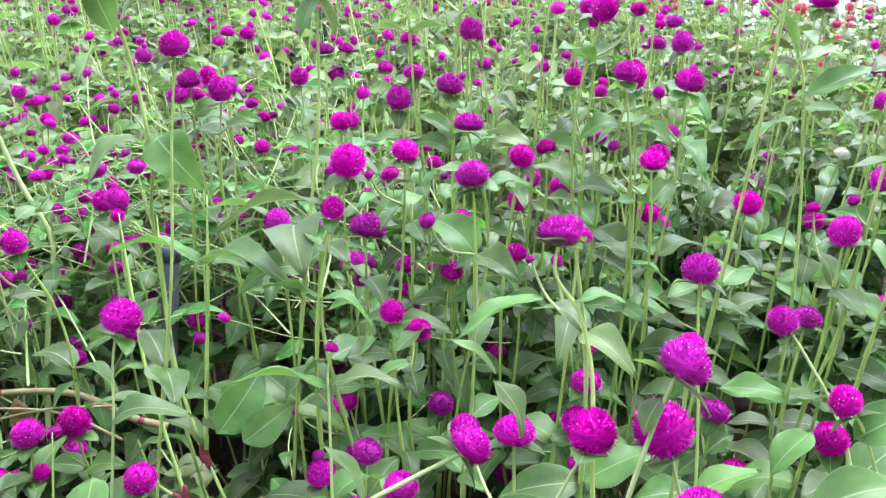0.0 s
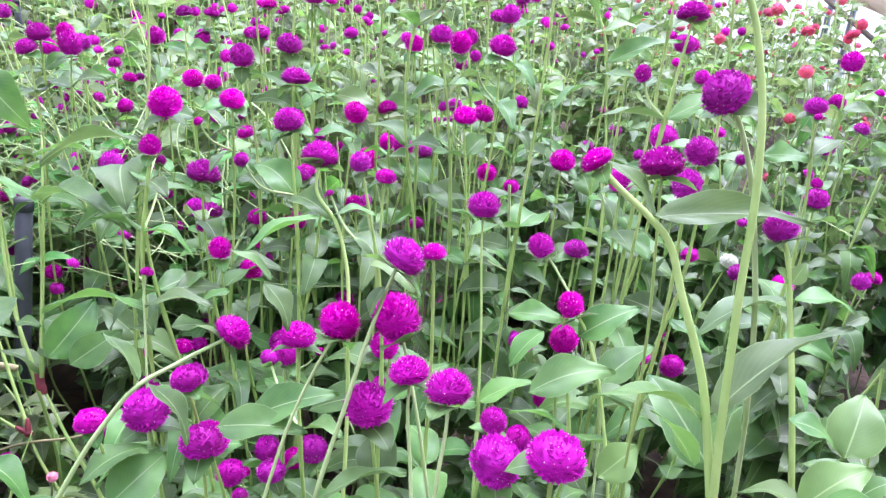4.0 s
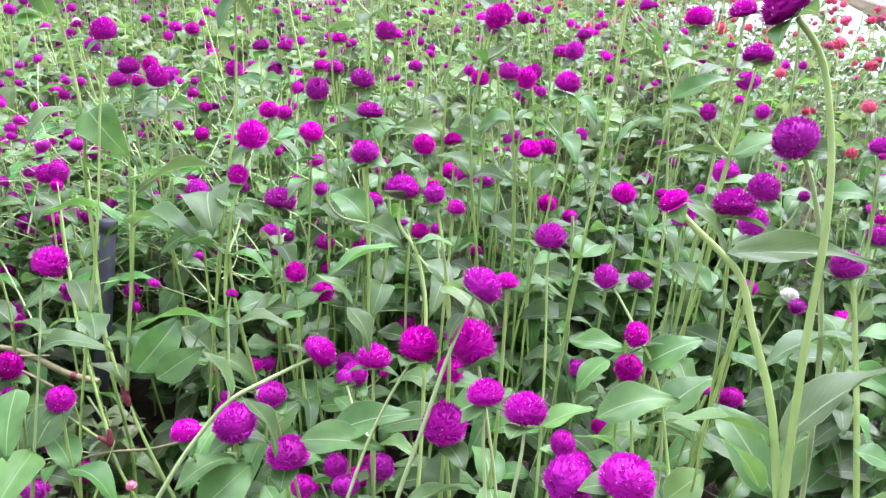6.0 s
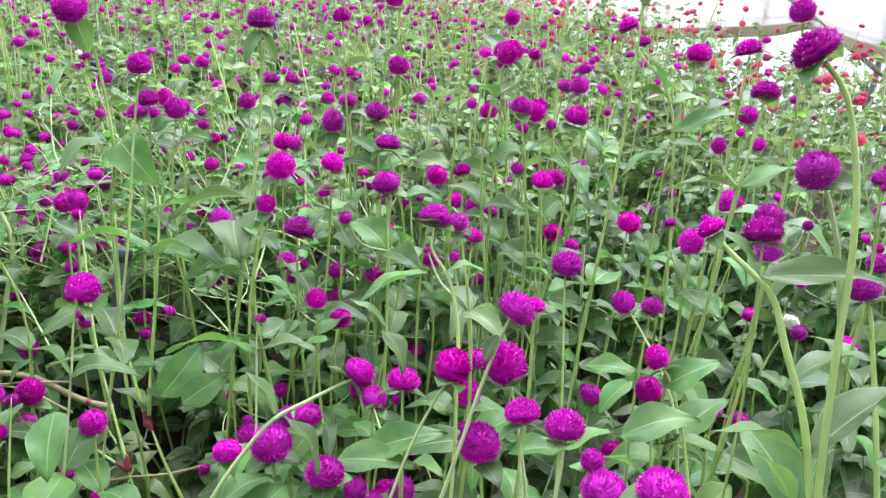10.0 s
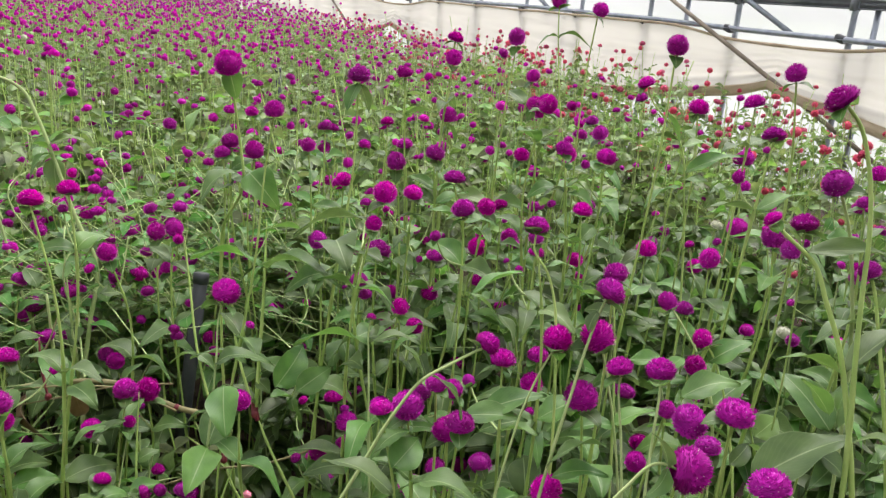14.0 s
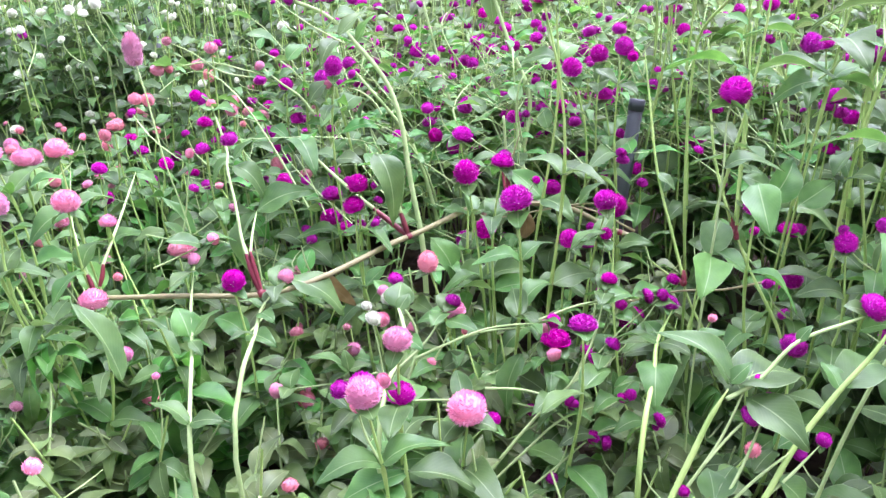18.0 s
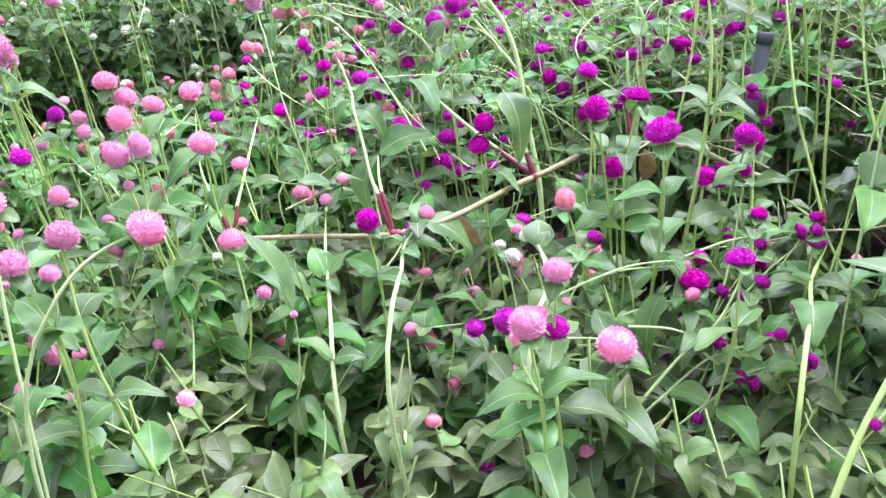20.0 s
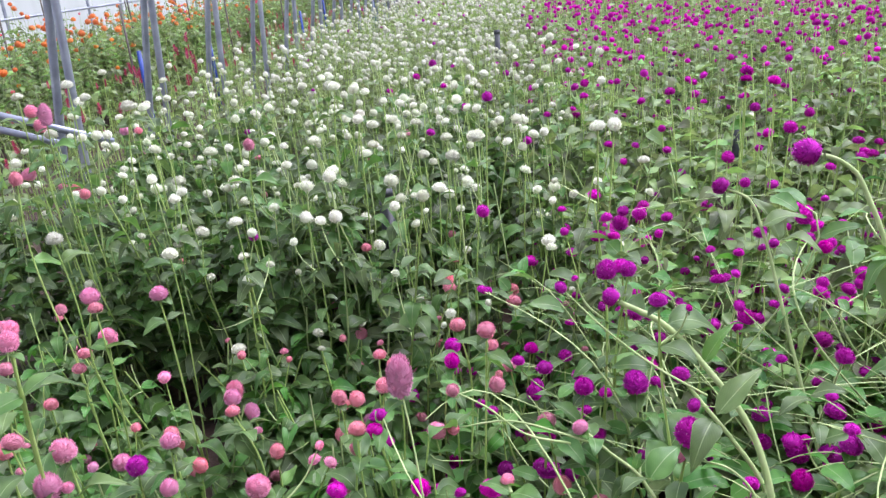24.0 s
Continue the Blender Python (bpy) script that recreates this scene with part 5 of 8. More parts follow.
p = plant("purple", (0.167, 0.309, 0.429), 0.0240, (0.127, 0.404), pairs=4, keep=0.12)
leaf(p, (0.106, 0.265, 0.412), (0.151, 0.240, 0.412), 0.42, 0, 0.3)
plant("purple", (0.395, 0.748, 0.372), 0.0281, (0.443, 0.835), pairs=2)
plant("purple", (-0.107, 0.705, 0.421), 0.0239, (-0.148, 0.711))
plant("purple", (0.259, 0.737, 0.621), 0.0231, (0.313, 0.760))
plant("purple", (0.691, 0.653, 0.590), 0.0311, (0.635, 0.725), pairs=2)
plant("purple", (-0.187, 0.982, 0.260), 0.0280, (-0.130, 1.015), pairs=2)
plant("purple", (-0.082, 0.616, 0.290), 0.0271, (-0.142, 0.666))
plant("purple", (-0.144, 0.639, 0.511), 0.0235, (-0.198, 0.716), keep=0.12)
plant("purple", (-0.232, 0.707, 0.355), 0.0236, (-0.276, 0.716))
plant("purple", (0.127, 0.465, 0.311), 0.0238, (0.187, 0.513))
plant("purple", (0.142, 0.291, 0.346), 0.0181, (0.199, 0.322), pairs=4, keep=0.12)
plant("purple", (0.129, 0.204, 0.354), 0.0244, (0.071, 0.269), pairs=4, keep=0.12)
plant("purple", (-0.037, 0.830, 0.403), 0.0263, (-0.035, 0.820))
plant("purple", (-0.218, 0.479, 0.369), 0.0297, (-0.278, 0.530), pairs=4, keep=0.12)
plant("purple", (-0.224, 0.734, 0.296), 0.0314, (-0.283, 0.773))
plant("purple", (-0.240, 0.626, 0.341), 0.0267, (-0.227, 0.617))
plant("pink", (-0.561, 0.237, 0.448), 0.0209, (-0.702, 0.186), via=((-0.577, 0.235, 0.443), (-0.599, 0.230, 0.432), (-0.611, 0.225, 0.421),), thick=0.0010, pale=True, pairs=0, keep=0.5)
plant("pink", (-0.606, 0.534, 0.285), 0.0278, (-0.612, 0.525), keep=0.12)
plant("pink", (-0.335, 0.321, 0.343), 0.0209, (-0.350, 0.313), pairs=4, keep=0.12)
plant("pink", (-0.672, 0.366, 0.519), 0.0248, (-0.725, 0.245), via=((-0.678, 0.357, 0.497), (-0.684, 0.350, 0.480), (-0.689, 0.336, 0.444),), thick=0.0010, pale=True, pairs=0, keep=0.5)
plant("pink", (-0.731, 0.669, 0.412), 0.0247, (-0.686, 0.759))
plant("pink", (-0.717, 0.673, 0.392), 0.0251, (-0.725, 0.664))
plant("pink", (-0.707, 0.617, 0.388), 0.0257, (-0.654, 0.640), keep=0.12)
plant("pink", (-0.638, 0.632, 0.403), 0.0227, (-0.580, 0.669), keep=0.12)
plant("pink", (-0.628, 0.594, 0.362), 0.0275, (-0.568, 0.650), keep=0.12)
plant("pink", (-0.701, 0.567, 0.370), 0.0255, (-0.661, 0.571), keep=0.12)
plant("pink", (-0.676, 0.563, 0.378), 0.0212, (-0.616, 0.605), keep=0.12)
p = plant("pink", (-0.361, 0.287, 0.327), 0.0248, (-0.303, 0.321), pairs=4, keep=0.12)
leaf(p, (-0.506, 0.282, 0.362), (-0.532, 0.305, 0.410), 0.34, 0, 0.6)
plant("pink", (-0.284, 0.360, 0.246), 0.0324, (-0.248, 0.458), keep=0.12)
plant("purple", (-0.222, 0.626, 0.274), 0.0242, (-0.163, 0.665))
plant("purple", (-0.141, 0.583, 0.274), 0.0209, (-0.095, 0.595))
plant("purple", (-0.067, 0.688, 0.142), 0.0197, (-0.041, 0.684), pairs=1)
p = plant("purple", (-0.066, 0.495, 0.238), 0.0212, (-0.126, 0.552))
leaf(p, (-0.075, 0.457, 0.206), (-0.128, 0.466, 0.224), 0.45, 1, 0.2)
p = plant("purple", (-0.108, 0.569, 0.319), 0.0253, (-0.101, 0.679))
leaf(p, (-0.111, 0.557, 0.292), (-0.147, 0.549, 0.277), 0.6, 0, 0.3)
plant("purple", (-0.388, 0.810, 0.256), 0.0280, (-0.369, 0.803))
plant("purple", (-0.395, 0.861, 0.201), 0.0330, (-0.342, 0.883))
p = plant("purple", (-0.175, 0.502, 0.205), 0.0291, (-0.181, 0.611))
leaf(p, (-0.220, 0.456, 0.226), (-0.245, 0.433, 0.176), 0.5, 1, 0.3)
plant("faded", (-0.562, 0.692, 0.256), 0.0225, (-0.620, 0.728), pairs=1)
p = plant("pink", (-0.600, 0.839, 0.450), 0.0250, (-0.562, 0.683), via=((-0.593, 0.824, 0.410), (-0.581, 0.795, 0.335), (-0.559, 0.756, 0.236), (-0.560, 0.728, 0.162),), thick=0.0010, pale=True, pairs=2, keep=0.5, tall=1.55, axis=(0.08, 0.0, 1.0))
leaf(p, (-0.562, 0.785, 0.226), (-0.597, 0.805, 0.280), 0.3, 0, 0.3)
plant("pink", (-1.076, 1.182, 0.330), 0.0265, (-1.021, 1.206), pairs=2, bracts=False)
plant("pink", (-1.056, 1.137, 0.412), 0.0263, (-0.998, 1.202), pairs=2, bracts=False)
plant("pink", (-0.923, 1.014, 0.273), 0.0255, (-0.930, 1.004), pairs=2)
plant("pink", (-0.923, 1.211, 0.224), 0.0276, (-0.969, 1.222), pairs=2, bracts=False)
plant("pink", (-0.877, 0.913, 0.283), 0.0203, (-0.818, 0.973), pairs=2)
plant("pink", (-0.999, 1.027, 0.235), 0.0236, (-1.010, 1.018), pairs=2)
plant("pink", (-0.849, 0.711, 0.438), 0.0212, (-0.789, 0.767))
plant("pink", (-0.850, 0.722, 0.564), 0.0136, (-0.847, 0.713))
plant("pink", (-0.835, 0.699, 0.566), 0.0146, (-0.895, 0.745))
plant("pink", (-0.754, 0.858, 0.325), 0.0248, (-0.700, 0.882))
plant("faded", (-0.777, 1.517, 0.321), 0.0196, (-0.722, 1.592), pairs=1, bracts=False)
plant("faded", (-0.633, 1.487, 0.262), 0.0288, (-0.600, 1.486), pairs=1, bracts=False)
plant("faded", (-0.523, 1.388, 0.267), 0.0247, (-0.468, 1.462), pairs=1, bracts=False)
plant("purple", (-0.389, 1.009, 0.470), 0.0171, (-0.422, 1.109))
p = plant("purple", (-0.415, 0.908, 0.486), 0.0181, (-0.266, 0.715), via=((-0.373, 0.897, 0.465), (-0.336, 0.879, 0.427), (-0.301, 0.855, 0.374), (-0.294, 0.842, 0.349), (-0.287, 0.807, 0.268), (-0.280, 0.777, 0.199),), thick=0.0030, pale=True, pairs=0, keep=0.5)
leaf(p, (-0.358, 0.745, 0.467), (-0.320, 0.773, 0.489), 0.30, 0, 0.3, True)
leaf(p, (-0.361, 0.744, 0.463), (-0.382, 0.713, 0.448), 0.42, 2, 0.1, face=(-0.15, -0.67, 0.73))
leaf(p, (-0.412, 0.687, 0.457), (-0.389, 0.706, 0.471), 0.5, 1, 0.2)
leaf(p, (-0.412, 0.687, 0.457), (-0.433, 0.668, 0.463), 0.5, 1, 0.2)
leaf(p, (-0.367, 0.905, 0.459), (-0.316, 0.906, 0.443), 0.6, 4, 0.2)
leaf(p, (-0.338, 0.887, 0.429), (-0.310, 0.900, 0.462), 0.30, 0, 0.3, True)
plant("purple", (-0.378, 0.882, 0.493), 0.0164, (-0.319, 0.919))
plant("purple", (-0.234, 1.067, 0.258), 0.0246, (-0.289, 1.094), pairs=2)
plant("purple", (-0.197, 1.048, 0.222), 0.0295, (-0.200, 1.158), pairs=2)
plant("purple", (-0.199, 0.909, 0.325), 0.0220, (-0.196, 1.019))
p = plant("purple", (-0.281, 1.094, 0.526), 0.0205, (-0.160, 0.920), via=((-0.256, 1.090, 0.514), (-0.240, 1.075, 0.475), (-0.229, 1.054, 0.422), (-0.214, 1.024, 0.345), (-0.195, 0.989, 0.254),), thick=0.0018, pale=True, pairs=0, keep=0.5)
leaf(p, (-0.209, 1.112, 0.455), (-0.178, 1.079, 0.455), 0.5, 2, 0.1, True)
leaf(p, (-0.212, 1.113, 0.454), (-0.234, 1.155, 0.495), 0.4, 0, 0.3, True)
leaf(p, (-0.241, 0.902, 0.384), (-0.215, 0.888, 0.398), 0.5, 1, 0.1)
leaf(p, (-0.241, 0.901, 0.382), (-0.275, 0.884, 0.376), 0.5, 1, 0.1)
leaf(p, (-0.243, 1.078, 0.483), (-0.195, 1.082, 0.495), 0.4, 1, 0, True)
plant("purple", (-0.482, 1.074, 0.183), 0.0346, (-0.473, 1.183), pairs=1)
plant("purple", (-0.692, 1.112, 0.238), 0.0275, (-0.650, 1.205), pairs=2)
plant("purple", (-0.388, 0.958, 0.368), 0.0270, (-0.403, 1.066))
p = plant("purple", (-0.217, 1.026, 0.576), 0.0281, (-0.157, 0.824), via=((-0.201, 1.025, 0.572), (-0.177, 1.020, 0.558), (-0.162, 1.007, 0.525), (-0.145, 0.985, 0.468), (-0.124, 0.955, 0.390), (-0.104, 0.933, 0.333), (-0.120, 0.901, 0.251), (-0.133, 0.875, 0.186),), thick=0.0026, pale=True, pairs=0, keep=0.5)
leaf(p, (-0.145, 0.988, 0.475), (-0.178, 0.974, 0.452), 0.34, 4, 0.2)
leaf(p, (-0.151, 0.992, 0.486), (-0.102, 0.996, 0.496), 0.4, 1, 0, True)
leaf(p, (-0.146, 0.998, 0.477), (-0.183, 0.991, 0.491), 0.45, 1, 0.2, True)
leaf(p, (-0.145, 0.996, 0.468), (-0.145, 0.975, 0.422), 0.5, 0, 0.2, True, face=(-0.04, -0.87, 0.50))
leaf(p, (-0.150, 1.000, 0.488), (-0.122, 1.002, 0.508), 0.35, 0, 0.2, True)
leaf(p, (-0.106, 0.934, 0.336), (-0.141, 0.941, 0.350), 0.5, 1, 0.2)
leaf(p, (-0.103, 0.934, 0.336), (-0.069, 0.930, 0.336), 0.45, 1, 0.2)
leaf(p, (-0.105, 0.930, 0.326), (-0.159, 0.927, 0.320), 0.4, 1, 0)
plant("white", (-0.963, 1.430, 0.306), 0.0263, (-1.020, 1.460), pairs=1, bracts=False)
plant("white", (-1.066, 1.518, 0.364), 0.0258, (-1.044, 1.512), pairs=1, bracts=False)
plant("white", (-1.055, 1.365, 0.381), 0.0266, (-1.111, 1.393), pairs=1, bracts=False)
plant("white", (-0.621, 1.586, 0.455), 0.0293, (-0.635, 1.694), pairs=1, bracts=False)
plant("white", (-1.172, 1.861, 0.429), 0.0340, (-1.223, 1.943), pairs=1, bracts=False)
plant("white", (-1.147, 1.638, 0.427), 0.0277, (-1.122, 1.633), pairs=1, bracts=False)
plant("white", (-1.053, 1.676, 0.412), 0.0282, (-1.095, 1.683), pairs=1, bracts=False)
plant("white", (-0.958, 1.330, 0.229), 0.0250, (-0.900, 1.365), pairs=1, bracts=False)
plant("white", (-0.426, 1.642, 0.277), 0.0312, (-0.467, 1.736), pairs=1, bracts=False)
bloom("white", (-0.428, 2.113, 0.359), 0.0293)
plant("white", (-0.812, 1.858, 0.465), 0.0281, (-0.862, 1.875), pairs=1, bracts=False)
plant("white", (-0.898, 1.886, 0.546), 0.0306, (-0.864, 1.887), pairs=1, bracts=False)
plant("white", (-0.586, 1.641, 0.476), 0.0281, (-0.549, 1.739), pairs=1, bracts=False)
plant("white", (-1.241, 1.365, 0.416), 0.0287, (-1.291, 1.448), pairs=1, bracts=False)
plant("purple", (-0.023, 0.779, 0.422), 0.0240, (0.028, 0.796))
plant("purple", (0.208, 0.807, 0.467), 0.0240, (0.266, 0.873), pairs=2)
plant("purple", (0.150, 1.058, 0.114), 0.0240, (0.176, 1.054), pairs=1)
plant("purple", (0.187, 1.074, 0.100), 0.0240, (0.135, 1.154), pairs=1)
plant("purple", (0.220, 0.998, 0.206), 0.0240, (0.249, 0.995), pairs=2)
plant("purple", (0.232, 0.959, 0.513), 0.0240, (0.292, 1.012), pairs=2)
plant("purple", (0.186, 0.898, 0.498), 0.0240, (0.147, 0.993), pairs=2)
plant("purple", (0.172, 1.164, 0.504), 0.0240, (0.225, 1.242), pairs=2)
plant("purple", (0.595, 0.797, 0.526), 0.0240, (0.561, 0.798), pairs=2)
bloom("purple", (0.822, 1.098, 0.489), 0.0240)
plant("purple", (0.803, 0.903, 0.569), 0.0240, (0.786, 0.895), pairs=2)
plant("purple", (0.496, 0.699, 0.522), 0.0240, (0.552, 0.729), pairs=2)
plant("purple", (0.508, 1.094, 0.451), 0.0240, (0.550, 1.187), pairs=2)
plant("purple", (0.469, 0.856, 0.353), 0.0240, (0.509, 0.861), pairs=2)
plant("purple", (0.513, 0.831, 0.342), 0.0240, (0.569, 0.903), pairs=2)
plant("purple", (0.598, 0.906, 0.379), 0.0240, (0.554, 0.997), pairs=2)
bloom("purple", (0.798, 1.171, 0.300), 0.0240)
plant("purple", (0.688, 0.868, 0.387), 0.0240, (0.629, 0.922), pairs=2)
plant("purple", (0.659, 0.827, 0.273), 0.0240, (0.719, 0.868), pairs=2)
plant("purple", (0.522, 0.678, 0.364), 0.0240, (0.531, 0.669), pairs=2)
plant("purple", (0.522, 0.864, 0.218), 0.0240, (0.501, 0.970), pairs=2)
plant("purple", (0.197, 0.697, 0.353), 0.0240, (0.189, 0.806))
plant("purple", (0.325, 1.062, 0.208), 0.0240, (0.364, 1.066), pairs=2)
plant("purple", (0.275, 0.658, 0.346), 0.0240, (0.319, 0.667))
plant("purple", (0.385, 1.030, 0.199), 0.0240, (0.325, 1.076), pairs=1)
plant("purple", (0.262, 0.748, 0.260), 0.0240, (0.229, 0.847), pairs=2)
plant("purple", (0.343, 0.690, 0.219), 0.0240, (0.403, 0.738), pairs=2)
plant("purple", (0.380, 0.874, 0.104), 0.0240, (0.356, 0.979), pairs=1)
plant("purple", (0.232, 0.578, 0.251), 0.0240, (0.257, 0.683))
plant("purple", (0.882, 0.712, 0.450), 0.0240, (0.926, 0.721), pairs=2)
bloom("purple", (0.875, 0.787, 0.166), 0.0240)
plant("purple", (0.778, 0.602, 0.122), 0.0240, (0.749, 0.599), pairs=1)
plant("purple", (0.546, 0.354, 0.280), 0.0240, (0.604, 0.388))
plant("purple", (0.864, 0.482, 0.425), 0.0240, (0.917, 0.505), pairs=2)
plant("purple", (0.567, 0.486, 0.147), 0.0240, (0.566, 0.476), pairs=1)
plant("purple", (0.643, 0.564, 0.381), 0.0240, (0.681, 0.567), pairs=2)
plant("purple", (0.210, 0.468, 0.194), 0.0240, (0.211, 0.578), pairs=1)
plant("purple", (0.244, 0.526, 0.155), 0.0240, (0.282, 0.622), pairs=1)
plant("purple", (-0.075, 0.587, 0.166), 0.0240, (-0.104, 0.584), pairs=1)
plant("purple", (-0.095, 0.831, 0.227), 0.0240, (-0.109, 0.822), pairs=2)
plant("purple", (0.439, 0.721, 0.513), 0.0240, (0.469, 0.823), pairs=2)
plant("purple", (0.441, 0.618, 0.535), 0.0240, (0.394, 0.705))
plant("purple", (0.266, 0.981, 0.417), 0.0240, (0.317, 0.999), pairs=2)
plant("purple", (0.350, 0.990, 0.515), 0.0240, (0.295, 1.017), pairs=2)
plant("purple", (0.159, 1.275, 0.490), 0.0240, (0.106, 1.297), pairs=2)
plant("purple", (0.230, 0.986, 0.040), 0.0240, (0.251, 1.092), pairs=1)
plant("purple", (0.146, 0.656, 0.219), 0.0240, (0.087, 0.696))
plant("purple", (0.073, 0.941, 0.479), 0.0240, (0.013, 0.983), pairs=2)
plant("purple", (-0.021, 0.852, 0.343), 0.0240, (0.030, 0.934), pairs=2)
bloom("purple", (-0.045, 1.578, 0.334), 0.0240)
bloom("purple", (0.564, 1.317, 0.220), 0.0204)
plant("purple", (0.333, 1.081, 0.256), 0.0240, (0.393, 1.134), pairs=2)
plant("purple", (0.268, 0.402, 0.343), 0.0240, (0.277, 0.393))
plant("purple", (0.140, 0.414, 0.245), 0.0240, (0.199, 0.456))
plant("purple", (0.087, 0.539, 0.222), 0.0240, (0.036, 0.557))
plant("purple", (0.278, 0.410, 0.370), 0.0240, (0.253, 0.515), keep=0.12)
plant("purple", (0.403, 0.410, 0.688), 0.0235, (0.426, 0.516), keep=0.12)
plant("purple", (0.539, 0.376, 0.668), 0.0235, (0.511, 0.373))
plant("purple", (0.544, 0.720, 0.715), 0.0235, (0.564, 0.826), pairs=2)
plant("purple", (0.498, 0.386, 0.636), 0.0235, (0.445, 0.408))
plant("purple", (0.451, 0.315, 0.615), 0.0235, (0.402, 0.329), keep=0.12)
plant("purple", (0.477, 0.389, 0.466), 0.0235, (0.535, 0.424))
plant("purple", (0.551, 0.879, 0.606), 0.0235, (0.605, 0.955), pairs=2)
bloom("purple", (0.636, 1.115, 0.622), 0.0235)
plant("purple", (0.329, 0.737, 0.667), 0.0235, (0.326, 0.727))
plant("purple", (0.400, 0.701, 0.674), 0.0235, (0.427, 0.804))
plant("purple", (0.295, 0.675, 0.647), 0.0235, (0.249, 0.764))
plant("purple", (0.452, 0.722, 0.584), 0.0235, (0.507, 0.796), pairs=2)
plant("purple", (0.393, 0.605, 0.600), 0.0235, (0.384, 0.596))
plant("purple", (0.696, 0.899, 0.530), 0.0235, (0.747, 0.981), pairs=2)
plant("purple", (0.530, 0.668, 0.552), 0.0235, (0.482, 0.755), pairs=2)
plant("purple", (0.459, 0.593, 0.466), 0.0235, (0.501, 0.600))
plant("purple", (0.399, 0.701, 0.447), 0.0235, (0.340, 0.762))
plant("purple", (0.762, 0.624, 0.517), 0.0235, (0.813, 0.642), pairs=2)
plant("purple", (0.103, 0.880, 0.497), 0.0235, (0.109, 0.870), pairs=2)
plant("purple", (0.094, 0.977, 0.490), 0.0235, (0.146, 0.996), pairs=2)
plant("purple", (0.048, 0.830, 0.504), 0.0235, (0.090, 0.923))
plant("purple", (0.029, 1.121, 0.491), 0.0235, (0.082, 1.198), pairs=2)
bloom("purple", (-0.117, 1.502, 0.561), 0.0235)
bloom("purple", (0.039, 1.549, 0.429), 0.0235)
plant("purple", (0.296, 1.101, 0.486), 0.0235, (0.256, 1.106), pairs=2)
bloom("purple", (0.437, 1.344, 0.458), 0.0235)
bloom("purple", (0.426, 1.176, 0.474), 0.0235)
bloom("purple", (0.494, 1.146, 0.494), 0.0235)
plant("purple", (0.343, 1.067, 0.462), 0.0235, (0.318, 1.171), pairs=2)
plant("purple", (0.280, 1.098, 0.454), 0.0235, (0.265, 1.090), pairs=2)
plant("purple", (0.015, 1.077, 0.349), 0.0235, (-0.043, 1.142), pairs=2)
bloom("purple", (-0.093, 1.378, 0.257), 0.0235)
bloom("purple", (-0.152, 1.412, 0.261), 0.0235)
plant("purple", (-0.037, 1.096, 0.326), 0.0235, (0.013, 1.179), pairs=2)
plant("purple", (-0.006, 1.057, 0.262), 0.0235, (-0.059, 1.078), pairs=2)
plant("purple", (-0.043, 0.979, 0.293), 0.0235, (-0.023, 1.086), pairs=2)
plant("purple", (-0.023, 1.168, 0.194), 0.0235, (-0.001, 1.162), pairs=1)
plant("purple", (0.138, 1.000, 0.321), 0.0235, (0.078, 1.054), pairs=2)
plant("purple", (0.171, 0.646, 0.380), 0.0235, (0.231, 0.691))
plant("purple", (0.186, 0.957, 0.274), 0.0235, (0.211, 1.061), pairs=2)
plant("purple", (0.254, 0.734, 0.322), 0.0235, (0.312, 0.770), pairs=2)
plant("purple", (0.275, 0.794, 0.258), 0.0235, (0.293, 0.787), pairs=2)
plant("purple", (0.339, 0.863, 0.244), 0.0235, (0.279, 0.920), pairs=2)
plant("purple", (0.158, 0.954, 0.225), 0.0235, (0.181, 0.949), pairs=2)
plant("purple", (0.283, 0.663, 0.395), 0.0235, (0.235, 0.677))
bloom("purple", (0.576, 1.381, 0.164), 0.0235)
plant("purple", (0.273, 0.842, 0.388), 0.0235, (0.324, 0.861), pairs=2)
plant("purple", (0.331, 0.628, 0.369), 0.0235, (0.386, 0.702))
bloom("purple", (0.643, 0.955, 0.192), 0.0235)
bloom("purple", (0.727, 0.903, 0.173), 0.0235)
plant("purple", (0.196, 0.440, 0.330), 0.0235, (0.168, 0.543))
plant("purple", (0.174, 0.423, 0.252), 0.0235, (0.234, 0.471))
plant("purple", (0.197, 0.374, 0.281), 0.0235, (0.208, 0.365), keep=0.12)
plant("purple", (0.145, 0.201, 0.376), 0.0235, (0.085, 0.257), pairs=4, keep=0.12)
plant("purple", (0.359, 0.330, 0.272), 0.0235, (0.306, 0.408))
plant("purple", (0.459, 0.430, 0.216), 0.0235, (0.502, 0.438))
plant("purple", (0.664, 0.336, 0.442), 0.0235, (0.715, 0.417))
plant("purple", (0.997, 0.578, 0.442), 0.0235, (0.981, 0.570), pairs=2)
plant("purple", (0.745, 0.395, 0.549), 0.0235, (0.760, 0.387), pairs=2)
plant("purple", (1.024, 0.551, 0.410), 0.0235, (1.042, 0.544), pairs=2)
bloom("purple", (-0.128, 1.334, 0.083), 0.0235)
plant("purple", (-0.113, 0.990, 0.219), 0.0235, (-0.096, 0.983), pairs=2)
plant("purple", (-0.102, 0.888, 0.212), 0.0235, (-0.093, 0.997), pairs=2)
plant("purple", (-0.093, 0.668, 0.225), 0.0235, (-0.132, 0.763))
plant("purple", (-0.213, 0.902, 0.087), 0.0235, (-0.265, 0.982), pairs=1)
plant("purple", (-0.210, 0.583, 0.365), 0.0235, (-0.268, 0.617), keep=0.12)
plant("purple", (0.060, 1.096, 0.120), 0.0235, (0.106, 1.185), pairs=1)
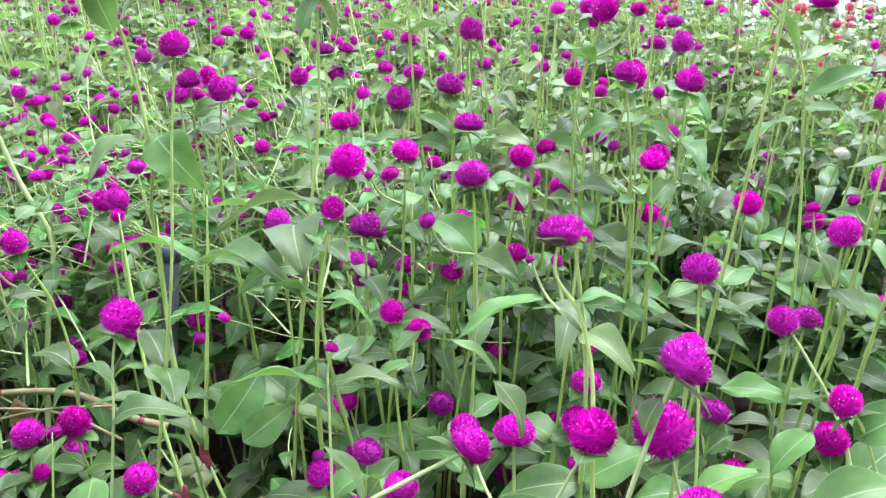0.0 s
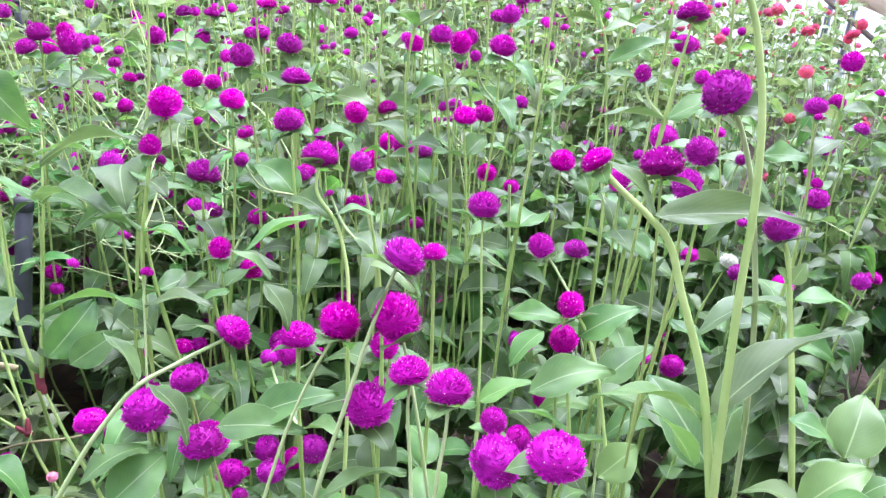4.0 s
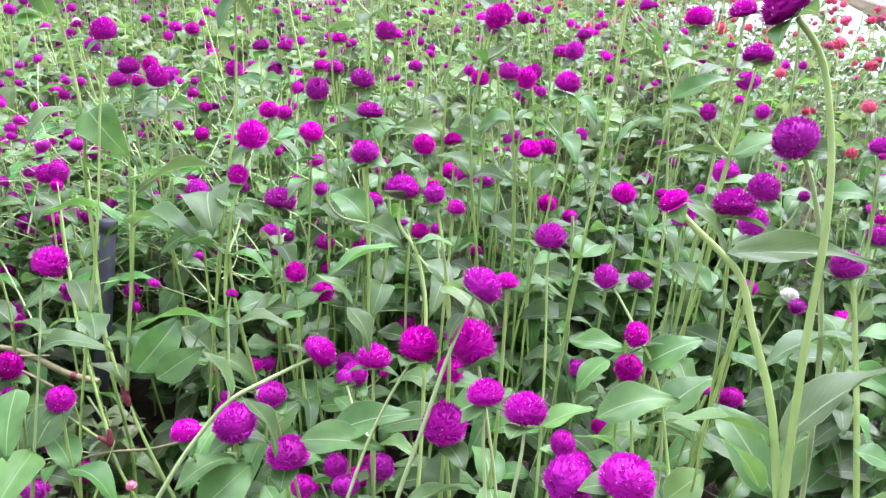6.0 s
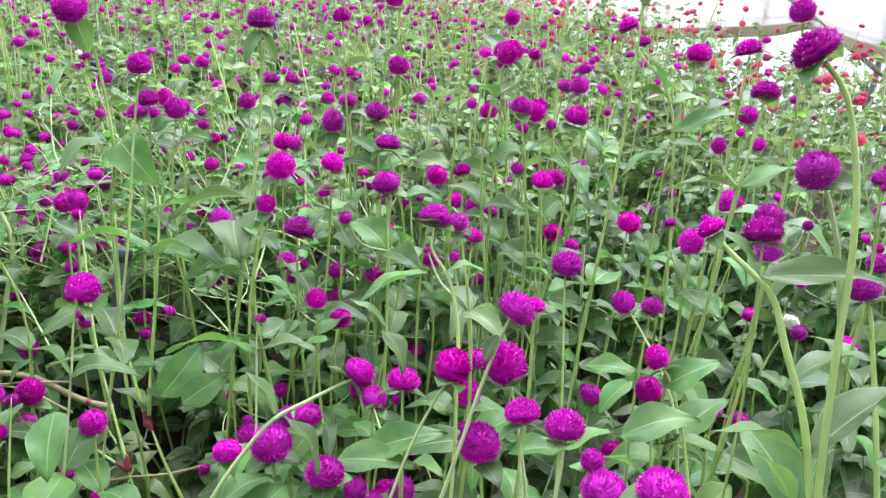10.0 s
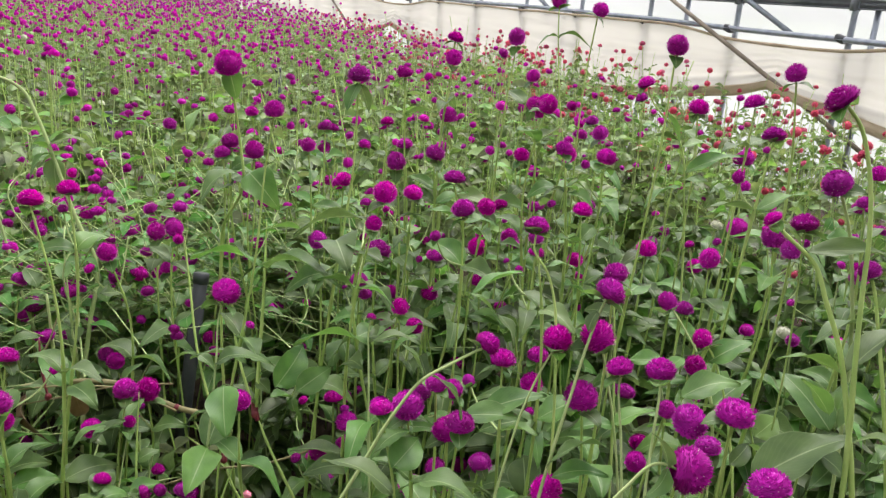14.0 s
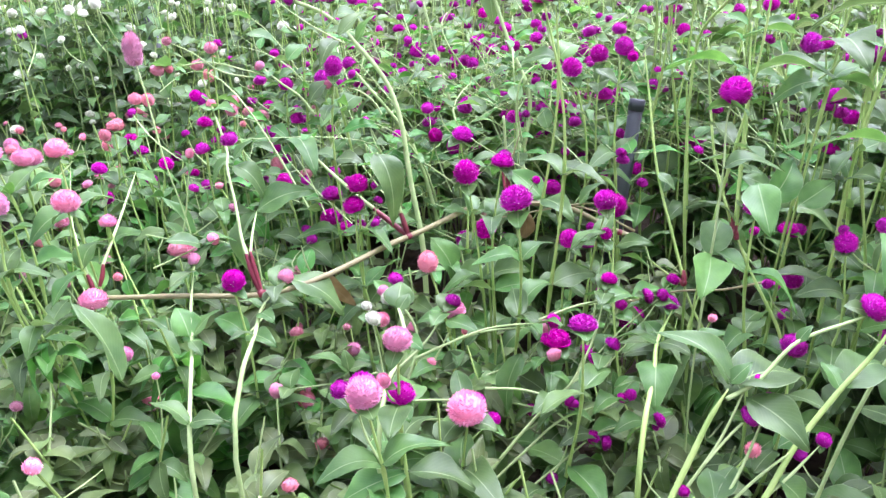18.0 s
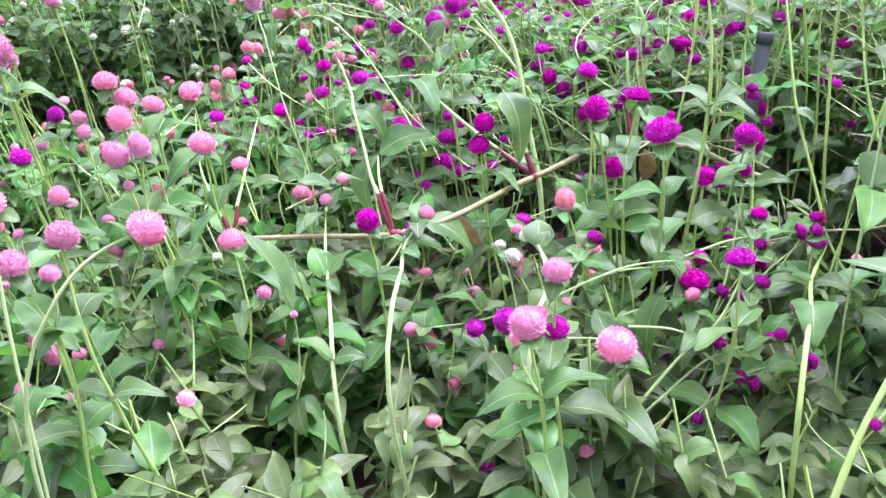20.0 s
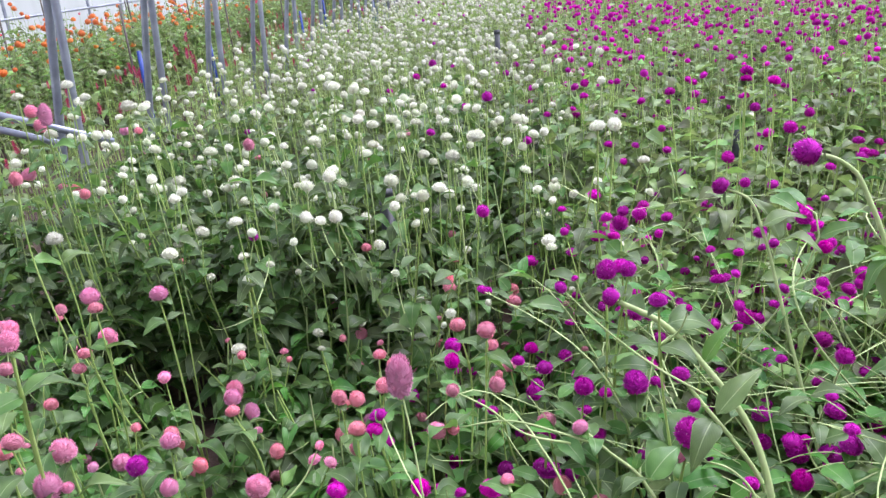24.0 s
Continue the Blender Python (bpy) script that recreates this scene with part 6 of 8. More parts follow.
plant("purple", (0.082, 1.061, 0.138), 0.0235, (0.032, 1.144), pairs=1)
bloom("purple", (1.183, 0.821, 0.134), 0.0235)
plant("purple", (-0.034, 0.662, 0.119), 0.0235, (-0.036, 0.652), pairs=1)
plant("purple", (0.376, 0.613, 0.169), 0.0235, (0.412, 0.614), pairs=1)
plant("purple", (0.541, 0.800, 0.107), 0.0235, (0.580, 0.896), pairs=1)
plant("purple", (0.438, 0.612, 0.119), 0.0235, (0.421, 0.604), pairs=1)
plant("purple", (-0.353, 0.647, 0.331), 0.0235, (-0.327, 0.643))
plant("purple", (-0.360, 0.641, 0.310), 0.0235, (-0.300, 0.684))
plant("purple", (-0.349, 1.312, 0.304), 0.0235, (-0.316, 1.312), pairs=2)
plant("purple", (-0.305, 1.296, 0.307), 0.0235, (-0.358, 1.374), pairs=2)
plant("purple", (-0.368, 0.786, 0.425), 0.0235, (-0.309, 0.828))
bloom("purple", (-0.122, 1.643, 0.555), 0.0235)
bloom("purple", (-0.437, 1.475, 0.270), 0.0235)
bloom("purple", (-0.433, 1.451, 0.214), 0.0235)
bloom("purple", (-0.350, 1.610, 0.260), 0.0235)
bloom("purple", (-0.293, 1.597, 0.281), 0.0235)
plant("purple", (-0.393, 1.359, 0.378), 0.0235, (-0.354, 1.364), pairs=2)
plant("purple", (-0.188, 0.372, 0.304), 0.0235, (-0.206, 0.364), keep=0.12)
plant("purple", (0.006, 0.394, 0.244), 0.0235, (-0.010, 0.502))
plant("purple", (0.335, 0.643, 0.084), 0.0235, (0.342, 0.633), pairs=1)
plant("purple", (0.326, 0.578, 0.109), 0.0235, (0.272, 0.602), pairs=1)
plant("purple", (-0.054, 1.015, 0.152), 0.0235, (-0.004, 1.098), pairs=1)
bloom("purple", (-0.076, 1.442, 0.104), 0.0235)
plant("purple", (-0.107, 1.158, 0.155), 0.0235, (-0.053, 1.235), pairs=1)
bloom("purple", (-0.016, 1.672, 0.208), 0.0235)
bloom("purple", (-0.204, 1.504, 0.136), 0.0235)
bloom("purple", (-0.153, 1.713, 0.180), 0.0235)
plant("purple", (-0.006, 0.724, 0.072), 0.0235, (-0.057, 0.743), pairs=1)
plant("purple", (-0.227, 0.757, 0.199), 0.0235, (-0.184, 0.849), pairs=1)
plant("purple", (0.301, 0.700, 0.384), 0.0235, (0.356, 0.725))
bloom("purple", (0.498, 1.113, 0.261), 0.0235)
bloom("purple", (0.435, 1.156, 0.309), 0.0235)
plant("purple", (0.366, 0.939, 0.360), 0.0235, (0.413, 0.952), pairs=2)
bloom("purple", (0.331, 1.536, 0.201), 0.0235)
bloom("purple", (0.150, 1.282, 0.349), 0.0235)
bloom("purple", (0.220, 1.820, 0.147), 0.0235)
plant("purple", (0.172, 0.712, 0.099), 0.0235, (0.118, 0.736), pairs=1)
plant("purple", (0.173, 0.680, 0.132), 0.0235, (0.201, 0.676), pairs=1)
plant("pink", (-1.381, 1.603, 0.583), 0.0255, (-1.350, 1.640), pairs=2, keep=0.12)
plant("pink", (-1.308, 1.529, 0.586), 0.0250, (-1.320, 1.600), pairs=2, keep=0.12, tall=1.5)
plant("pink", (-1.352, 1.575, 0.560), 0.0240, (-1.330, 1.610), pairs=2, keep=0.12)
plant("pink", (-1.500, 2.130, 0.440), 0.0270, (-1.470, 2.170), pairs=2)
plant("faded", (-1.480, 2.160, 0.432), 0.0220, (-1.450, 2.200), pairs=2)
plant("faded", (-1.560, 1.960, 0.345), 0.0240, (-1.530, 1.990), pairs=2)
plant("pink", (-1.410, 1.590, 0.470), 0.0260, (-1.380, 1.640), pairs=2)
plant("pink", (-0.752, 0.436, 0.390), 0.0235, (-0.811, 0.474), pairs=4, keep=0.12)
plant("pink", (-0.695, 0.335, 0.386), 0.0235, (-0.672, 0.329), pairs=4, keep=0.12)
plant("pink", (-0.674, 0.371, 0.386), 0.0235, (-0.614, 0.420), pairs=4, keep=0.12)
plant("pink", (-0.902, 0.807, 0.404), 0.0235, (-0.937, 0.905))
plant("pink", (-0.946, 1.107, 0.424), 0.0235, (-0.917, 1.210), pairs=2)
plant("pink", (-0.856, 0.839, 0.135), 0.0235, (-0.903, 0.927), pairs=1)
plant("pink", (-0.572, 0.775, 0.212), 0.0235, (-0.571, 0.765))
plant("pink", (-0.831, 0.696, 0.283), 0.0235, (-0.886, 0.768))
plant("pink", (-0.838, 0.583, 0.147), 0.0235, (-0.889, 0.601), pairs=1)
plant("pink", (-0.682, 0.799, 0.051), 0.0235, (-0.640, 0.892), pairs=1)
plant("pink", (-0.594, 0.577, 0.136), 0.0235, (-0.604, 0.568), pairs=1)
plant("pink", (-0.437, 0.604, 0.092), 0.0235, (-0.449, 0.713), pairs=1)
plant("pink", (-0.526, 0.927, 0.132), 0.0235, (-0.504, 1.033), pairs=1)
plant("pink", (-0.727, 1.066, 0.127), 0.0235, (-0.689, 1.071), pairs=1)
plant("pink", (-0.766, 0.919, 0.212), 0.0235, (-0.821, 0.945), pairs=2)
plant("pink", (-0.904, 1.213, 0.188), 0.0235, (-0.964, 1.269), pairs=1, bracts=False)
plant("pink", (-0.714, 0.734, 0.364), 0.0235, (-0.666, 0.748))
plant("pink", (-0.890, 1.130, 0.261), 0.0235, (-0.839, 1.211), pairs=2, bracts=False)
plant("pink", (-0.780, 1.047, 0.085), 0.0235, (-0.800, 1.040), pairs=1, bracts=False)
plant("pink", (-0.883, 1.013, 0.089), 0.0235, (-0.911, 1.116), pairs=1, bracts=False)
plant("pink", (-0.309, 0.738, 0.090), 0.0235, (-0.282, 0.841), pairs=1)
plant("pink", (-0.274, 0.510, 0.247), 0.0235, (-0.302, 0.506))
plant("faded", (-1.059, 1.097, 0.099), 0.0205, (-1.098, 1.193), pairs=1, bracts=False)
plant("faded", (-0.799, 0.915, 0.187), 0.0205, (-0.827, 1.018), pairs=1)
plant("faded", (-0.670, 0.964, 0.126), 0.0205, (-0.614, 0.993), pairs=1)
plant("faded", (-0.465, 0.947, 0.255), 0.0205, (-0.446, 1.054), pairs=1)
plant("faded", (-0.427, 0.939, 0.239), 0.0205, (-0.487, 0.985), pairs=1)
plant("faded", (-0.408, 1.244, 0.104), 0.0205, (-0.349, 1.303), pairs=1, bracts=False)
plant("faded", (-0.535, 1.073, 0.304), 0.0205, (-0.504, 1.174), pairs=1)
plant("faded", (-0.525, 1.177, 0.270), 0.0205, (-0.481, 1.187), pairs=1)
plant("faded", (-0.651, 0.993, 0.353), 0.0205, (-0.637, 0.985), pairs=1)
plant("faded", (-0.657, 1.084, 0.327), 0.0205, (-0.713, 1.113), pairs=1)
plant("faded", (-0.682, 0.965, 0.293), 0.0205, (-0.672, 1.074), pairs=1)
plant("faded", (-0.756, 1.163, 0.238), 0.0205, (-0.812, 1.191), pairs=1, bracts=False)
plant("faded", (-0.783, 1.271, 0.160), 0.0205, (-0.723, 1.325), pairs=1, bracts=False)
plant("faded", (-0.986, 1.138, 0.184), 0.0205, (-1.000, 1.129), pairs=1, bracts=False)
plant("faded", (-0.941, 1.051, 0.258), 0.0205, (-0.953, 1.043), pairs=1)
plant("faded", (-0.959, 1.122, 0.152), 0.0205, (-0.995, 1.125), pairs=1, bracts=False)
plant("faded", (-0.837, 1.005, 0.160), 0.0205, (-0.883, 1.016), pairs=1)
plant("faded", (-1.117, 1.700, 0.232), 0.0153, (-1.063, 1.777), pairs=1, bracts=False)
plant("faded", (-0.897, 1.729, 0.294), 0.0204, (-0.896, 1.839), pairs=1, bracts=False)
plant("faded", (-0.579, 1.103, 0.369), 0.0205, (-0.633, 1.127), pairs=1)
plant("faded", (-0.650, 1.716, 0.267), 0.0179, (-0.697, 1.803), pairs=1, bracts=False)
plant("faded", (-0.527, 1.488, 0.243), 0.0205, (-0.467, 1.534), pairs=1, bracts=False)
plant("faded", (-0.296, 0.502, 0.306), 0.0205, (-0.242, 0.524), pairs=1, keep=0.12)
plant("faded", (-0.217, 0.795, 0.122), 0.0205, (-0.182, 0.894), pairs=1)
plant("faded", (-0.234, 0.920, 0.035), 0.0205, (-0.285, 0.938), pairs=1)
plant("faded", (-0.659, 0.735, 0.067), 0.0205, (-0.679, 0.728), pairs=1)
plant("faded", (-0.612, 0.811, 0.034), 0.0205, (-0.573, 0.907), pairs=1)
plant("faded", (-0.434, 0.749, 0.184), 0.0205, (-0.457, 0.855), pairs=1)
plant("purple", (-0.365, 0.393, 0.258), 0.0225, (-0.378, 0.384), keep=0.12)
plant("purple", (-0.336, 0.336, 0.286), 0.0225, (-0.287, 0.351), pairs=4, keep=0.12)
plant("purple", (-0.477, 0.532, 0.292), 0.0225, (-0.509, 0.633), keep=0.12)
plant("purple", (-0.600, 1.197, 0.292), 0.0225, (-0.596, 1.307), pairs=2)
plant("purple", (-0.668, 0.990, 0.297), 0.0225, (-0.642, 0.986), pairs=2)
plant("purple", (-0.446, 0.823, 0.276), 0.0225, (-0.497, 0.843))
plant("purple", (-0.479, 1.061, 0.243), 0.0225, (-0.538, 1.120), pairs=2)
plant("purple", (-0.494, 1.169, 0.234), 0.0225, (-0.496, 1.279), pairs=2)
bloom("purple", (-0.485, 1.423, 0.152), 0.0225)
bloom("purple", (-0.434, 1.422, 0.152), 0.0225)
plant("purple", (-0.377, 1.263, 0.153), 0.0225, (-0.429, 1.284), pairs=1)
bloom("purple", (-0.323, 1.413, 0.133), 0.0225)
plant("purple", (-0.344, 1.182, 0.262), 0.0225, (-0.285, 1.223), pairs=2)
bloom("purple", (-0.445, 1.623, 0.165), 0.0225)
bloom("purple", (-0.494, 1.653, 0.226), 0.0225)
plant("purple", (-0.412, 0.992, 0.477), 0.0225, (-0.459, 1.079))
plant("purple", (-0.383, 1.144, 0.418), 0.0225, (-0.376, 1.253), pairs=2)
plant("purple", (-0.371, 1.262, 0.431), 0.0225, (-0.371, 1.252), pairs=2)
bloom("purple", (-0.431, 1.678, 0.280), 0.0225)
plant("purple", (-0.244, 1.115, 0.359), 0.0225, (-0.253, 1.106), pairs=2)
bloom("purple", (-0.231, 1.853, 0.136), 0.0225)
plant("purple", (-0.242, 0.903, 0.291), 0.0225, (-0.278, 1.001), pairs=2)
plant("purple", (-0.236, 1.054, 0.230), 0.0225, (-0.296, 1.097), pairs=2)
plant("purple", (-0.183, 0.994, 0.307), 0.0225, (-0.237, 1.071), pairs=2)
plant("purple", (-0.143, 0.846, 0.325), 0.0225, (-0.085, 0.911))
plant("purple", (-0.106, 1.027, 0.377), 0.0225, (-0.085, 1.133), pairs=2)
bloom("purple", (0.028, 1.315, 0.264), 0.0225)
bloom("purple", (0.247, 1.897, 0.232), 0.0225)
plant("purple", (0.066, 1.046, 0.214), 0.0225, (0.102, 1.048), pairs=2)
plant("purple", (0.036, 0.871, 0.225), 0.0225, (0.063, 0.867), pairs=2)
plant("purple", (0.045, 1.118, 0.130), 0.0225, (-0.002, 1.206), pairs=1)
plant("purple", (-0.117, 0.892, 0.093), 0.0225, (-0.176, 0.955), pairs=1)
plant("purple", (-0.678, 1.273, 0.172), 0.0225, (-0.651, 1.269), pairs=1)
plant("purple", (-0.548, 1.239, 0.134), 0.0225, (-0.574, 1.235), pairs=1)
bloom("purple", (-0.600, 1.847, 0.125), 0.0219)
plant("purple", (-0.737, 1.038, 0.194), 0.0225, (-0.734, 1.028), pairs=1)
plant("purple", (-0.694, 1.143, 0.178), 0.0225, (-0.716, 1.137), pairs=1)
plant("purple", (-0.659, 1.248, 0.119), 0.0225, (-0.608, 1.266), pairs=1)
plant("purple", (-0.615, 1.219, 0.092), 0.0225, (-0.588, 1.215), pairs=1)
plant("purple", (-0.374, 1.212, 0.325), 0.0225, (-0.348, 1.316), pairs=2)
plant("purple", (-0.827, 0.641, 0.352), 0.0225, (-0.827, 0.631))
plant("purple", (-0.907, 0.914, 0.311), 0.0225, (-0.856, 0.995), pairs=2)
plant("purple", (-0.178, 0.547, 0.526), 0.0225, (-0.231, 0.624), pairs=4, keep=0.12)
plant("purple", (0.178, 1.130, 0.392), 0.0225, (0.130, 1.216), pairs=2)
plant("purple", (0.157, 1.028, 0.380), 0.0225, (0.175, 1.135), pairs=2)
plant("purple", (-0.140, 1.260, 0.427), 0.0225, (-0.085, 1.287), pairs=2)
bloom("purple", (0.313, 1.224, 0.354), 0.0225)
bloom("purple", (0.287, 1.162, 0.222), 0.0225)
bloom("purple", (-0.436, 2.074, 0.089), 0.0156)
bloom("purple", (-0.454, 2.095, 0.134), 0.0187)
plant("faded", (-1.247, 1.343, 0.304), 0.0200, (-1.252, 1.453), pairs=1, bracts=False)
plant("faded", (-1.340, 1.823, 0.238), 0.0200, (-1.311, 1.820), pairs=1, bracts=False)
plant("faded", (-1.179, 1.643, 0.263), 0.0200, (-1.151, 1.746), pairs=1, bracts=False)
plant("faded", (-0.886, 1.695, 0.296), 0.0200, (-0.938, 1.715), pairs=1, bracts=False)
plant("faded", (-0.629, 1.555, 0.279), 0.0200, (-0.571, 1.590), pairs=1, bracts=False)
plant("faded", (-0.891, 1.660, 0.148), 0.0200, (-0.904, 1.652), pairs=1, bracts=False)
plant("faded", (-0.770, 1.378, 0.225), 0.0200, (-0.710, 1.421), pairs=1, bracts=False)
plant("faded", (-0.816, 1.476, 0.134), 0.0200, (-0.870, 1.499), pairs=1, bracts=False)
plant("faded", (-0.777, 1.359, 0.176), 0.0200, (-0.717, 1.402), pairs=1, bracts=False)
plant("faded", (-0.701, 1.197, 0.282), 0.0200, (-0.670, 1.195), pairs=1)
plant("faded", (-0.713, 1.370, 0.183), 0.0200, (-0.702, 1.361), pairs=1, bracts=False)
plant("faded", (-0.693, 1.367, 0.168), 0.0200, (-0.647, 1.379), pairs=1, bracts=False)
plant("faded", (-0.664, 1.249, 0.148), 0.0200, (-0.705, 1.255), pairs=1, bracts=False)
plant("faded", (-0.738, 1.105, 0.272), 0.0200, (-0.775, 1.202), pairs=1)
plant("faded", (-0.699, 1.049, 0.303), 0.0200, (-0.758, 1.089), pairs=1)
plant("faded", (-0.805, 1.343, 0.144), 0.0200, (-0.797, 1.453), pairs=1, bracts=False)
plant("faded", (-0.757, 1.153, 0.186), 0.0200, (-0.747, 1.144), pairs=1, bracts=False)
plant("faded", (-0.674, 0.944, 0.331), 0.0200, (-0.645, 1.047), pairs=1)
plant("faded", (-0.536, 0.995, 0.415), 0.0200, (-0.589, 1.017), pairs=1)
plant("faded", (-0.549, 1.217, 0.281), 0.0200, (-0.608, 1.254), pairs=1)
plant("faded", (-0.548, 1.508, 0.124), 0.0200, (-0.576, 1.506), pairs=1, bracts=False)
plant("faded", (-0.662, 1.499, 0.139), 0.0200, (-0.658, 1.489), pairs=1, bracts=False)
plant("faded", (-0.613, 1.321, 0.324), 0.0200, (-0.567, 1.410), pairs=1, bracts=False)
plant("faded", (-0.703, 1.851, 0.082), 0.0200, (-0.746, 1.858), pairs=1, bracts=False)
plant("faded", (-0.579, 1.693, 0.178), 0.0200, (-0.631, 1.774), pairs=1, bracts=False)
plant("faded", (-1.148, 1.128, 0.259), 0.0200, (-1.193, 1.138), pairs=1, bracts=False)
plant("faded", (-1.366, 1.383, 0.086), 0.0200, (-1.387, 1.377), pairs=1, bracts=False)
plant("faded", (-1.249, 1.264, 0.093), 0.0200, (-1.301, 1.283), pairs=1, bracts=False)
plant("faded", (-1.203, 1.260, 0.103), 0.0200, (-1.210, 1.250), pairs=1, bracts=False)
plant("faded", (-1.050, 1.158, 0.107), 0.0200, (-1.110, 1.201), pairs=1, bracts=False)
plant("faded", (-1.041, 1.259, 0.042), 0.0200, (-1.099, 1.323), pairs=1, bracts=False)
plant("faded", (-0.916, 1.057, 0.208), 0.0200, (-0.929, 1.165), pairs=1)
plant("faded", (-1.137, 1.165, 0.096), 0.0200, (-1.129, 1.275), pairs=1, bracts=False)
plant("faded", (-0.872, 1.085, 0.268), 0.0200, (-0.892, 1.079), pairs=1)
plant("faded", (-0.819, 1.073, 0.216), 0.0200, (-0.839, 1.066), pairs=1)
plant("faded", (-0.879, 1.197, 0.088), 0.0200, (-0.859, 1.304), pairs=1, bracts=False)
plant("faded", (-0.909, 1.280, 0.051), 0.0200, (-0.850, 1.320), pairs=1, bracts=False)
plant("faded", (-1.180, 1.406, 0.079), 0.0200, (-1.209, 1.403), pairs=1, bracts=False)
plant("faded", (-1.098, 1.157, 0.320), 0.0200, (-1.157, 1.196), pairs=1, bracts=False)
plant("faded", (-1.107, 1.149, 0.301), 0.0200, (-1.075, 1.148), pairs=1, bracts=False)
plant("faded", (-1.404, 1.560, 0.066), 0.0200, (-1.464, 1.615), pairs=1, bracts=False)
plant("faded", (-1.038, 1.114, 0.405), 0.0200, (-1.097, 1.173), pairs=1, bracts=False)
plant("faded", (-1.053, 1.844, 0.045), 0.0200, (-1.056, 1.954), pairs=1, bracts=False)
plant("faded", (-0.478, 0.967, 0.321), 0.0200, (-0.444, 1.067), pairs=1)
plant("faded", (-0.506, 1.237, 0.119), 0.0200, (-0.520, 1.228), pairs=1, bracts=False)
plant("faded", (-0.576, 1.221, 0.102), 0.0200, (-0.543, 1.221), pairs=1, bracts=False)
plant("faded", (-0.935, 1.468, 0.525), 0.0200, (-0.961, 1.464), pairs=1, bracts=False)
plant("faded", (-0.841, 1.942, 0.376), 0.0200, (-0.882, 2.036), pairs=1, bracts=False)
bloom("faded", (-1.176, 2.155, 0.343), 0.0200)
plant("faded", (-1.082, 1.889, 0.322), 0.0200, (-1.137, 1.916), pairs=1, bracts=False)
bloom("faded", (-1.245, 2.114, 0.260), 0.0200)
plant("faded", (-1.403, 1.672, 0.422), 0.0200, (-1.448, 1.761), pairs=1, bracts=False)
plant("faded", (-1.273, 1.530, 0.443), 0.0200, (-1.242, 1.631), pairs=1, bracts=False)
plant("faded", (-1.180, 1.232, 0.550), 0.0200, (-1.137, 1.240), pairs=1, bracts=False)
plant("faded", (-1.108, 1.020, 0.373), 0.0200, (-1.061, 1.033), pairs=1)
plant("faded", (-0.947, 0.805, 0.415), 0.0200, (-0.890, 0.873), pairs=1)
plant("faded", (-1.007, 0.863, 0.367), 0.0200, (-0.988, 0.970), pairs=1)
bloom("purple", (-0.553, 1.566, 0.557), 0.0205)
bloom("purple", (-0.491, 1.765, 0.227), 0.0205)
bloom("purple", (-0.496, 1.477, 0.299), 0.0205)
bloom("purple", (-0.497, 1.598, 0.244), 0.0205)
bloom("purple", (-0.452, 1.598, 0.228), 0.0205)
bloom("purple", (-0.474, 1.584, 0.197), 0.0205)
plant("purple", (-0.460, 1.270, 0.313), 0.0205, (-0.436, 1.265), pairs=2)
bloom("purple", (-0.429, 1.772, 0.223), 0.0205)
bloom("purple", (-0.404, 1.780, 0.235), 0.0205)
bloom("purple", (-0.386, 1.761, 0.177), 0.0205)
bloom("purple", (-0.315, 1.506, 0.308), 0.0205)
plant("purple", (-0.287, 1.286, 0.292), 0.0205, (-0.232, 1.361), pairs=2)
bloom("purple", (-0.350, 1.605, 0.209), 0.0205)
bloom("purple", (-0.360, 1.574, 0.129), 0.0205)
plant("purple", (-0.589, 1.097, 0.324), 0.0205, (-0.637, 1.183), pairs=2)
bloom("purple", (-0.599, 1.391, 0.142), 0.0205)
bloom("purple", (-0.572, 1.391, 0.133), 0.0205)
plant("purple", (-0.497, 1.245, 0.259), 0.0205, (-0.535, 1.341), pairs=2)
bloom("purple", (-0.525, 1.539, 0.096), 0.0205)
plant("purple", (-0.450, 1.246, 0.245), 0.0205, (-0.509, 1.286), pairs=2)
bloom("purple", (-0.566, 1.534, 0.096), 0.0205)
bloom("purple", (-0.708, 1.529, 0.136), 0.0205)
plant("purple", (-0.677, 1.239, 0.105), 0.0205, (-0.705, 1.235), pairs=1)
plant("purple", (-0.635, 1.192, 0.166), 0.0205, (-0.691, 1.220), pairs=1)
plant("purple", (-0.615, 1.172, 0.105), 0.0205, (-0.660, 1.261), pairs=1)
plant("purple", (-0.586, 1.263, 0.137), 0.0205, (-0.629, 1.271), pairs=1)
plant("purple", (-0.531, 1.057, 0.195), 0.0205, (-0.581, 1.075), pairs=1)
plant("purple", (-0.429, 0.945, 0.319), 0.0205, (-0.461, 1.045))
plant("purple", (-0.439, 0.960, 0.365), 0.0205, (-0.459, 1.067))
plant("purple", (-0.386, 1.235, 0.192), 0.0205, (-0.444, 1.268), pairs=1)
plant("purple", (-0.437, 1.150, 0.211), 0.0205, (-0.483, 1.161), pairs=2)
plant("purple", (-0.345, 1.254, 0.227), 0.0205, (-0.391, 1.265), pairs=2)
plant("purple", (-0.297, 1.212, 0.098), 0.0205, (-0.341, 1.302), pairs=1)
bloom("purple", (-0.131, 1.817, 0.233), 0.0205)
bloom("purple", (-0.058, 2.384, 0.109), 0.0205)
bloom("purple", (-0.101, 1.816, 0.220), 0.0205)
bloom("purple", (-0.122, 1.506, 0.238), 0.0205)
bloom("purple", (0.043, 2.037, 0.182), 0.0205)
bloom("purple", (-0.039, 1.553, 0.335), 0.0205)
plant("purple", (-0.111, 1.259, 0.385), 0.0205, (-0.055, 1.287), pairs=2)
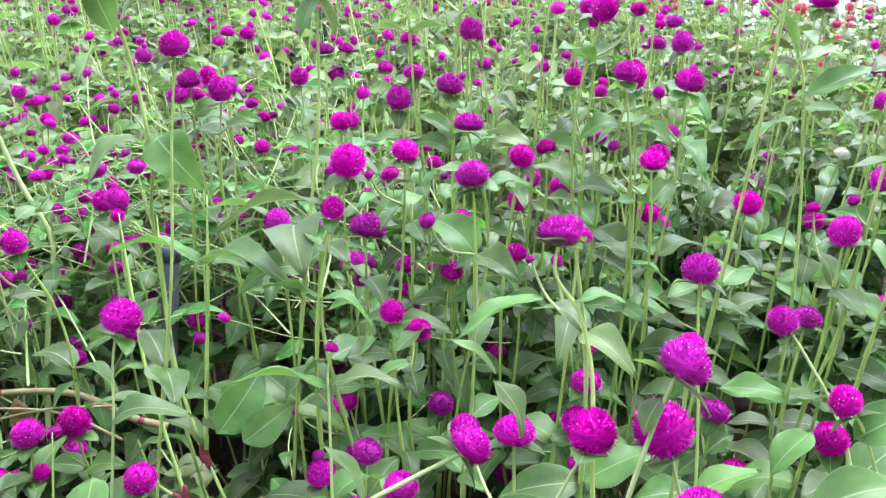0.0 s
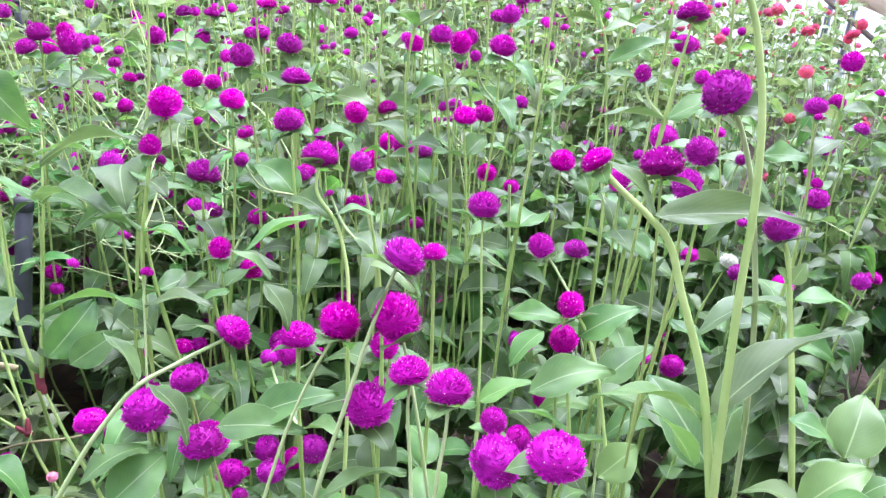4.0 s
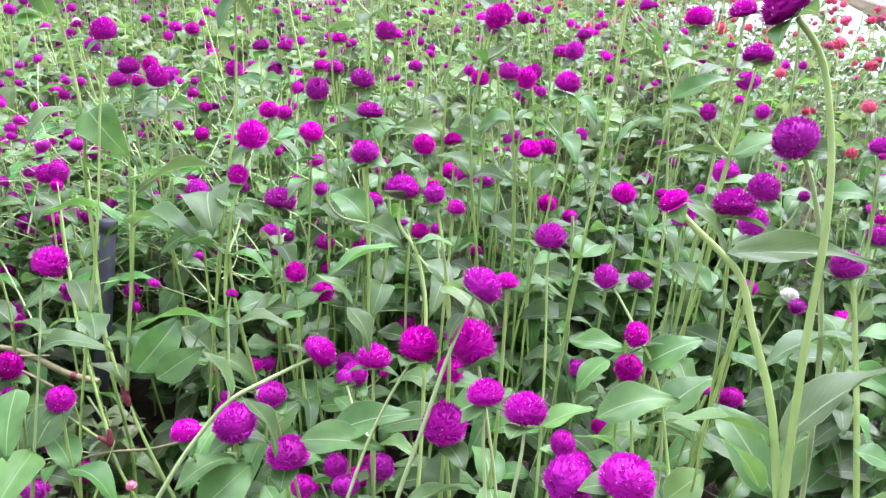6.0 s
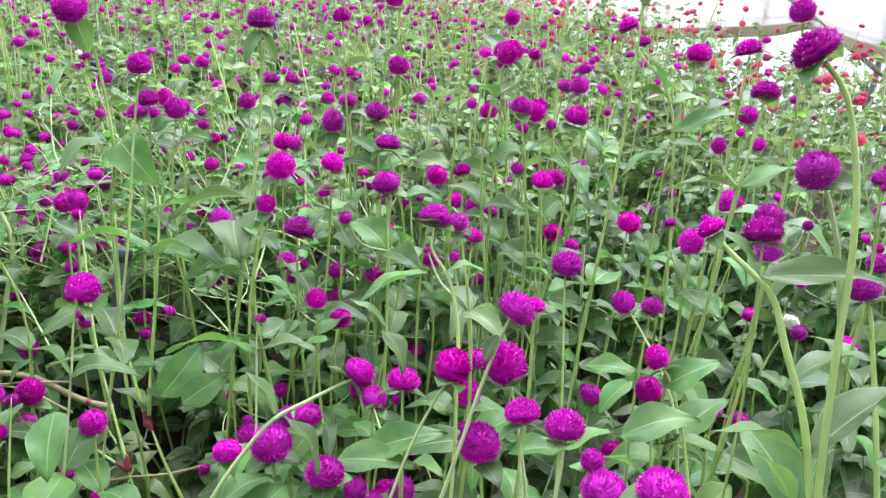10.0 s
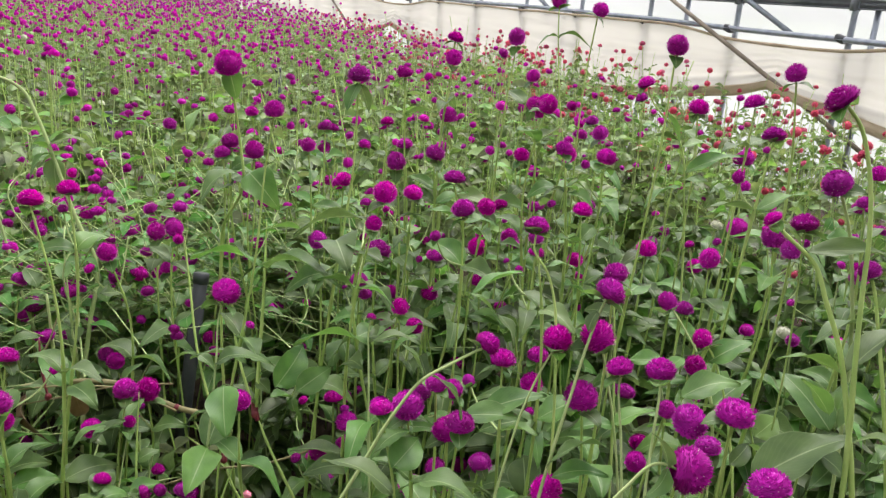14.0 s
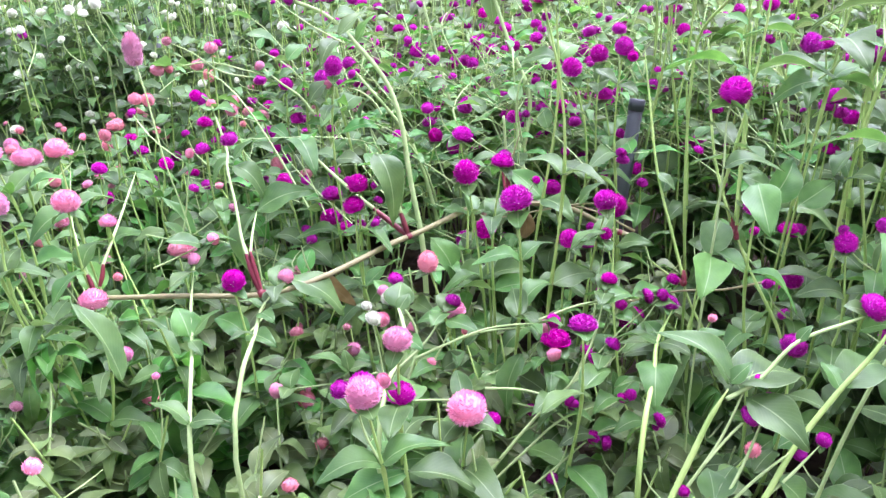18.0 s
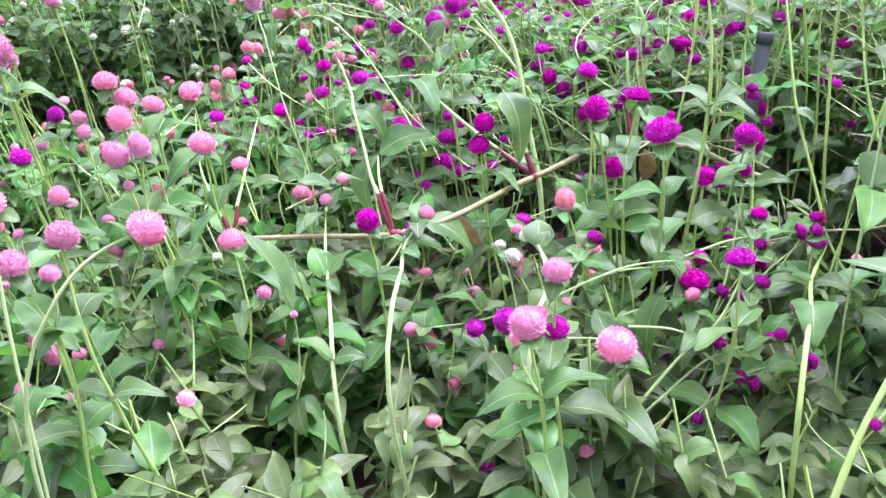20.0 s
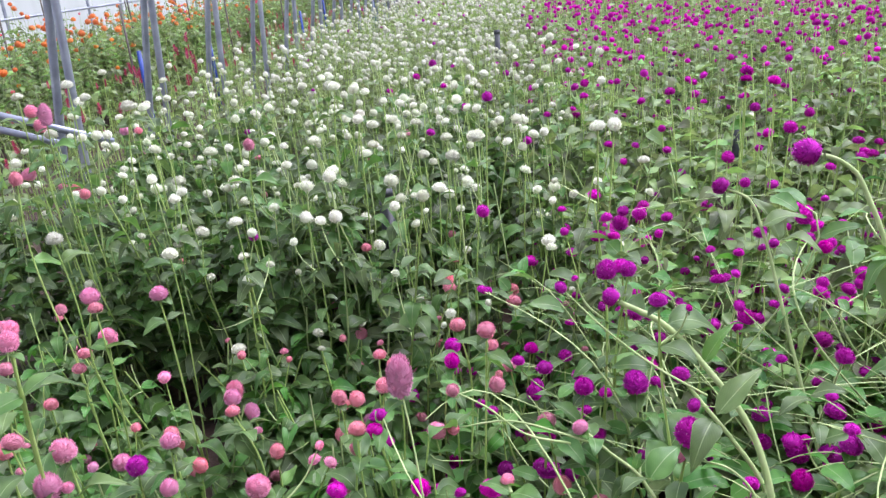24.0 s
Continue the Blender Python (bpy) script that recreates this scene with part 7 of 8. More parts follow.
bloom("purple", (0.183, 1.856, 0.224), 0.0205)
bloom("purple", (-0.048, 1.313, 0.279), 0.0205)
bloom("purple", (-0.013, 1.312, 0.261), 0.0205)
plant("purple", (-0.211, 1.253, 0.176), 0.0205, (-0.186, 1.357), pairs=1)
bloom("purple", (-0.031, 1.879, 0.363), 0.0205)
bloom("purple", (0.137, 1.886, 0.323), 0.0205)
bloom("purple", (-0.130, 2.096, 0.402), 0.0205)
bloom("purple", (-0.081, 1.740, 0.473), 0.0205)
bloom("purple", (-0.128, 1.620, 0.546), 0.0205)
bloom("purple", (-0.228, 2.115, 0.489), 0.0205)
bloom("purple", (-0.357, 1.993, 0.209), 0.0205)
bloom("purple", (-0.284, 2.033, 0.143), 0.0205)
bloom("purple", (-0.257, 1.994, 0.177), 0.0205)
bloom("purple", (-0.162, 2.001, 0.161), 0.0205)
bloom("purple", (0.009, 1.817, 0.127), 0.0205)
plant("purple", (-0.691, 0.898, 0.289), 0.0205, (-0.751, 0.948))
plant("purple", (-0.525, 0.793, 0.369), 0.0205, (-0.501, 0.898))
plant("purple", (-0.607, 0.907, 0.284), 0.0205, (-0.624, 1.015))
plant("purple", (-0.085, 1.122, 0.207), 0.0205, (-0.138, 1.145), pairs=2)
plant("purple", (-0.056, 1.164, 0.111), 0.0205, (-0.018, 1.261), pairs=1)
plant("white", (-1.383, 1.578, 0.613), 0.0240, (-1.323, 1.633), pairs=1, bracts=False)
plant("white", (-1.295, 1.595, 0.626), 0.0240, (-1.350, 1.669), pairs=1, bracts=False)
plant("white", (-1.336, 1.712, 0.585), 0.0240, (-1.332, 1.702), pairs=1, bracts=False)
bloom("white", (-1.486, 2.062, 0.593), 0.0240)
plant("white", (-1.135, 1.489, 0.597), 0.0240, (-1.162, 1.593), pairs=1, bracts=False)
plant("white", (-1.161, 1.594, 0.577), 0.0240, (-1.174, 1.586), pairs=1, bracts=False)
plant("white", (-1.449, 1.841, 0.531), 0.0240, (-1.508, 1.897), pairs=1, bracts=False)
plant("white", (-1.327, 1.561, 0.547), 0.0240, (-1.267, 1.610), pairs=1, bracts=False)
plant("white", (-1.075, 1.677, 0.398), 0.0240, (-1.065, 1.668), pairs=1, bracts=False)
bloom("white", (-1.293, 2.216, 0.259), 0.0240)
bloom("white", (-1.717, 1.895, 0.230), 0.0240)
plant("white", (-1.177, 1.729, 0.132), 0.0240, (-1.142, 1.828), pairs=1, bracts=False)
plant("white", (-1.232, 1.709, 0.098), 0.0240, (-1.214, 1.816), pairs=1, bracts=False)
bloom("white", (-1.367, 1.894, 0.034), 0.0240)
bloom("white", (-1.087, 2.028, 0.357), 0.0240)
bloom("white", (-1.160, 2.020, 0.363), 0.0240)
bloom("white", (-1.088, 2.267, 0.321), 0.0240)
bloom("white", (-1.214, 2.522, 0.181), 0.0240)
plant("white", (-0.827, 1.641, 0.581), 0.0240, (-0.852, 1.746), pairs=1, bracts=False)
plant("white", (-0.822, 1.770, 0.554), 0.0240, (-0.882, 1.817), pairs=1, bracts=False)
plant("white", (-0.964, 1.913, 0.546), 0.0240, (-1.014, 1.930), pairs=1, bracts=False)
bloom("white", (-1.217, 2.292, 0.434), 0.0240)
bloom("white", (-1.008, 2.318, 0.429), 0.0240)
bloom("white", (-1.048, 1.980, 0.216), 0.0240)
bloom("white", (-1.028, 1.985, 0.220), 0.0240)
bloom("white", (-1.245, 2.242, 0.139), 0.0240)
bloom("white", (-1.138, 2.171, 0.083), 0.0240)
plant("white", (-0.821, 2.064, 0.357), 0.0240, (-0.878, 2.133), pairs=1, bracts=False)
bloom("white", (-0.932, 2.563, 0.188), 0.0240)
plant("white", (-0.675, 1.615, 0.454), 0.0240, (-0.696, 1.721), pairs=1, bracts=False)
plant("white", (-0.634, 1.629, 0.479), 0.0240, (-0.627, 1.739), pairs=1, bracts=False)
plant("white", (-0.568, 1.437, 0.519), 0.0240, (-0.603, 1.438), pairs=2, bracts=False)
plant("white", (-0.595, 1.913, 0.413), 0.0240, (-0.600, 2.023), pairs=1, bracts=False)
plant("white", (-0.662, 1.847, 0.259), 0.0240, (-0.624, 1.851), pairs=1, bracts=False)
plant("white", (-0.640, 1.878, 0.336), 0.0240, (-0.648, 1.988), pairs=1, bracts=False)
plant("white", (-0.648, 1.717, 0.349), 0.0240, (-0.676, 1.713), pairs=1, bracts=False)
bloom("white", (-0.633, 2.271, 0.167), 0.0240)
plant("white", (-0.434, 1.885, 0.278), 0.0240, (-0.476, 1.891), pairs=1, bracts=False)
plant("white", (-0.472, 1.721, 0.297), 0.0240, (-0.424, 1.734), pairs=1, bracts=False)
plant("white", (-0.448, 1.871, 0.246), 0.0240, (-0.419, 1.973), pairs=1, bracts=False)
bloom("white", (-0.479, 2.092, 0.307), 0.0240)
bloom("white", (-0.545, 2.252, 0.085), 0.0240)
plant("white", (-0.471, 1.830, 0.146), 0.0240, (-0.418, 1.908), pairs=1, bracts=False)
bloom("white", (0.225, 2.129, 0.085), 0.0240)
bloom("white", (-1.324, 2.514, 0.199), 0.0240)
bloom("white", (-1.590, 2.672, 0.185), 0.0221)
plant("white", (-1.165, 1.641, 0.334), 0.0240, (-1.106, 1.700), pairs=1, bracts=False)
bloom("white", (-1.175, 2.275, 0.374), 0.0240)
bloom("white", (-1.443, 2.243, 0.385), 0.0240)
bloom("white", (-1.530, 2.712, 0.271), 0.0221)
bloom("white", (-1.376, 2.723, 0.245), 0.0221)
bloom("white", (-1.025, 2.720, 0.109), 0.0221)
bloom("white", (-0.840, 2.314, 0.358), 0.0240)
plant("white", (-0.706, 1.759, 0.484), 0.0240, (-0.653, 1.783), pairs=1, bracts=False)
bloom("white", (-0.899, 2.779, 0.222), 0.0221)
bloom("white", (-0.997, 2.445, 0.112), 0.0185)
p = plant("purple", (-0.350, 0.927, 0.394), 0.0181, (-0.207, 0.817), via=((-0.338, 0.920, 0.377), (-0.309, 0.907, 0.340), (-0.285, 0.895, 0.305), (-0.276, 0.886, 0.286),), thick=0.0022, pale=True, pairs=2, keep=0.5)
leaf(p, (-0.322, 0.916, 0.354), (-0.350, 0.900, 0.312), 0.4, 1, 0.2)
p = plant("purple", (0.097, 0.431, 0.428), 0.0102, (0.053, 0.297), via=((0.093, 0.427, 0.415), (0.091, 0.420, 0.400), (0.082, 0.390, 0.330),), thick=0.0009, pale=True, pairs=2, keep=0.5)
leaf(p, (0.091, 0.423, 0.406), (0.028, 0.453, 0.407), 0.3, 1, 0.3)
leaf(p, (0.092, 0.423, 0.406), (0.138, 0.404, 0.412), 0.3, 1, -0.3)
p = plant("purple", (0.521, 0.579, 0.632), 0.0241, (0.532, 0.424), via=((0.527, 0.575, 0.616), (0.557, 0.549, 0.572), (0.560, 0.519, 0.476), (0.552, 0.493, 0.378),), thick=0.0013, pairs=0, keep=0.5)
leaf(p, (0.551, 0.536, 0.561), (0.530, 0.566, 0.612), 0.42, 0, 0.4)
leaf(p, (0.552, 0.535, 0.558), (0.590, 0.517, 0.566), 0.4, 1, 0, True)
leaf(p, (0.554, 0.523, 0.530), (0.623, 0.495, 0.555), 0.3, 0, 0.4)
leaf(p, (0.552, 0.538, 0.566), (0.512, 0.560, 0.568), 0.3, 1, 0.2, True)
leaf(p, (0.534, 0.506, 0.517), (0.485, 0.521, 0.485), 0.45, 1, 0.1)
leaf(p, (0.536, 0.507, 0.524), (0.578, 0.481, 0.515), 0.5, 1, -0.1)
p = plant("purple", (0.492, 0.747, 0.723), 0.0219, (0.503, 0.591), via=((0.491, 0.739, 0.680), (0.490, 0.718, 0.597), (0.493, 0.689, 0.499),), thick=0.0010, pairs=2, keep=0.5)
leaf(p, (0.487, 0.732, 0.675), (0.462, 0.742, 0.666), 0.5, 4, 0.2)
leaf(p, (0.487, 0.732, 0.675), (0.525, 0.710, 0.671), 0.3, 4, -0.2)
plant("white", (0.838, 0.714, 0.385), 0.0210, (0.786, 0.734), pairs=2, bracts=False)
plant("white", (0.687, 0.434, 0.328), 0.0210, (0.681, 0.424), pairs=2)
plant("white", (1.071, 0.787, 0.245), 0.0210, (1.088, 0.780), pairs=1, bracts=False)

plant_blooms()


# ---- a lodged branch that lies across the bare soil, with red joints ----
def trailing_branch():
    thing = new("lodged_amaranth_branch")
    thing.location = (-0.62, 0.50, 0)
    tagged(thing, "lodged woody amaranth branch with swollen red joints over bare soil", "flower")
    joints = [(-0.625, 0.578, 0.266), (-0.54, 0.560, 0.268), (-0.451, 0.547, 0.267), (-0.304, 0.643, 0.267), (-0.163, 0.776, 0.236), (-0.095, 0.758, 0.23), (-0.036, 0.724, 0.204), (-0.012, 0.716, 0.196)]
    stem(thing, joints, 0.0030, TAN_STEM, "woody_stem")
    for j in (*joints[2:5], joints[6]):
        v, f = head_shape(random.Random(1), 1, 1.0, 0, (6, 10))[:2]
        ob = hang(mesh_object("red_joint", v * (0.0095, 0.0095, 0.009), f, [RED_NODE]), thing)
        ob.matrix_basis = Matrix.Translation(j)
    rises = [((-0.304, 0.643, 0.267), (-0.312, 0.655, 0.30), (-0.33, 0.66, 0.36)), ((-0.304, 0.643, 0.267), (-0.35, 0.68, 0.30), (-0.42, 0.76, 0.35)),
             ((-0.167, 0.77, 0.239), (-0.168, 0.775, 0.29), (-0.17, 0.78, 0.35))]
    for r in rises:
        a, b, c = (Vector(q) for q in r)
        stem(thing, [a.lerp(b, 0.8), a.lerp(b, 0.4), a], 0.0026, RED_NODE, "red_shoot")
        stem(thing, [c, b, a.lerp(b, 0.75)], 0.0019, PALE_STEM, "shoot")
    for base, tip, w, s in (((-0.43, 0.56, 0.275), (-0.375, 0.55, 0.235), 0.5, 1),
                            ((-0.28, 0.65, 0.26), (-0.25, 0.63, 0.205), 0.5, 1), ((-0.42, 0.76, 0.35), (-0.40, 0.71, 0.335), 0.5, 4),
                            ((-0.167, 0.77, 0.25), (-0.20, 0.72, 0.22), 0.5, 1), ((-0.33, 0.66, 0.36), (-0.315, 0.63, 0.30), 0.45, 4)):
        leaf(thing, base, tip, w, s)
    for base, tip in (((-0.15, 0.77, 0.23), (-0.145, 0.765, 0.165)), ((-0.20, 0.75, 0.24), (-0.21, 0.735, 0.185)), ((-0.40, 0.59, 0.262), (-0.385, 0.575, 0.215))):
        dry_leaf(thing, base, tip)


trailing_branch()


# ---- forked stalks near the edge of the beds ----
def forked_stalk(label, foot, stems, leaves, heads, joints):
    """A plant of several stalks (points from the top down, radius, material), its leaves, heads and swollen joints."""
    thing = new("globe_amaranth")
    thing.location = (*foot, 0)
    tagged(thing, label, "flower", "forked amaranth stalks")
    for points, thick, mat in stems:
        stem(thing, points, thick * 0.72, mat, "red_joint" if mat is RED_NODE else "stem", fine=True)
    for base, tip, wide, shape, roll in leaves:
        leaf(thing, base, tip, wide, shape, roll)
    taken = [Vector(b) for b, *_ in leaves] + [Vector(p) for _, p, _ in heads]
    r = random.Random(int(abs(foot[0] * 1000)) + len(stems))
    for points, thick, mat in stems:
        end, below = Vector(points[0]), Vector(points[1])
        if mat is not PALE_STEM or any((end - q).length < 0.016 for q in taken):
            continue
        taken.append(end)
        a, long = r.uniform(0, 6.28), r.uniform(0.022, 0.036)
        for s in (0, math.pi):
            leaf(thing, end, end + long * Vector((math.cos(a + s), math.sin(a + s), r.uniform(-0.2, 0.5))), r.uniform(0.42, 0.56), r.randrange(4), r.uniform(-0.3, 0.3))
        top = end + (end - below).normalized() * 0.012
        stem(thing, [top, end.lerp(top, 0.5), end], thick * 0.6, PALE_STEM, "side_shoot")
        flower(thing, "purple" if foot[0] > -0.28 else "pink", top, r.uniform(0.011, 0.016), end - below + Vector((0, 0, 0.01)), r.randrange(60), True, a)
    for i, (kind, place, size) in enumerate(heads):
        flower(thing, kind, place, size, (0.5 - 0.4 * (i % 3), -0.4, 0.7), i, True, i * 1.3)
    for j in joints:
        v, f = ball(6, 10)
        ob = hang(mesh_object("red_joint", v * (0.008, 0.008, 0.009), f, [RED_NODE]), thing)
        ob.matrix_basis = Matrix.Translation(j)
    return thing


forked_stalk("pale green forked amaranth stalk with broad downy leaves", (-0.150, 0.224), [
    ([(-0.143, 0.224, 0.345), (-0.156, 0.217, 0.331), (-0.168, 0.209, 0.314), (-0.184, 0.198, 0.291), (-0.198, 0.186, 0.269), (-0.209, 0.177, -0.030)], 0.0026, STEM),
    ([(-0.127, 0.227, 0.354), (-0.154, 0.209, 0.316), (-0.177, 0.198, 0.294)], 0.0012, PALE_STEM),
    ([(-0.133, 0.215, 0.329), (-0.145, 0.211, 0.321), (-0.164, 0.204, 0.306)], 0.0011, PALE_STEM),
], [
    ((-0.142, 0.225, 0.348), (-0.167, 0.264, 0.375), 0.36, 2, 0.3),
    ((-0.141, 0.224, 0.347), (-0.079, 0.246, 0.330), 0.55, 1, -0.2),
    ((-0.133, 0.221, 0.340), (-0.107, 0.187, 0.322), 0.5, 1, 0.2),
    ((-0.142, 0.225, 0.348), (-0.126, 0.230, 0.358), 0.5, 0, 0.3),
    ((-0.141, 0.226, 0.350), (-0.141, 0.240, 0.354), 0.6, 0, 0.4),
], [
    ("purple", (-0.132, 0.215, 0.330), 0.0133),
    ("purple", (-0.124, 0.225, 0.349), 0.0053),
    ("purple", (-0.177, 0.198, 0.294), 0.0073),
], [

])
forked_stalk("pale green forked amaranth stalk with broad downy leaves", (-0.150, 0.224), [
    ([(-0.034, 0.231, 0.382), (-0.054, 0.223, 0.359), (-0.075, 0.217, 0.340), (-0.109, 0.203, 0.309), (-0.132, 0.190, 0.283), (-0.154, 0.181, 0.264), (-0.171, 0.174, -0.030)], 0.0024, STEM),
    ([(-0.090, 0.203, 0.313), (-0.113, 0.196, 0.296), (-0.142, 0.188, 0.278), (-0.159, 0.182, 0.265), (-0.172, 0.177, -0.030)], 0.0014, PALE_STEM),
    ([(-0.119, 0.218, 0.337), (-0.135, 0.205, 0.312), (-0.149, 0.196, 0.292), (-0.163, 0.188, 0.276), (-0.169, 0.182, 0.264), (-0.173, 0.177, -0.030)], 0.0014, PALE_STEM),
    ([(-0.107, 0.203, 0.311), (-0.133, 0.197, 0.297), (-0.163, 0.188, 0.276)], 0.0012, PALE_STEM),
], [
    ((-0.159, 0.194, 0.287), (-0.153, 0.218, 0.291), 0.75, 0, 0.2),
    ((-0.159, 0.194, 0.287), (-0.136, 0.217, 0.291), 0.6, 0, -0.3),
    ((-0.120, 0.196, 0.296), (-0.096, 0.189, 0.263), 0.5, 1, 0.2),
    ((-0.075, 0.217, 0.340), (-0.027, 0.246, 0.335), 0.45, 1, 0),
    ((-0.075, 0.217, 0.339), (-0.074, 0.242, 0.345), 0.45, 1, 0),
    ((-0.119, 0.218, 0.337), (-0.127, 0.223, 0.347), 0.5, 1, 0.2),
    ((-0.119, 0.218, 0.337), (-0.108, 0.222, 0.345), 0.5, 0, 0.2),
    ((-0.107, 0.203, 0.311), (-0.097, 0.208, 0.321), 0.5, 0, 0.2),
], [
    ("purple", (-0.118, 0.219, 0.338), 0.0086),
    ("purple", (-0.089, 0.204, 0.314), 0.0093),
], [

])
forked_stalk("leafy amaranth stalk with drooping downy leaves", (-0.159, 0.507), [
    ([(-0.039, 0.530, 0.196), (-0.051, 0.515, 0.167), (-0.072, 0.490, 0.117), (-0.103, 0.455, 0.047), (-0.114, 0.434, 0.007)], 0.002, STEM),
], [
    ((-0.045, 0.519, 0.174), (-0.106, 0.502, 0.199), 0.55, 2, 0.2),
    ((-0.045, 0.519, 0.174), (-0.015, 0.490, 0.188), 0.5, 4, -0.2),
    ((-0.047, 0.515, 0.166), (-0.080, 0.463, 0.151), 0.55, 2, 0.2),
    ((-0.067, 0.473, 0.086), (-0.113, 0.477, 0.089), 0.5, 1, 0.2),
    ((-0.067, 0.473, 0.086), (-0.021, 0.455, 0.057), 0.5, 1, 0.2),
], [

], [

])
forked_stalk("pale nodding amaranth stalk with a purple head", (-0.150, 0.224), [
    ([(-0.054, 0.232, 0.381), (-0.068, 0.232, 0.377), (-0.099, 0.231, 0.368), (-0.128, 0.223, 0.347), (-0.145, 0.221, 0.340)], 0.0016, PALE_STEM),
], [
    ((-0.099, 0.231, 0.368), (-0.089, 0.234, 0.377), 0.5, 0, 0.3),
], [
    ("purple", (-0.052, 0.234, 0.384), 0.0189),
], [

])
forked_stalk("pale fallen amaranth stalks lying across each other", (-0.189, 0.397), [
    ([(-0.124, 0.390, 0.184), (-0.161, 0.391, 0.180), (-0.203, 0.381, 0.158), (-0.262, 0.365, 0.120), (-0.278, 0.359, 0.107)], 0.0013, PALE_STEM),
    ([(-0.146, 0.402, 0.204), (-0.169, 0.401, 0.199), (-0.191, 0.400, 0.194), (-0.236, 0.388, 0.167), (-0.301, 0.367, 0.121)], 0.0014, PALE_STEM),
    ([(-0.146, 0.446, 0.287), (-0.163, 0.427, 0.249), (-0.185, 0.413, 0.219), (-0.213, 0.404, 0.200), (-0.256, 0.387, 0.164), (-0.298, 0.368, 0.123)], 0.0017, PALE_STEM),
    ([(-0.207, 0.440, 0.268), (-0.254, 0.442, 0.266), (-0.290, 0.439, 0.257), (-0.318, 0.436, 0.248)], 0.0014, PALE_STEM),
], [
    ((-0.193, 0.403, 0.201), (-0.225, 0.396, 0.183), 0.4, 1, 0.3),
], [
    ("purple", (-0.171, 0.389, 0.176), 0.0137),
], [

])
forked_stalk("pale fallen amaranth stalks lying across each other", (-0.189, 0.397), [
    ([(-0.122, 0.442, 0.281), (-0.169, 0.444, 0.279), (-0.207, 0.441, 0.270)], 0.0013, PALE_STEM),
    ([(-0.197, 0.407, 0.207), (-0.226, 0.414, 0.217), (-0.260, 0.418, 0.221)], 0.0014, PALE_STEM),
    ([(-0.288, 0.452, 0.281), (-0.309, 0.441, 0.259), (-0.334, 0.433, 0.241)], 0.0014, PALE_STEM),
    ([(-0.266, 0.402, 0.190), (-0.306, 0.390, 0.162), (-0.346, 0.377, 0.135)], 0.0018, PALE_STEM),
], [
    ((-0.186, 0.413, 0.219), (-0.204, 0.420, 0.230), 0.5, 1, 0),
], [
    ("purple", (-0.142, 0.402, 0.205), 0.0098),
], [

])
forked_stalk("pale fallen amaranth stalks lying across each other", (-0.189, 0.397), [
    ([(-0.171, 0.390, 0.177), (-0.185, 0.395, 0.185), (-0.203, 0.404, 0.201)], 0.0012, PALE_STEM),
    ([(-0.218, 0.372, 0.139), (-0.232, 0.364, 0.123), (-0.249, 0.355, 0.104)], 0.001, PALE_STEM),
    ([(-0.154, 0.422, 0.239), (-0.176, 0.414, 0.223), (-0.185, 0.413, 0.219)], 0.0011, PALE_STEM),
    ([(-0.191, 0.401, 0.196), (-0.194, 0.388, 0.172), (-0.215, 0.374, 0.143)], 0.001, PALE_STEM),
], [

], [
    ("purple", (-0.115, 0.388, 0.180), 0.0079),
], [

])
forked_stalk("pale fallen amaranth stalks lying across each other", (-0.189, 0.397), [
    ([(-0.280, 0.415, 0.213), (-0.305, 0.418, 0.215), (-0.323, 0.419, 0.216)], 0.0013, PALE_STEM),
    ([(-0.106, 0.438, 0.275), (-0.138, 0.429, 0.256), (-0.164, 0.420, 0.236), (-0.185, 0.413, 0.219)], 0.0011, PALE_STEM),
], [

], [
    ("purple", (-0.163, 0.421, 0.237), 0.0118),
], [

])
forked_stalk("pale amaranth stalks arching over the bed edge", (-0.292, 0.507), [
    ([(-0.331, 0.515, 0.264), (-0.318, 0.508, 0.251), (-0.311, 0.497, 0.226), (-0.320, 0.485, 0.202), (-0.333, 0.474, 0.178)], 0.0019, PALE_STEM),
    ([(-0.201, 0.497, 0.227), (-0.246, 0.497, 0.228), (-0.277, 0.495, 0.223)], 0.0015, PALE_STEM),
    ([(-0.270, 0.506, 0.246), (-0.288, 0.494, 0.220), (-0.301, 0.486, 0.203)], 0.0013, PALE_STEM),
], [
    ((-0.379, 0.488, 0.208), (-0.418, 0.497, 0.227), 0.5, 1, 0.2),
    ((-0.379, 0.488, 0.207), (-0.408, 0.489, 0.209), 0.5, 1, 0),
    ((-0.257, 0.478, 0.187), (-0.262, 0.487, 0.206), 0.5, 0, 0.4),
], [
    ("pink", (-0.276, 0.508, 0.250), 0.0204),
], [

])
forked_stalk("pale amaranth stalks arching over the bed edge", (-0.292, 0.507), [
    ([(-0.202, 0.463, 0.156), (-0.239, 0.468, 0.166), (-0.294, 0.469, 0.168)], 0.0016, PALE_STEM),
    ([(-0.194, 0.484, 0.199), (-0.232, 0.481, 0.194), (-0.257, 0.478, 0.187), (-0.284, 0.472, 0.173)], 0.0012, PALE_STEM),
], [
    ((-0.379, 0.488, 0.208), (-0.356, 0.489, 0.211), 0.5, 0, 0.2),
    ((-0.202, 0.463, 0.156), (-0.231, 0.458, 0.145), 0.5, 1, 0.2),
], [
    ("pink", (-0.343, 0.507, 0.248), 0.0153),
], [

])
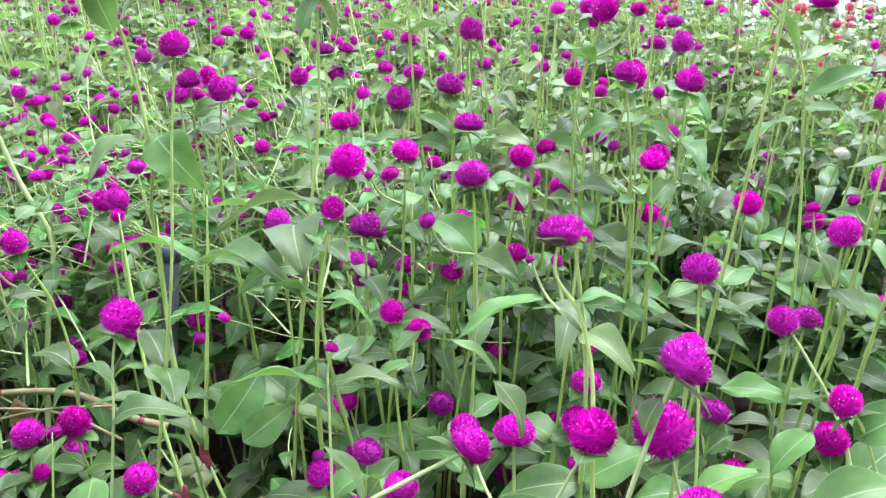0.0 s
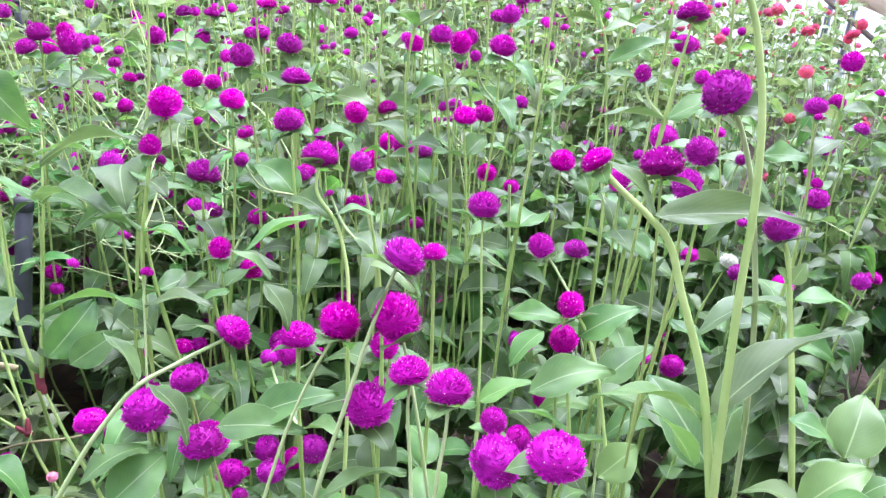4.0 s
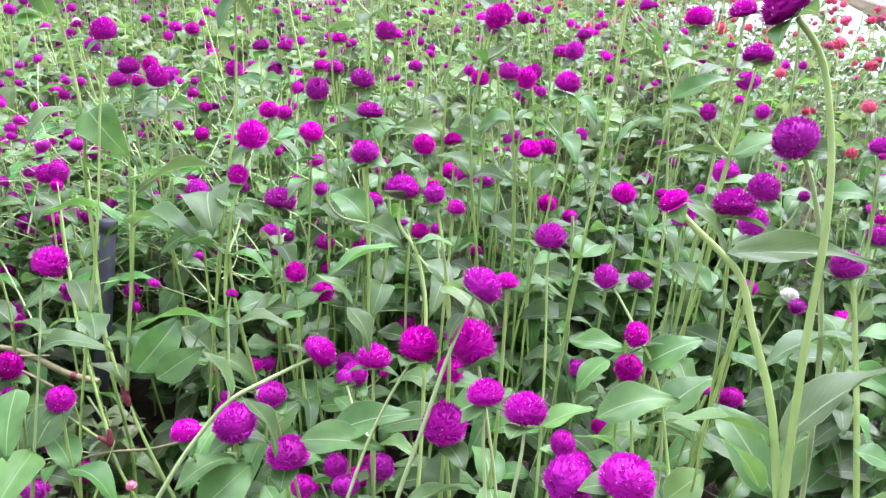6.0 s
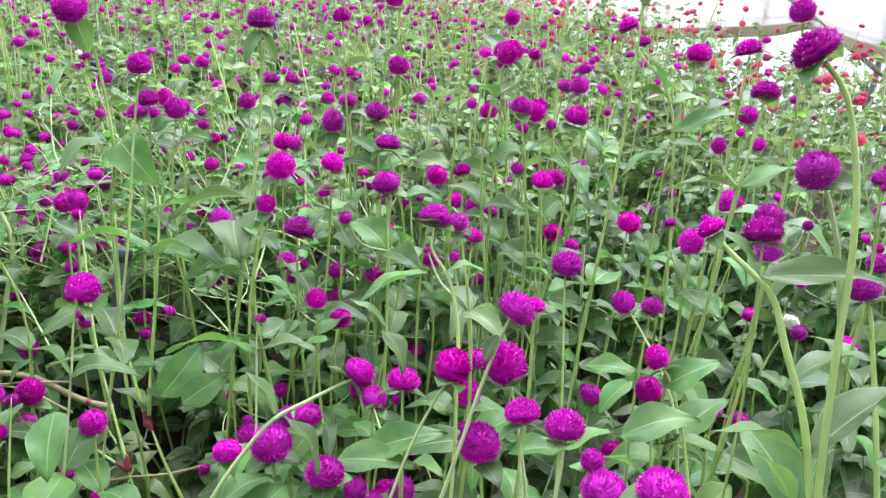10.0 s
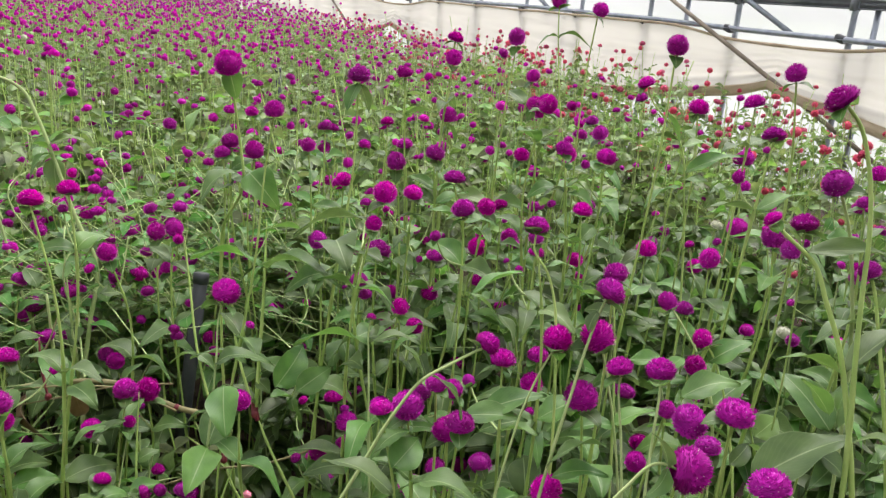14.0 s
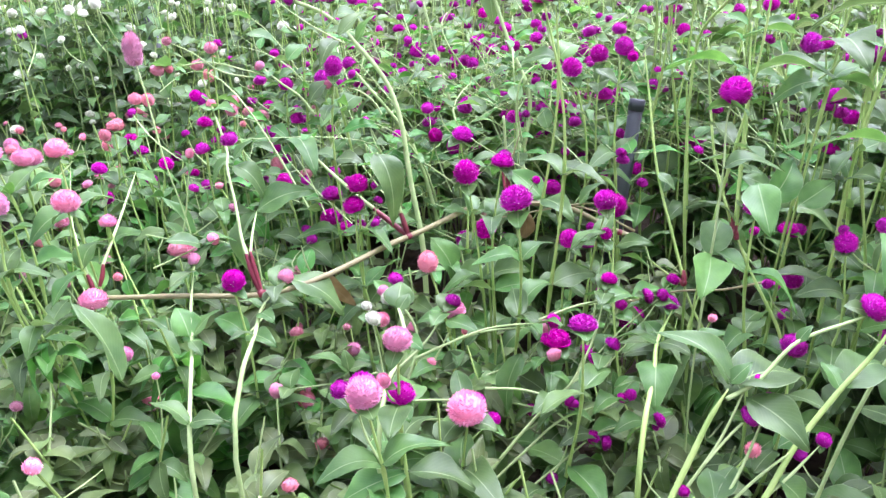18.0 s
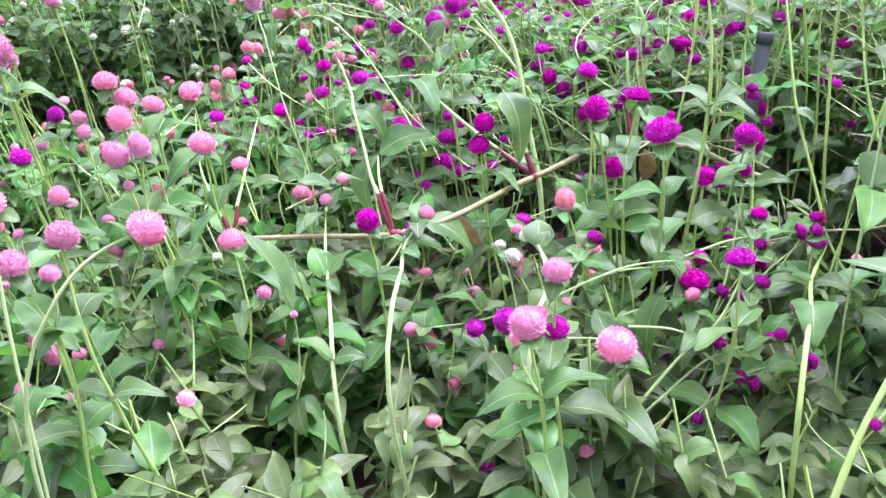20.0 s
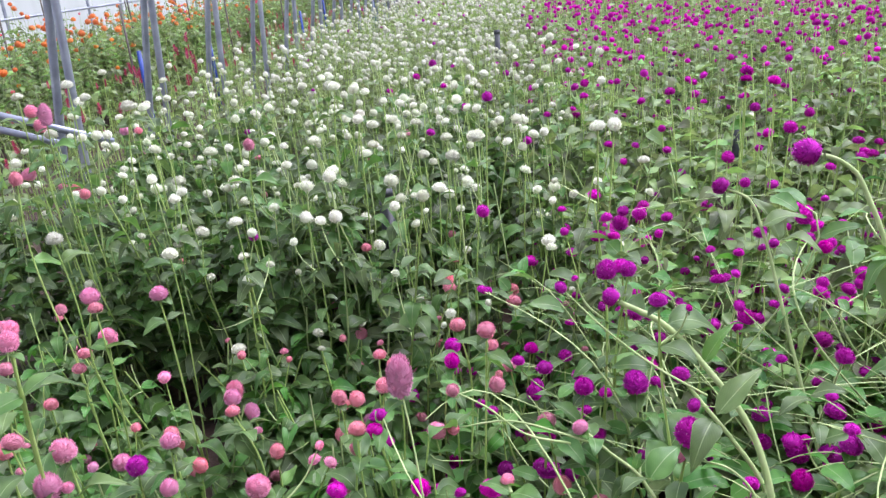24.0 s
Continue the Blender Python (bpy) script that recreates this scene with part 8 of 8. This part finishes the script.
forked_stalk("pale amaranth stalks arching over the bed edge", (-0.292, 0.507), [
    ([(-0.291, 0.484, 0.199), (-0.267, 0.476, 0.183), (-0.261, 0.470, 0.171)], 0.0012, PALE_STEM),
    ([(-0.355, 0.513, 0.260), (-0.349, 0.497, 0.226), (-0.346, 0.479, 0.189)], 0.001, PALE_STEM),
    ([(-0.435, 0.483, 0.198), (-0.394, 0.484, 0.198), (-0.352, 0.486, 0.203)], 0.0011, PALE_STEM),
    ([(-0.337, 0.463, 0.155), (-0.317, 0.464, 0.158), (-0.271, 0.461, 0.152)], 0.0014, PALE_STEM),
], [
    ((-0.379, 0.488, 0.208), (-0.405, 0.479, 0.188), 0.5, 1, 0.2),
    ((-0.379, 0.488, 0.208), (-0.382, 0.497, 0.227), 0.6, 0, 0.2),
    ((-0.331, 0.514, 0.263), (-0.315, 0.519, 0.274), 0.8, 0, 0.3),
    ((-0.202, 0.463, 0.156), (-0.182, 0.469, 0.168), 0.5, 0, 0.2),
], [
    ("white", (-0.356, 0.513, 0.261), 0.0112),
    ("white", (-0.330, 0.516, 0.266), 0.0102),
], [

])
forked_stalk("green amaranth stalk with a fan of pale side shoots", (-0.110, 0.520), [
    ([(-0.094, 0.582, 0.308), (-0.104, 0.548, 0.237), (-0.107, 0.515, 0.167), (-0.107, 0.497, 0.128), (-0.110, 0.483, 0.098), (-0.112, 0.472, -0.030)], 0.002, STEM),
    ([(-0.109, 0.565, 0.271), (-0.128, 0.534, 0.206), (-0.139, 0.520, 0.178), (-0.157, 0.505, 0.145)], 0.0015, PALE_STEM),
    ([(-0.026, 0.696, 0.121), (-0.076, 0.696, 0.121), (-0.126, 0.695, 0.118), (-0.151, 0.689, 0.106)], 0.0016, PALE_STEM),
    ([(-0.157, 0.505, 0.145), (-0.153, 0.495, 0.125), (-0.162, 0.487, 0.107), (-0.174, 0.477, 0.085), (-0.184, 0.468, -0.030)], 0.0017, PALE_STEM),
], [
    ((-0.157, 0.505, 0.145), (-0.179, 0.513, 0.162), 0.5, 1, 0.2),
    ((-0.158, 0.504, 0.143), (-0.175, 0.496, 0.127), 0.55, 4, 0.2),
    ((-0.153, 0.496, 0.127), (-0.151, 0.482, 0.098), 0.5, 4, 0.1),
    ((-0.110, 0.497, 0.128), (-0.112, 0.510, 0.155), 0.6, 0, 0.3),
], [
    ("purple", (-0.139, 0.520, 0.177), 0.0140),
    ("purple", (-0.102, 0.493, 0.120), 0.0086),
], [

])
forked_stalk("green amaranth stalk with a fan of pale side shoots", (-0.110, 0.520), [
    ([(-0.110, 0.492, 0.118), (-0.147, 0.488, 0.109), (-0.162, 0.487, 0.107)], 0.0014, PALE_STEM),
    ([(-0.191, 0.494, 0.121), (-0.177, 0.489, 0.112), (-0.162, 0.487, 0.107)], 0.0012, PALE_STEM),
    ([(-0.105, 0.534, 0.206), (-0.149, 0.510, 0.156), (-0.157, 0.505, 0.145)], 0.001, PALE_STEM),
    ([(-0.049, 0.542, 0.225), (-0.080, 0.528, 0.193), (-0.110, 0.515, 0.167), (-0.151, 0.503, 0.142)], 0.001, PALE_STEM),
], [
    ((-0.157, 0.505, 0.145), (-0.128, 0.508, 0.152), 0.5, 0, 0.2),
    ((-0.156, 0.504, 0.143), (-0.135, 0.494, 0.123), 0.5, 1, 0.2),
    ((-0.103, 0.552, 0.245), (-0.078, 0.556, 0.252), 0.5, 1, 0.2),
    ((-0.110, 0.497, 0.128), (-0.091, 0.484, 0.101), 0.5, 1, 0.2),
], [
    ("purple", (-0.182, 0.534, 0.206), 0.0119),
], [

])
forked_stalk("broad-leaved green amaranth stalk at the bed edge", (-0.047, 0.545), [
    ([(0.000, 0.554, 0.230), (-0.025, 0.532, 0.183), (-0.038, 0.515, 0.147), (-0.040, 0.495, 0.106), (-0.036, 0.478, 0.070), (-0.033, 0.465, -0.030)], 0.0021, STEM),
], [
    ((-0.038, 0.515, 0.147), (-0.095, 0.528, 0.175), 0.42, 2, 0.3),
    ((-0.036, 0.515, 0.147), (-0.004, 0.517, 0.152), 0.5, 1, 0),
    ((-0.038, 0.514, 0.145), (-0.038, 0.491, 0.098), 0.6, 2, 0.2),
    ((-0.039, 0.515, 0.148), (-0.062, 0.503, 0.123), 0.5, 4, 0.2),
    ((-0.032, 0.525, 0.169), (-0.069, 0.539, 0.198), 0.4, 1, 0.2),
], [

], [

])
forked_stalk("pale lodged amaranth stalk with a curled leaf", (-0.355, 0.814), [
    ([(-0.442, 0.784, 0.424), (-0.427, 0.781, 0.410), (-0.411, 0.778, 0.397), (-0.395, 0.772, 0.374)], 0.0017, PALE_STEM),
    ([(-0.364, 0.786, 0.401), (-0.338, 0.786, 0.392), (-0.321, 0.782, 0.374), (-0.317, 0.779, 0.365)], 0.0014, PALE_STEM),
    ([(-0.548, 0.786, 0.468), (-0.523, 0.784, 0.454), (-0.493, 0.780, 0.431), (-0.459, 0.781, 0.421)], 0.0011, PALE_STEM),
], [
    ((-0.399, 0.777, 0.389), (-0.371, 0.789, 0.412), 0.5, 1, 0.3),
    ((-0.410, 0.779, 0.398), (-0.405, 0.784, 0.410), 0.5, 0, 0.2),
], [
    ("faded", (-0.548, 0.786, 0.468), 0.0114),
    ("faded", (-0.549, 0.776, 0.440), 0.0105),
], [

])
forked_stalk("pale lodged amaranth stalk with a curled leaf", (-0.355, 0.814), [
    ([(-0.461, 0.823, 0.535), (-0.424, 0.814, 0.498), (-0.391, 0.809, 0.471), (-0.352, 0.805, 0.446)], 0.0011, PALE_STEM),
    ([(-0.549, 0.776, 0.440), (-0.506, 0.782, 0.442), (-0.463, 0.783, 0.428), (-0.443, 0.783, 0.420)], 0.0012, PALE_STEM),
], [
    ((-0.411, 0.778, 0.396), (-0.424, 0.771, 0.381), 0.5, 1, 0.2),
], [
    ("purple", (-0.461, 0.823, 0.535), 0.0105),
], [

])
forked_stalk("tan fallen amaranth stalks with red joints low in the bed", (-0.006, 0.595), [
    ([(-0.230, 0.736, 0.254), (-0.155, 0.700, 0.267), (-0.093, 0.667, 0.266), (-0.050, 0.637, 0.248)], 0.0015, TAN_STEM),
    ([(-0.238, 0.732, 0.234), (-0.168, 0.702, 0.253), (-0.104, 0.674, 0.271), (-0.050, 0.648, 0.277)], 0.0013, TAN_STEM),
    ([(-0.182, 0.733, 0.314), (-0.182, 0.721, 0.284), (-0.178, 0.708, 0.253)], 0.0018, RED_NODE),
    ([(-0.159, 0.732, 0.346), (-0.174, 0.726, 0.309), (-0.181, 0.725, 0.296)], 0.0014, TAN_STEM),
], [
    ((-0.178, 0.708, 0.253), (-0.206, 0.727, 0.265), 0.5, 1, 0.2),
    ((-0.104, 0.674, 0.271), (-0.079, 0.671, 0.298), 0.5, 0, 0.2),
], [

], [
    (-0.178, 0.708, 0.253),
])
forked_stalk("leafy shoot rising from a red joint of the lodged branch", (-0.451, 0.547), [
    ([(-0.506, 0.755, 0.395), (-0.498, 0.725, 0.386), (-0.488, 0.691, 0.365), (-0.486, 0.663, 0.360), (-0.478, 0.624, 0.330), (-0.472, 0.589, 0.308), (-0.465, 0.561, 0.302)], 0.0019, PALE_STEM),
    ([(-0.466, 0.562, 0.305), (-0.462, 0.554, 0.285), (-0.457, 0.548, 0.270)], 0.0031, RED_NODE),
    ([(-0.471, 0.712, 0.285), (-0.468, 0.636, 0.293), (-0.462, 0.562, 0.304)], 0.0017, PALE_STEM),
    ([(-0.462, 0.562, 0.307), (-0.459, 0.555, 0.288), (-0.456, 0.548, 0.270)], 0.0028, RED_NODE),
], [
    ((-0.491, 0.732, 0.335), (-0.462, 0.718, 0.297), 0.55, 4, 0.2),
    ((-0.490, 0.735, 0.341), (-0.465, 0.743, 0.361), 0.5, 0, 0.2),
    ((-0.471, 0.712, 0.285), (-0.403, 0.720, 0.303), 0.5, 1, 0.3),
    ((-0.473, 0.712, 0.285), (-0.502, 0.686, 0.219), 0.55, 2, 0.4),
    ((-0.491, 0.735, 0.341), (-0.515, 0.726, 0.320), 0.45, 4, -0.2),
], [

], [
    (-0.456, 0.547, 0.268),
])
forked_stalk("slender pale shoots rising from a red joint of the lodged branch", (-0.622, 0.578), [
    ([(-0.609, 0.770, 0.325), (-0.612, 0.706, 0.308), (-0.612, 0.645, 0.298), (-0.609, 0.587, 0.295)], 0.0019, PALE_STEM),
    ([(-0.608, 0.588, 0.297), (-0.610, 0.584, 0.287), (-0.614, 0.580, 0.277)], 0.0026, RED_NODE),
    ([(-0.681, 0.776, 0.341), (-0.669, 0.701, 0.296), (-0.644, 0.638, 0.280), (-0.624, 0.583, 0.284)], 0.0015, PALE_STEM),
    ([(-0.624, 0.584, 0.289), (-0.622, 0.582, 0.281), (-0.620, 0.578, 0.272)], 0.0028, RED_NODE),
    ([(-0.548, 0.772, 0.328), (-0.557, 0.754, 0.281), (-0.566, 0.740, 0.247)], 0.0012, PALE_STEM),
    ([(-0.515, 0.750, 0.271), (-0.569, 0.740, 0.247), (-0.607, 0.743, 0.256)], 0.0011, PALE_STEM),
    ([(-0.512, 0.592, 0.305), (-0.539, 0.588, 0.295), (-0.561, 0.585, 0.288)], 0.0011, PALE_STEM),
], [
    ((-0.564, 0.740, 0.246), (-0.586, 0.749, 0.269), 0.5, 0, 0.2),
    ((-0.610, 0.769, 0.322), (-0.636, 0.763, 0.307), 0.5, 1, 0.2),
    ((-0.609, 0.770, 0.324), (-0.585, 0.764, 0.308), 0.5, 1, 0.2),
    ((-0.686, 0.757, 0.294), (-0.716, 0.765, 0.315), 0.45, 1, 0.1),
], [

], [
    (-0.620, 0.578, 0.273),
])
forked_stalk("amaranth stalks forking at a swollen red joint", (0.014, 0.535), [
    ([(0.036, 0.583, 0.431), (0.032, 0.57, 0.39), (0.022, 0.55, 0.33), (0.016, 0.535, 0.294)], 0.0019, STEM),
    ([(0.047, 0.612, 0.476), (0.037, 0.585, 0.411), (0.027, 0.563, 0.356), (0.016, 0.539, 0.296)], 0.0019, STEM),
    ([(0.008, 0.622, 0.461), (0.005, 0.599, 0.409), (0.004, 0.569, 0.348), (0.012, 0.540, 0.296)], 0.0017, STEM),
    ([(0.015, 0.536, 0.289), (0.023, 0.518, 0.259), (0.036, 0.494, 0.224), (0.043, 0.483, 0.206), (0.049, 0.473, -0.030)], 0.0021, STEM),
    ([(0.017, 0.540, 0.300), (0.014, 0.534, 0.284)], 0.003, RED_NODE),
    ([(0.013, 0.542, 0.300), (0.013, 0.534, 0.284)], 0.0028, RED_NODE),
    ([(0.015, 0.537, 0.291), (0.016, 0.531, 0.280)], 0.0032, RED_NODE),
], [
    ((0.035, 0.583, 0.434), (-0.031, 0.631, 0.439), 0.3, 1, 0.2),
    ((0.038, 0.582, 0.431), (0.089, 0.504, 0.446), 0.32, 2, 0.1),
    ((0.104, 0.552, 0.465), (0.085, 0.489, 0.462), 0.6, 2, 0.3),
    ((0.006, 0.520, 0.358), (0.024, 0.509, 0.358), 0.5, 1, 0.1),
    ((0.024, 0.493, 0.337), (0.068, 0.537, 0.359), 0.45, 0, 0.9),
    ((0.039, 0.471, 0.341), (0.081, 0.486, 0.354), 0.5, 0, 0.8),
    ((-0.049, 0.390, 0.403), (-0.057, 0.348, 0.377), 0.5, 0, 0.3),
    ((0.020, 0.548, 0.319), (0.031, 0.537, 0.306), 0.8, 0, 0.3),
    ((0.025, 0.555, 0.338), (0.054, 0.533, 0.321), 0.5, 1, 0.2),
    ((0.018, 0.538, 0.296), (-0.011, 0.562, 0.317), 0.5, 1, 0.2),
    ((0.040, 0.593, 0.430), (0.072, 0.574, 0.423), 0.4, 1, 0),
    ((0.039, 0.593, 0.430), (0.010, 0.597, 0.410), 0.4, 1, 0.2),
], [

], [
    (0.014, 0.535, 0.286),
])
forked_stalk("amaranth stalks forking at a swollen red joint", (-0.006, 0.595), [
    ([(-0.022, 0.714, 0.432), (-0.022, 0.687, 0.376), (-0.021, 0.654, 0.308), (-0.013, 0.622, 0.250), (-0.006, 0.597, 0.204)], 0.0019, STEM),
    ([(-0.006, 0.594, 0.197), (0.000, 0.580, 0.174), (0.011, 0.563, 0.149), (0.019, 0.549, -0.030)], 0.0021, STEM),
    ([(-0.005, 0.600, 0.212), (-0.006, 0.593, 0.197)], 0.0032, RED_NODE),
    ([(-0.042, 0.622, 0.223), (-0.023, 0.607, 0.208), (-0.009, 0.596, 0.199)], 0.0017, STEM),
    ([(-0.095, 0.619, 0.164), (-0.047, 0.604, 0.179), (-0.013, 0.593, 0.190), (0.031, 0.576, 0.196), (0.092, 0.557, 0.215)], 0.0016, TAN_STEM),
    ([(-0.016, 0.602, 0.204), (-0.005, 0.594, 0.198)], 0.003, RED_NODE),
], [
    ((-0.013, 0.622, 0.250), (-0.045, 0.629, 0.233), 0.5, 1, 0.2),
    ((-0.021, 0.654, 0.308), (-0.052, 0.664, 0.298), 0.5, 1, 0.2),
    ((-0.021, 0.654, 0.308), (-0.005, 0.638, 0.291), 0.5, 0, 0.2),
], [

], [
    (-0.006, 0.595, 0.199),
])
forked_stalk("pale amaranth shoot with a pair of round downy leaves", (-0.514, 0.403), [
    ([(-0.519, 0.566, 0.290), (-0.521, 0.534, 0.267), (-0.520, 0.509, 0.247), (-0.516, 0.455, 0.232), (-0.514, 0.413, 0.213), (-0.514, 0.403, -0.030)], 0.0024, PALE_STEM),
], [
    ((-0.522, 0.511, 0.250), (-0.534, 0.534, 0.271), 0.85, 0, 0.3),
    ((-0.520, 0.511, 0.249), (-0.495, 0.535, 0.263), 0.8, 0, -0.3),
    ((-0.520, 0.504, 0.250), (-0.508, 0.488, 0.241), 0.5, 1, 0.1),
    ((-0.514, 0.419, 0.220), (-0.547, 0.439, 0.237), 0.45, 1, 0.2),
    ((-0.514, 0.419, 0.220), (-0.482, 0.413, 0.223), 0.45, 1, 0.2),
], [
], [
])
forked_stalk("pale amaranth shoot with a whorl of small green leaves", (-0.452, 0.354), [
    ([(-0.427, 0.453, 0.323), (-0.439, 0.438, 0.315), (-0.444, 0.407, 0.309), (-0.452, 0.374, 0.299), (-0.452, 0.354, -0.030)], 0.0022, PALE_STEM),
], [
    ((-0.439, 0.437, 0.314), (-0.459, 0.449, 0.318), 0.5, 1, 0.2),
    ((-0.435, 0.437, 0.314), (-0.413, 0.440, 0.313), 0.5, 1, 0.1),
    ((-0.436, 0.439, 0.316), (-0.428, 0.457, 0.321), 0.6, 0, 0.2),
    ((-0.442, 0.431, 0.313), (-0.428, 0.411, 0.315), 0.5, 1, 0.1),
    ((-0.444, 0.407, 0.309), (-0.465, 0.396, 0.312), 0.5, 1, 0.1),
], [
], [
])
forked_stalk("pale nodding amaranth shoot with a small white head", (-0.345, 0.351), [
    ([(-0.331, 0.472, 0.292), (-0.328, 0.461, 0.286), (-0.326, 0.423, 0.276), (-0.345, 0.371, 0.271), (-0.345, 0.351, -0.030)], 0.0022, PALE_STEM),
], [
    ((-0.329, 0.461, 0.286), (-0.322, 0.487, 0.298), 0.85, 0, 0.2),
    ((-0.328, 0.458, 0.285), (-0.316, 0.471, 0.294), 0.6, 0, 0.3),
    ((-0.327, 0.423, 0.276), (-0.313, 0.399, 0.281), 0.5, 1, 0.2),
], [
    ("white", (-0.351, 0.456, 0.281), 0.0150),
    ("white", (-0.337, 0.472, 0.290), 0.0120),
], [
])
forked_stalk("leafy green amaranth stalk with broad downy leaves", (-0.145, 0.320), [
    ([(-0.087, 0.437, 0.267), (-0.110, 0.411, 0.252), (-0.122, 0.384, 0.245), (-0.145, 0.340, 0.232), (-0.145, 0.320, -0.030)], 0.0026, STEM),
], [
    ((-0.108, 0.410, 0.253), (-0.144, 0.439, 0.245), 0.45, 1, 0.2),
    ((-0.116, 0.394, 0.244), (-0.135, 0.351, 0.234), 0.6, 2, 0.1),
    ((-0.108, 0.410, 0.253), (-0.089, 0.385, 0.255), 0.5, 1, 0.1),
    ((-0.132, 0.508, 0.318), (-0.167, 0.503, 0.302), 0.6, 1, 0.2),
    ((-0.129, 0.370, 0.241), (-0.158, 0.382, 0.235), 0.5, 1, 0.2),
], [
], [
])
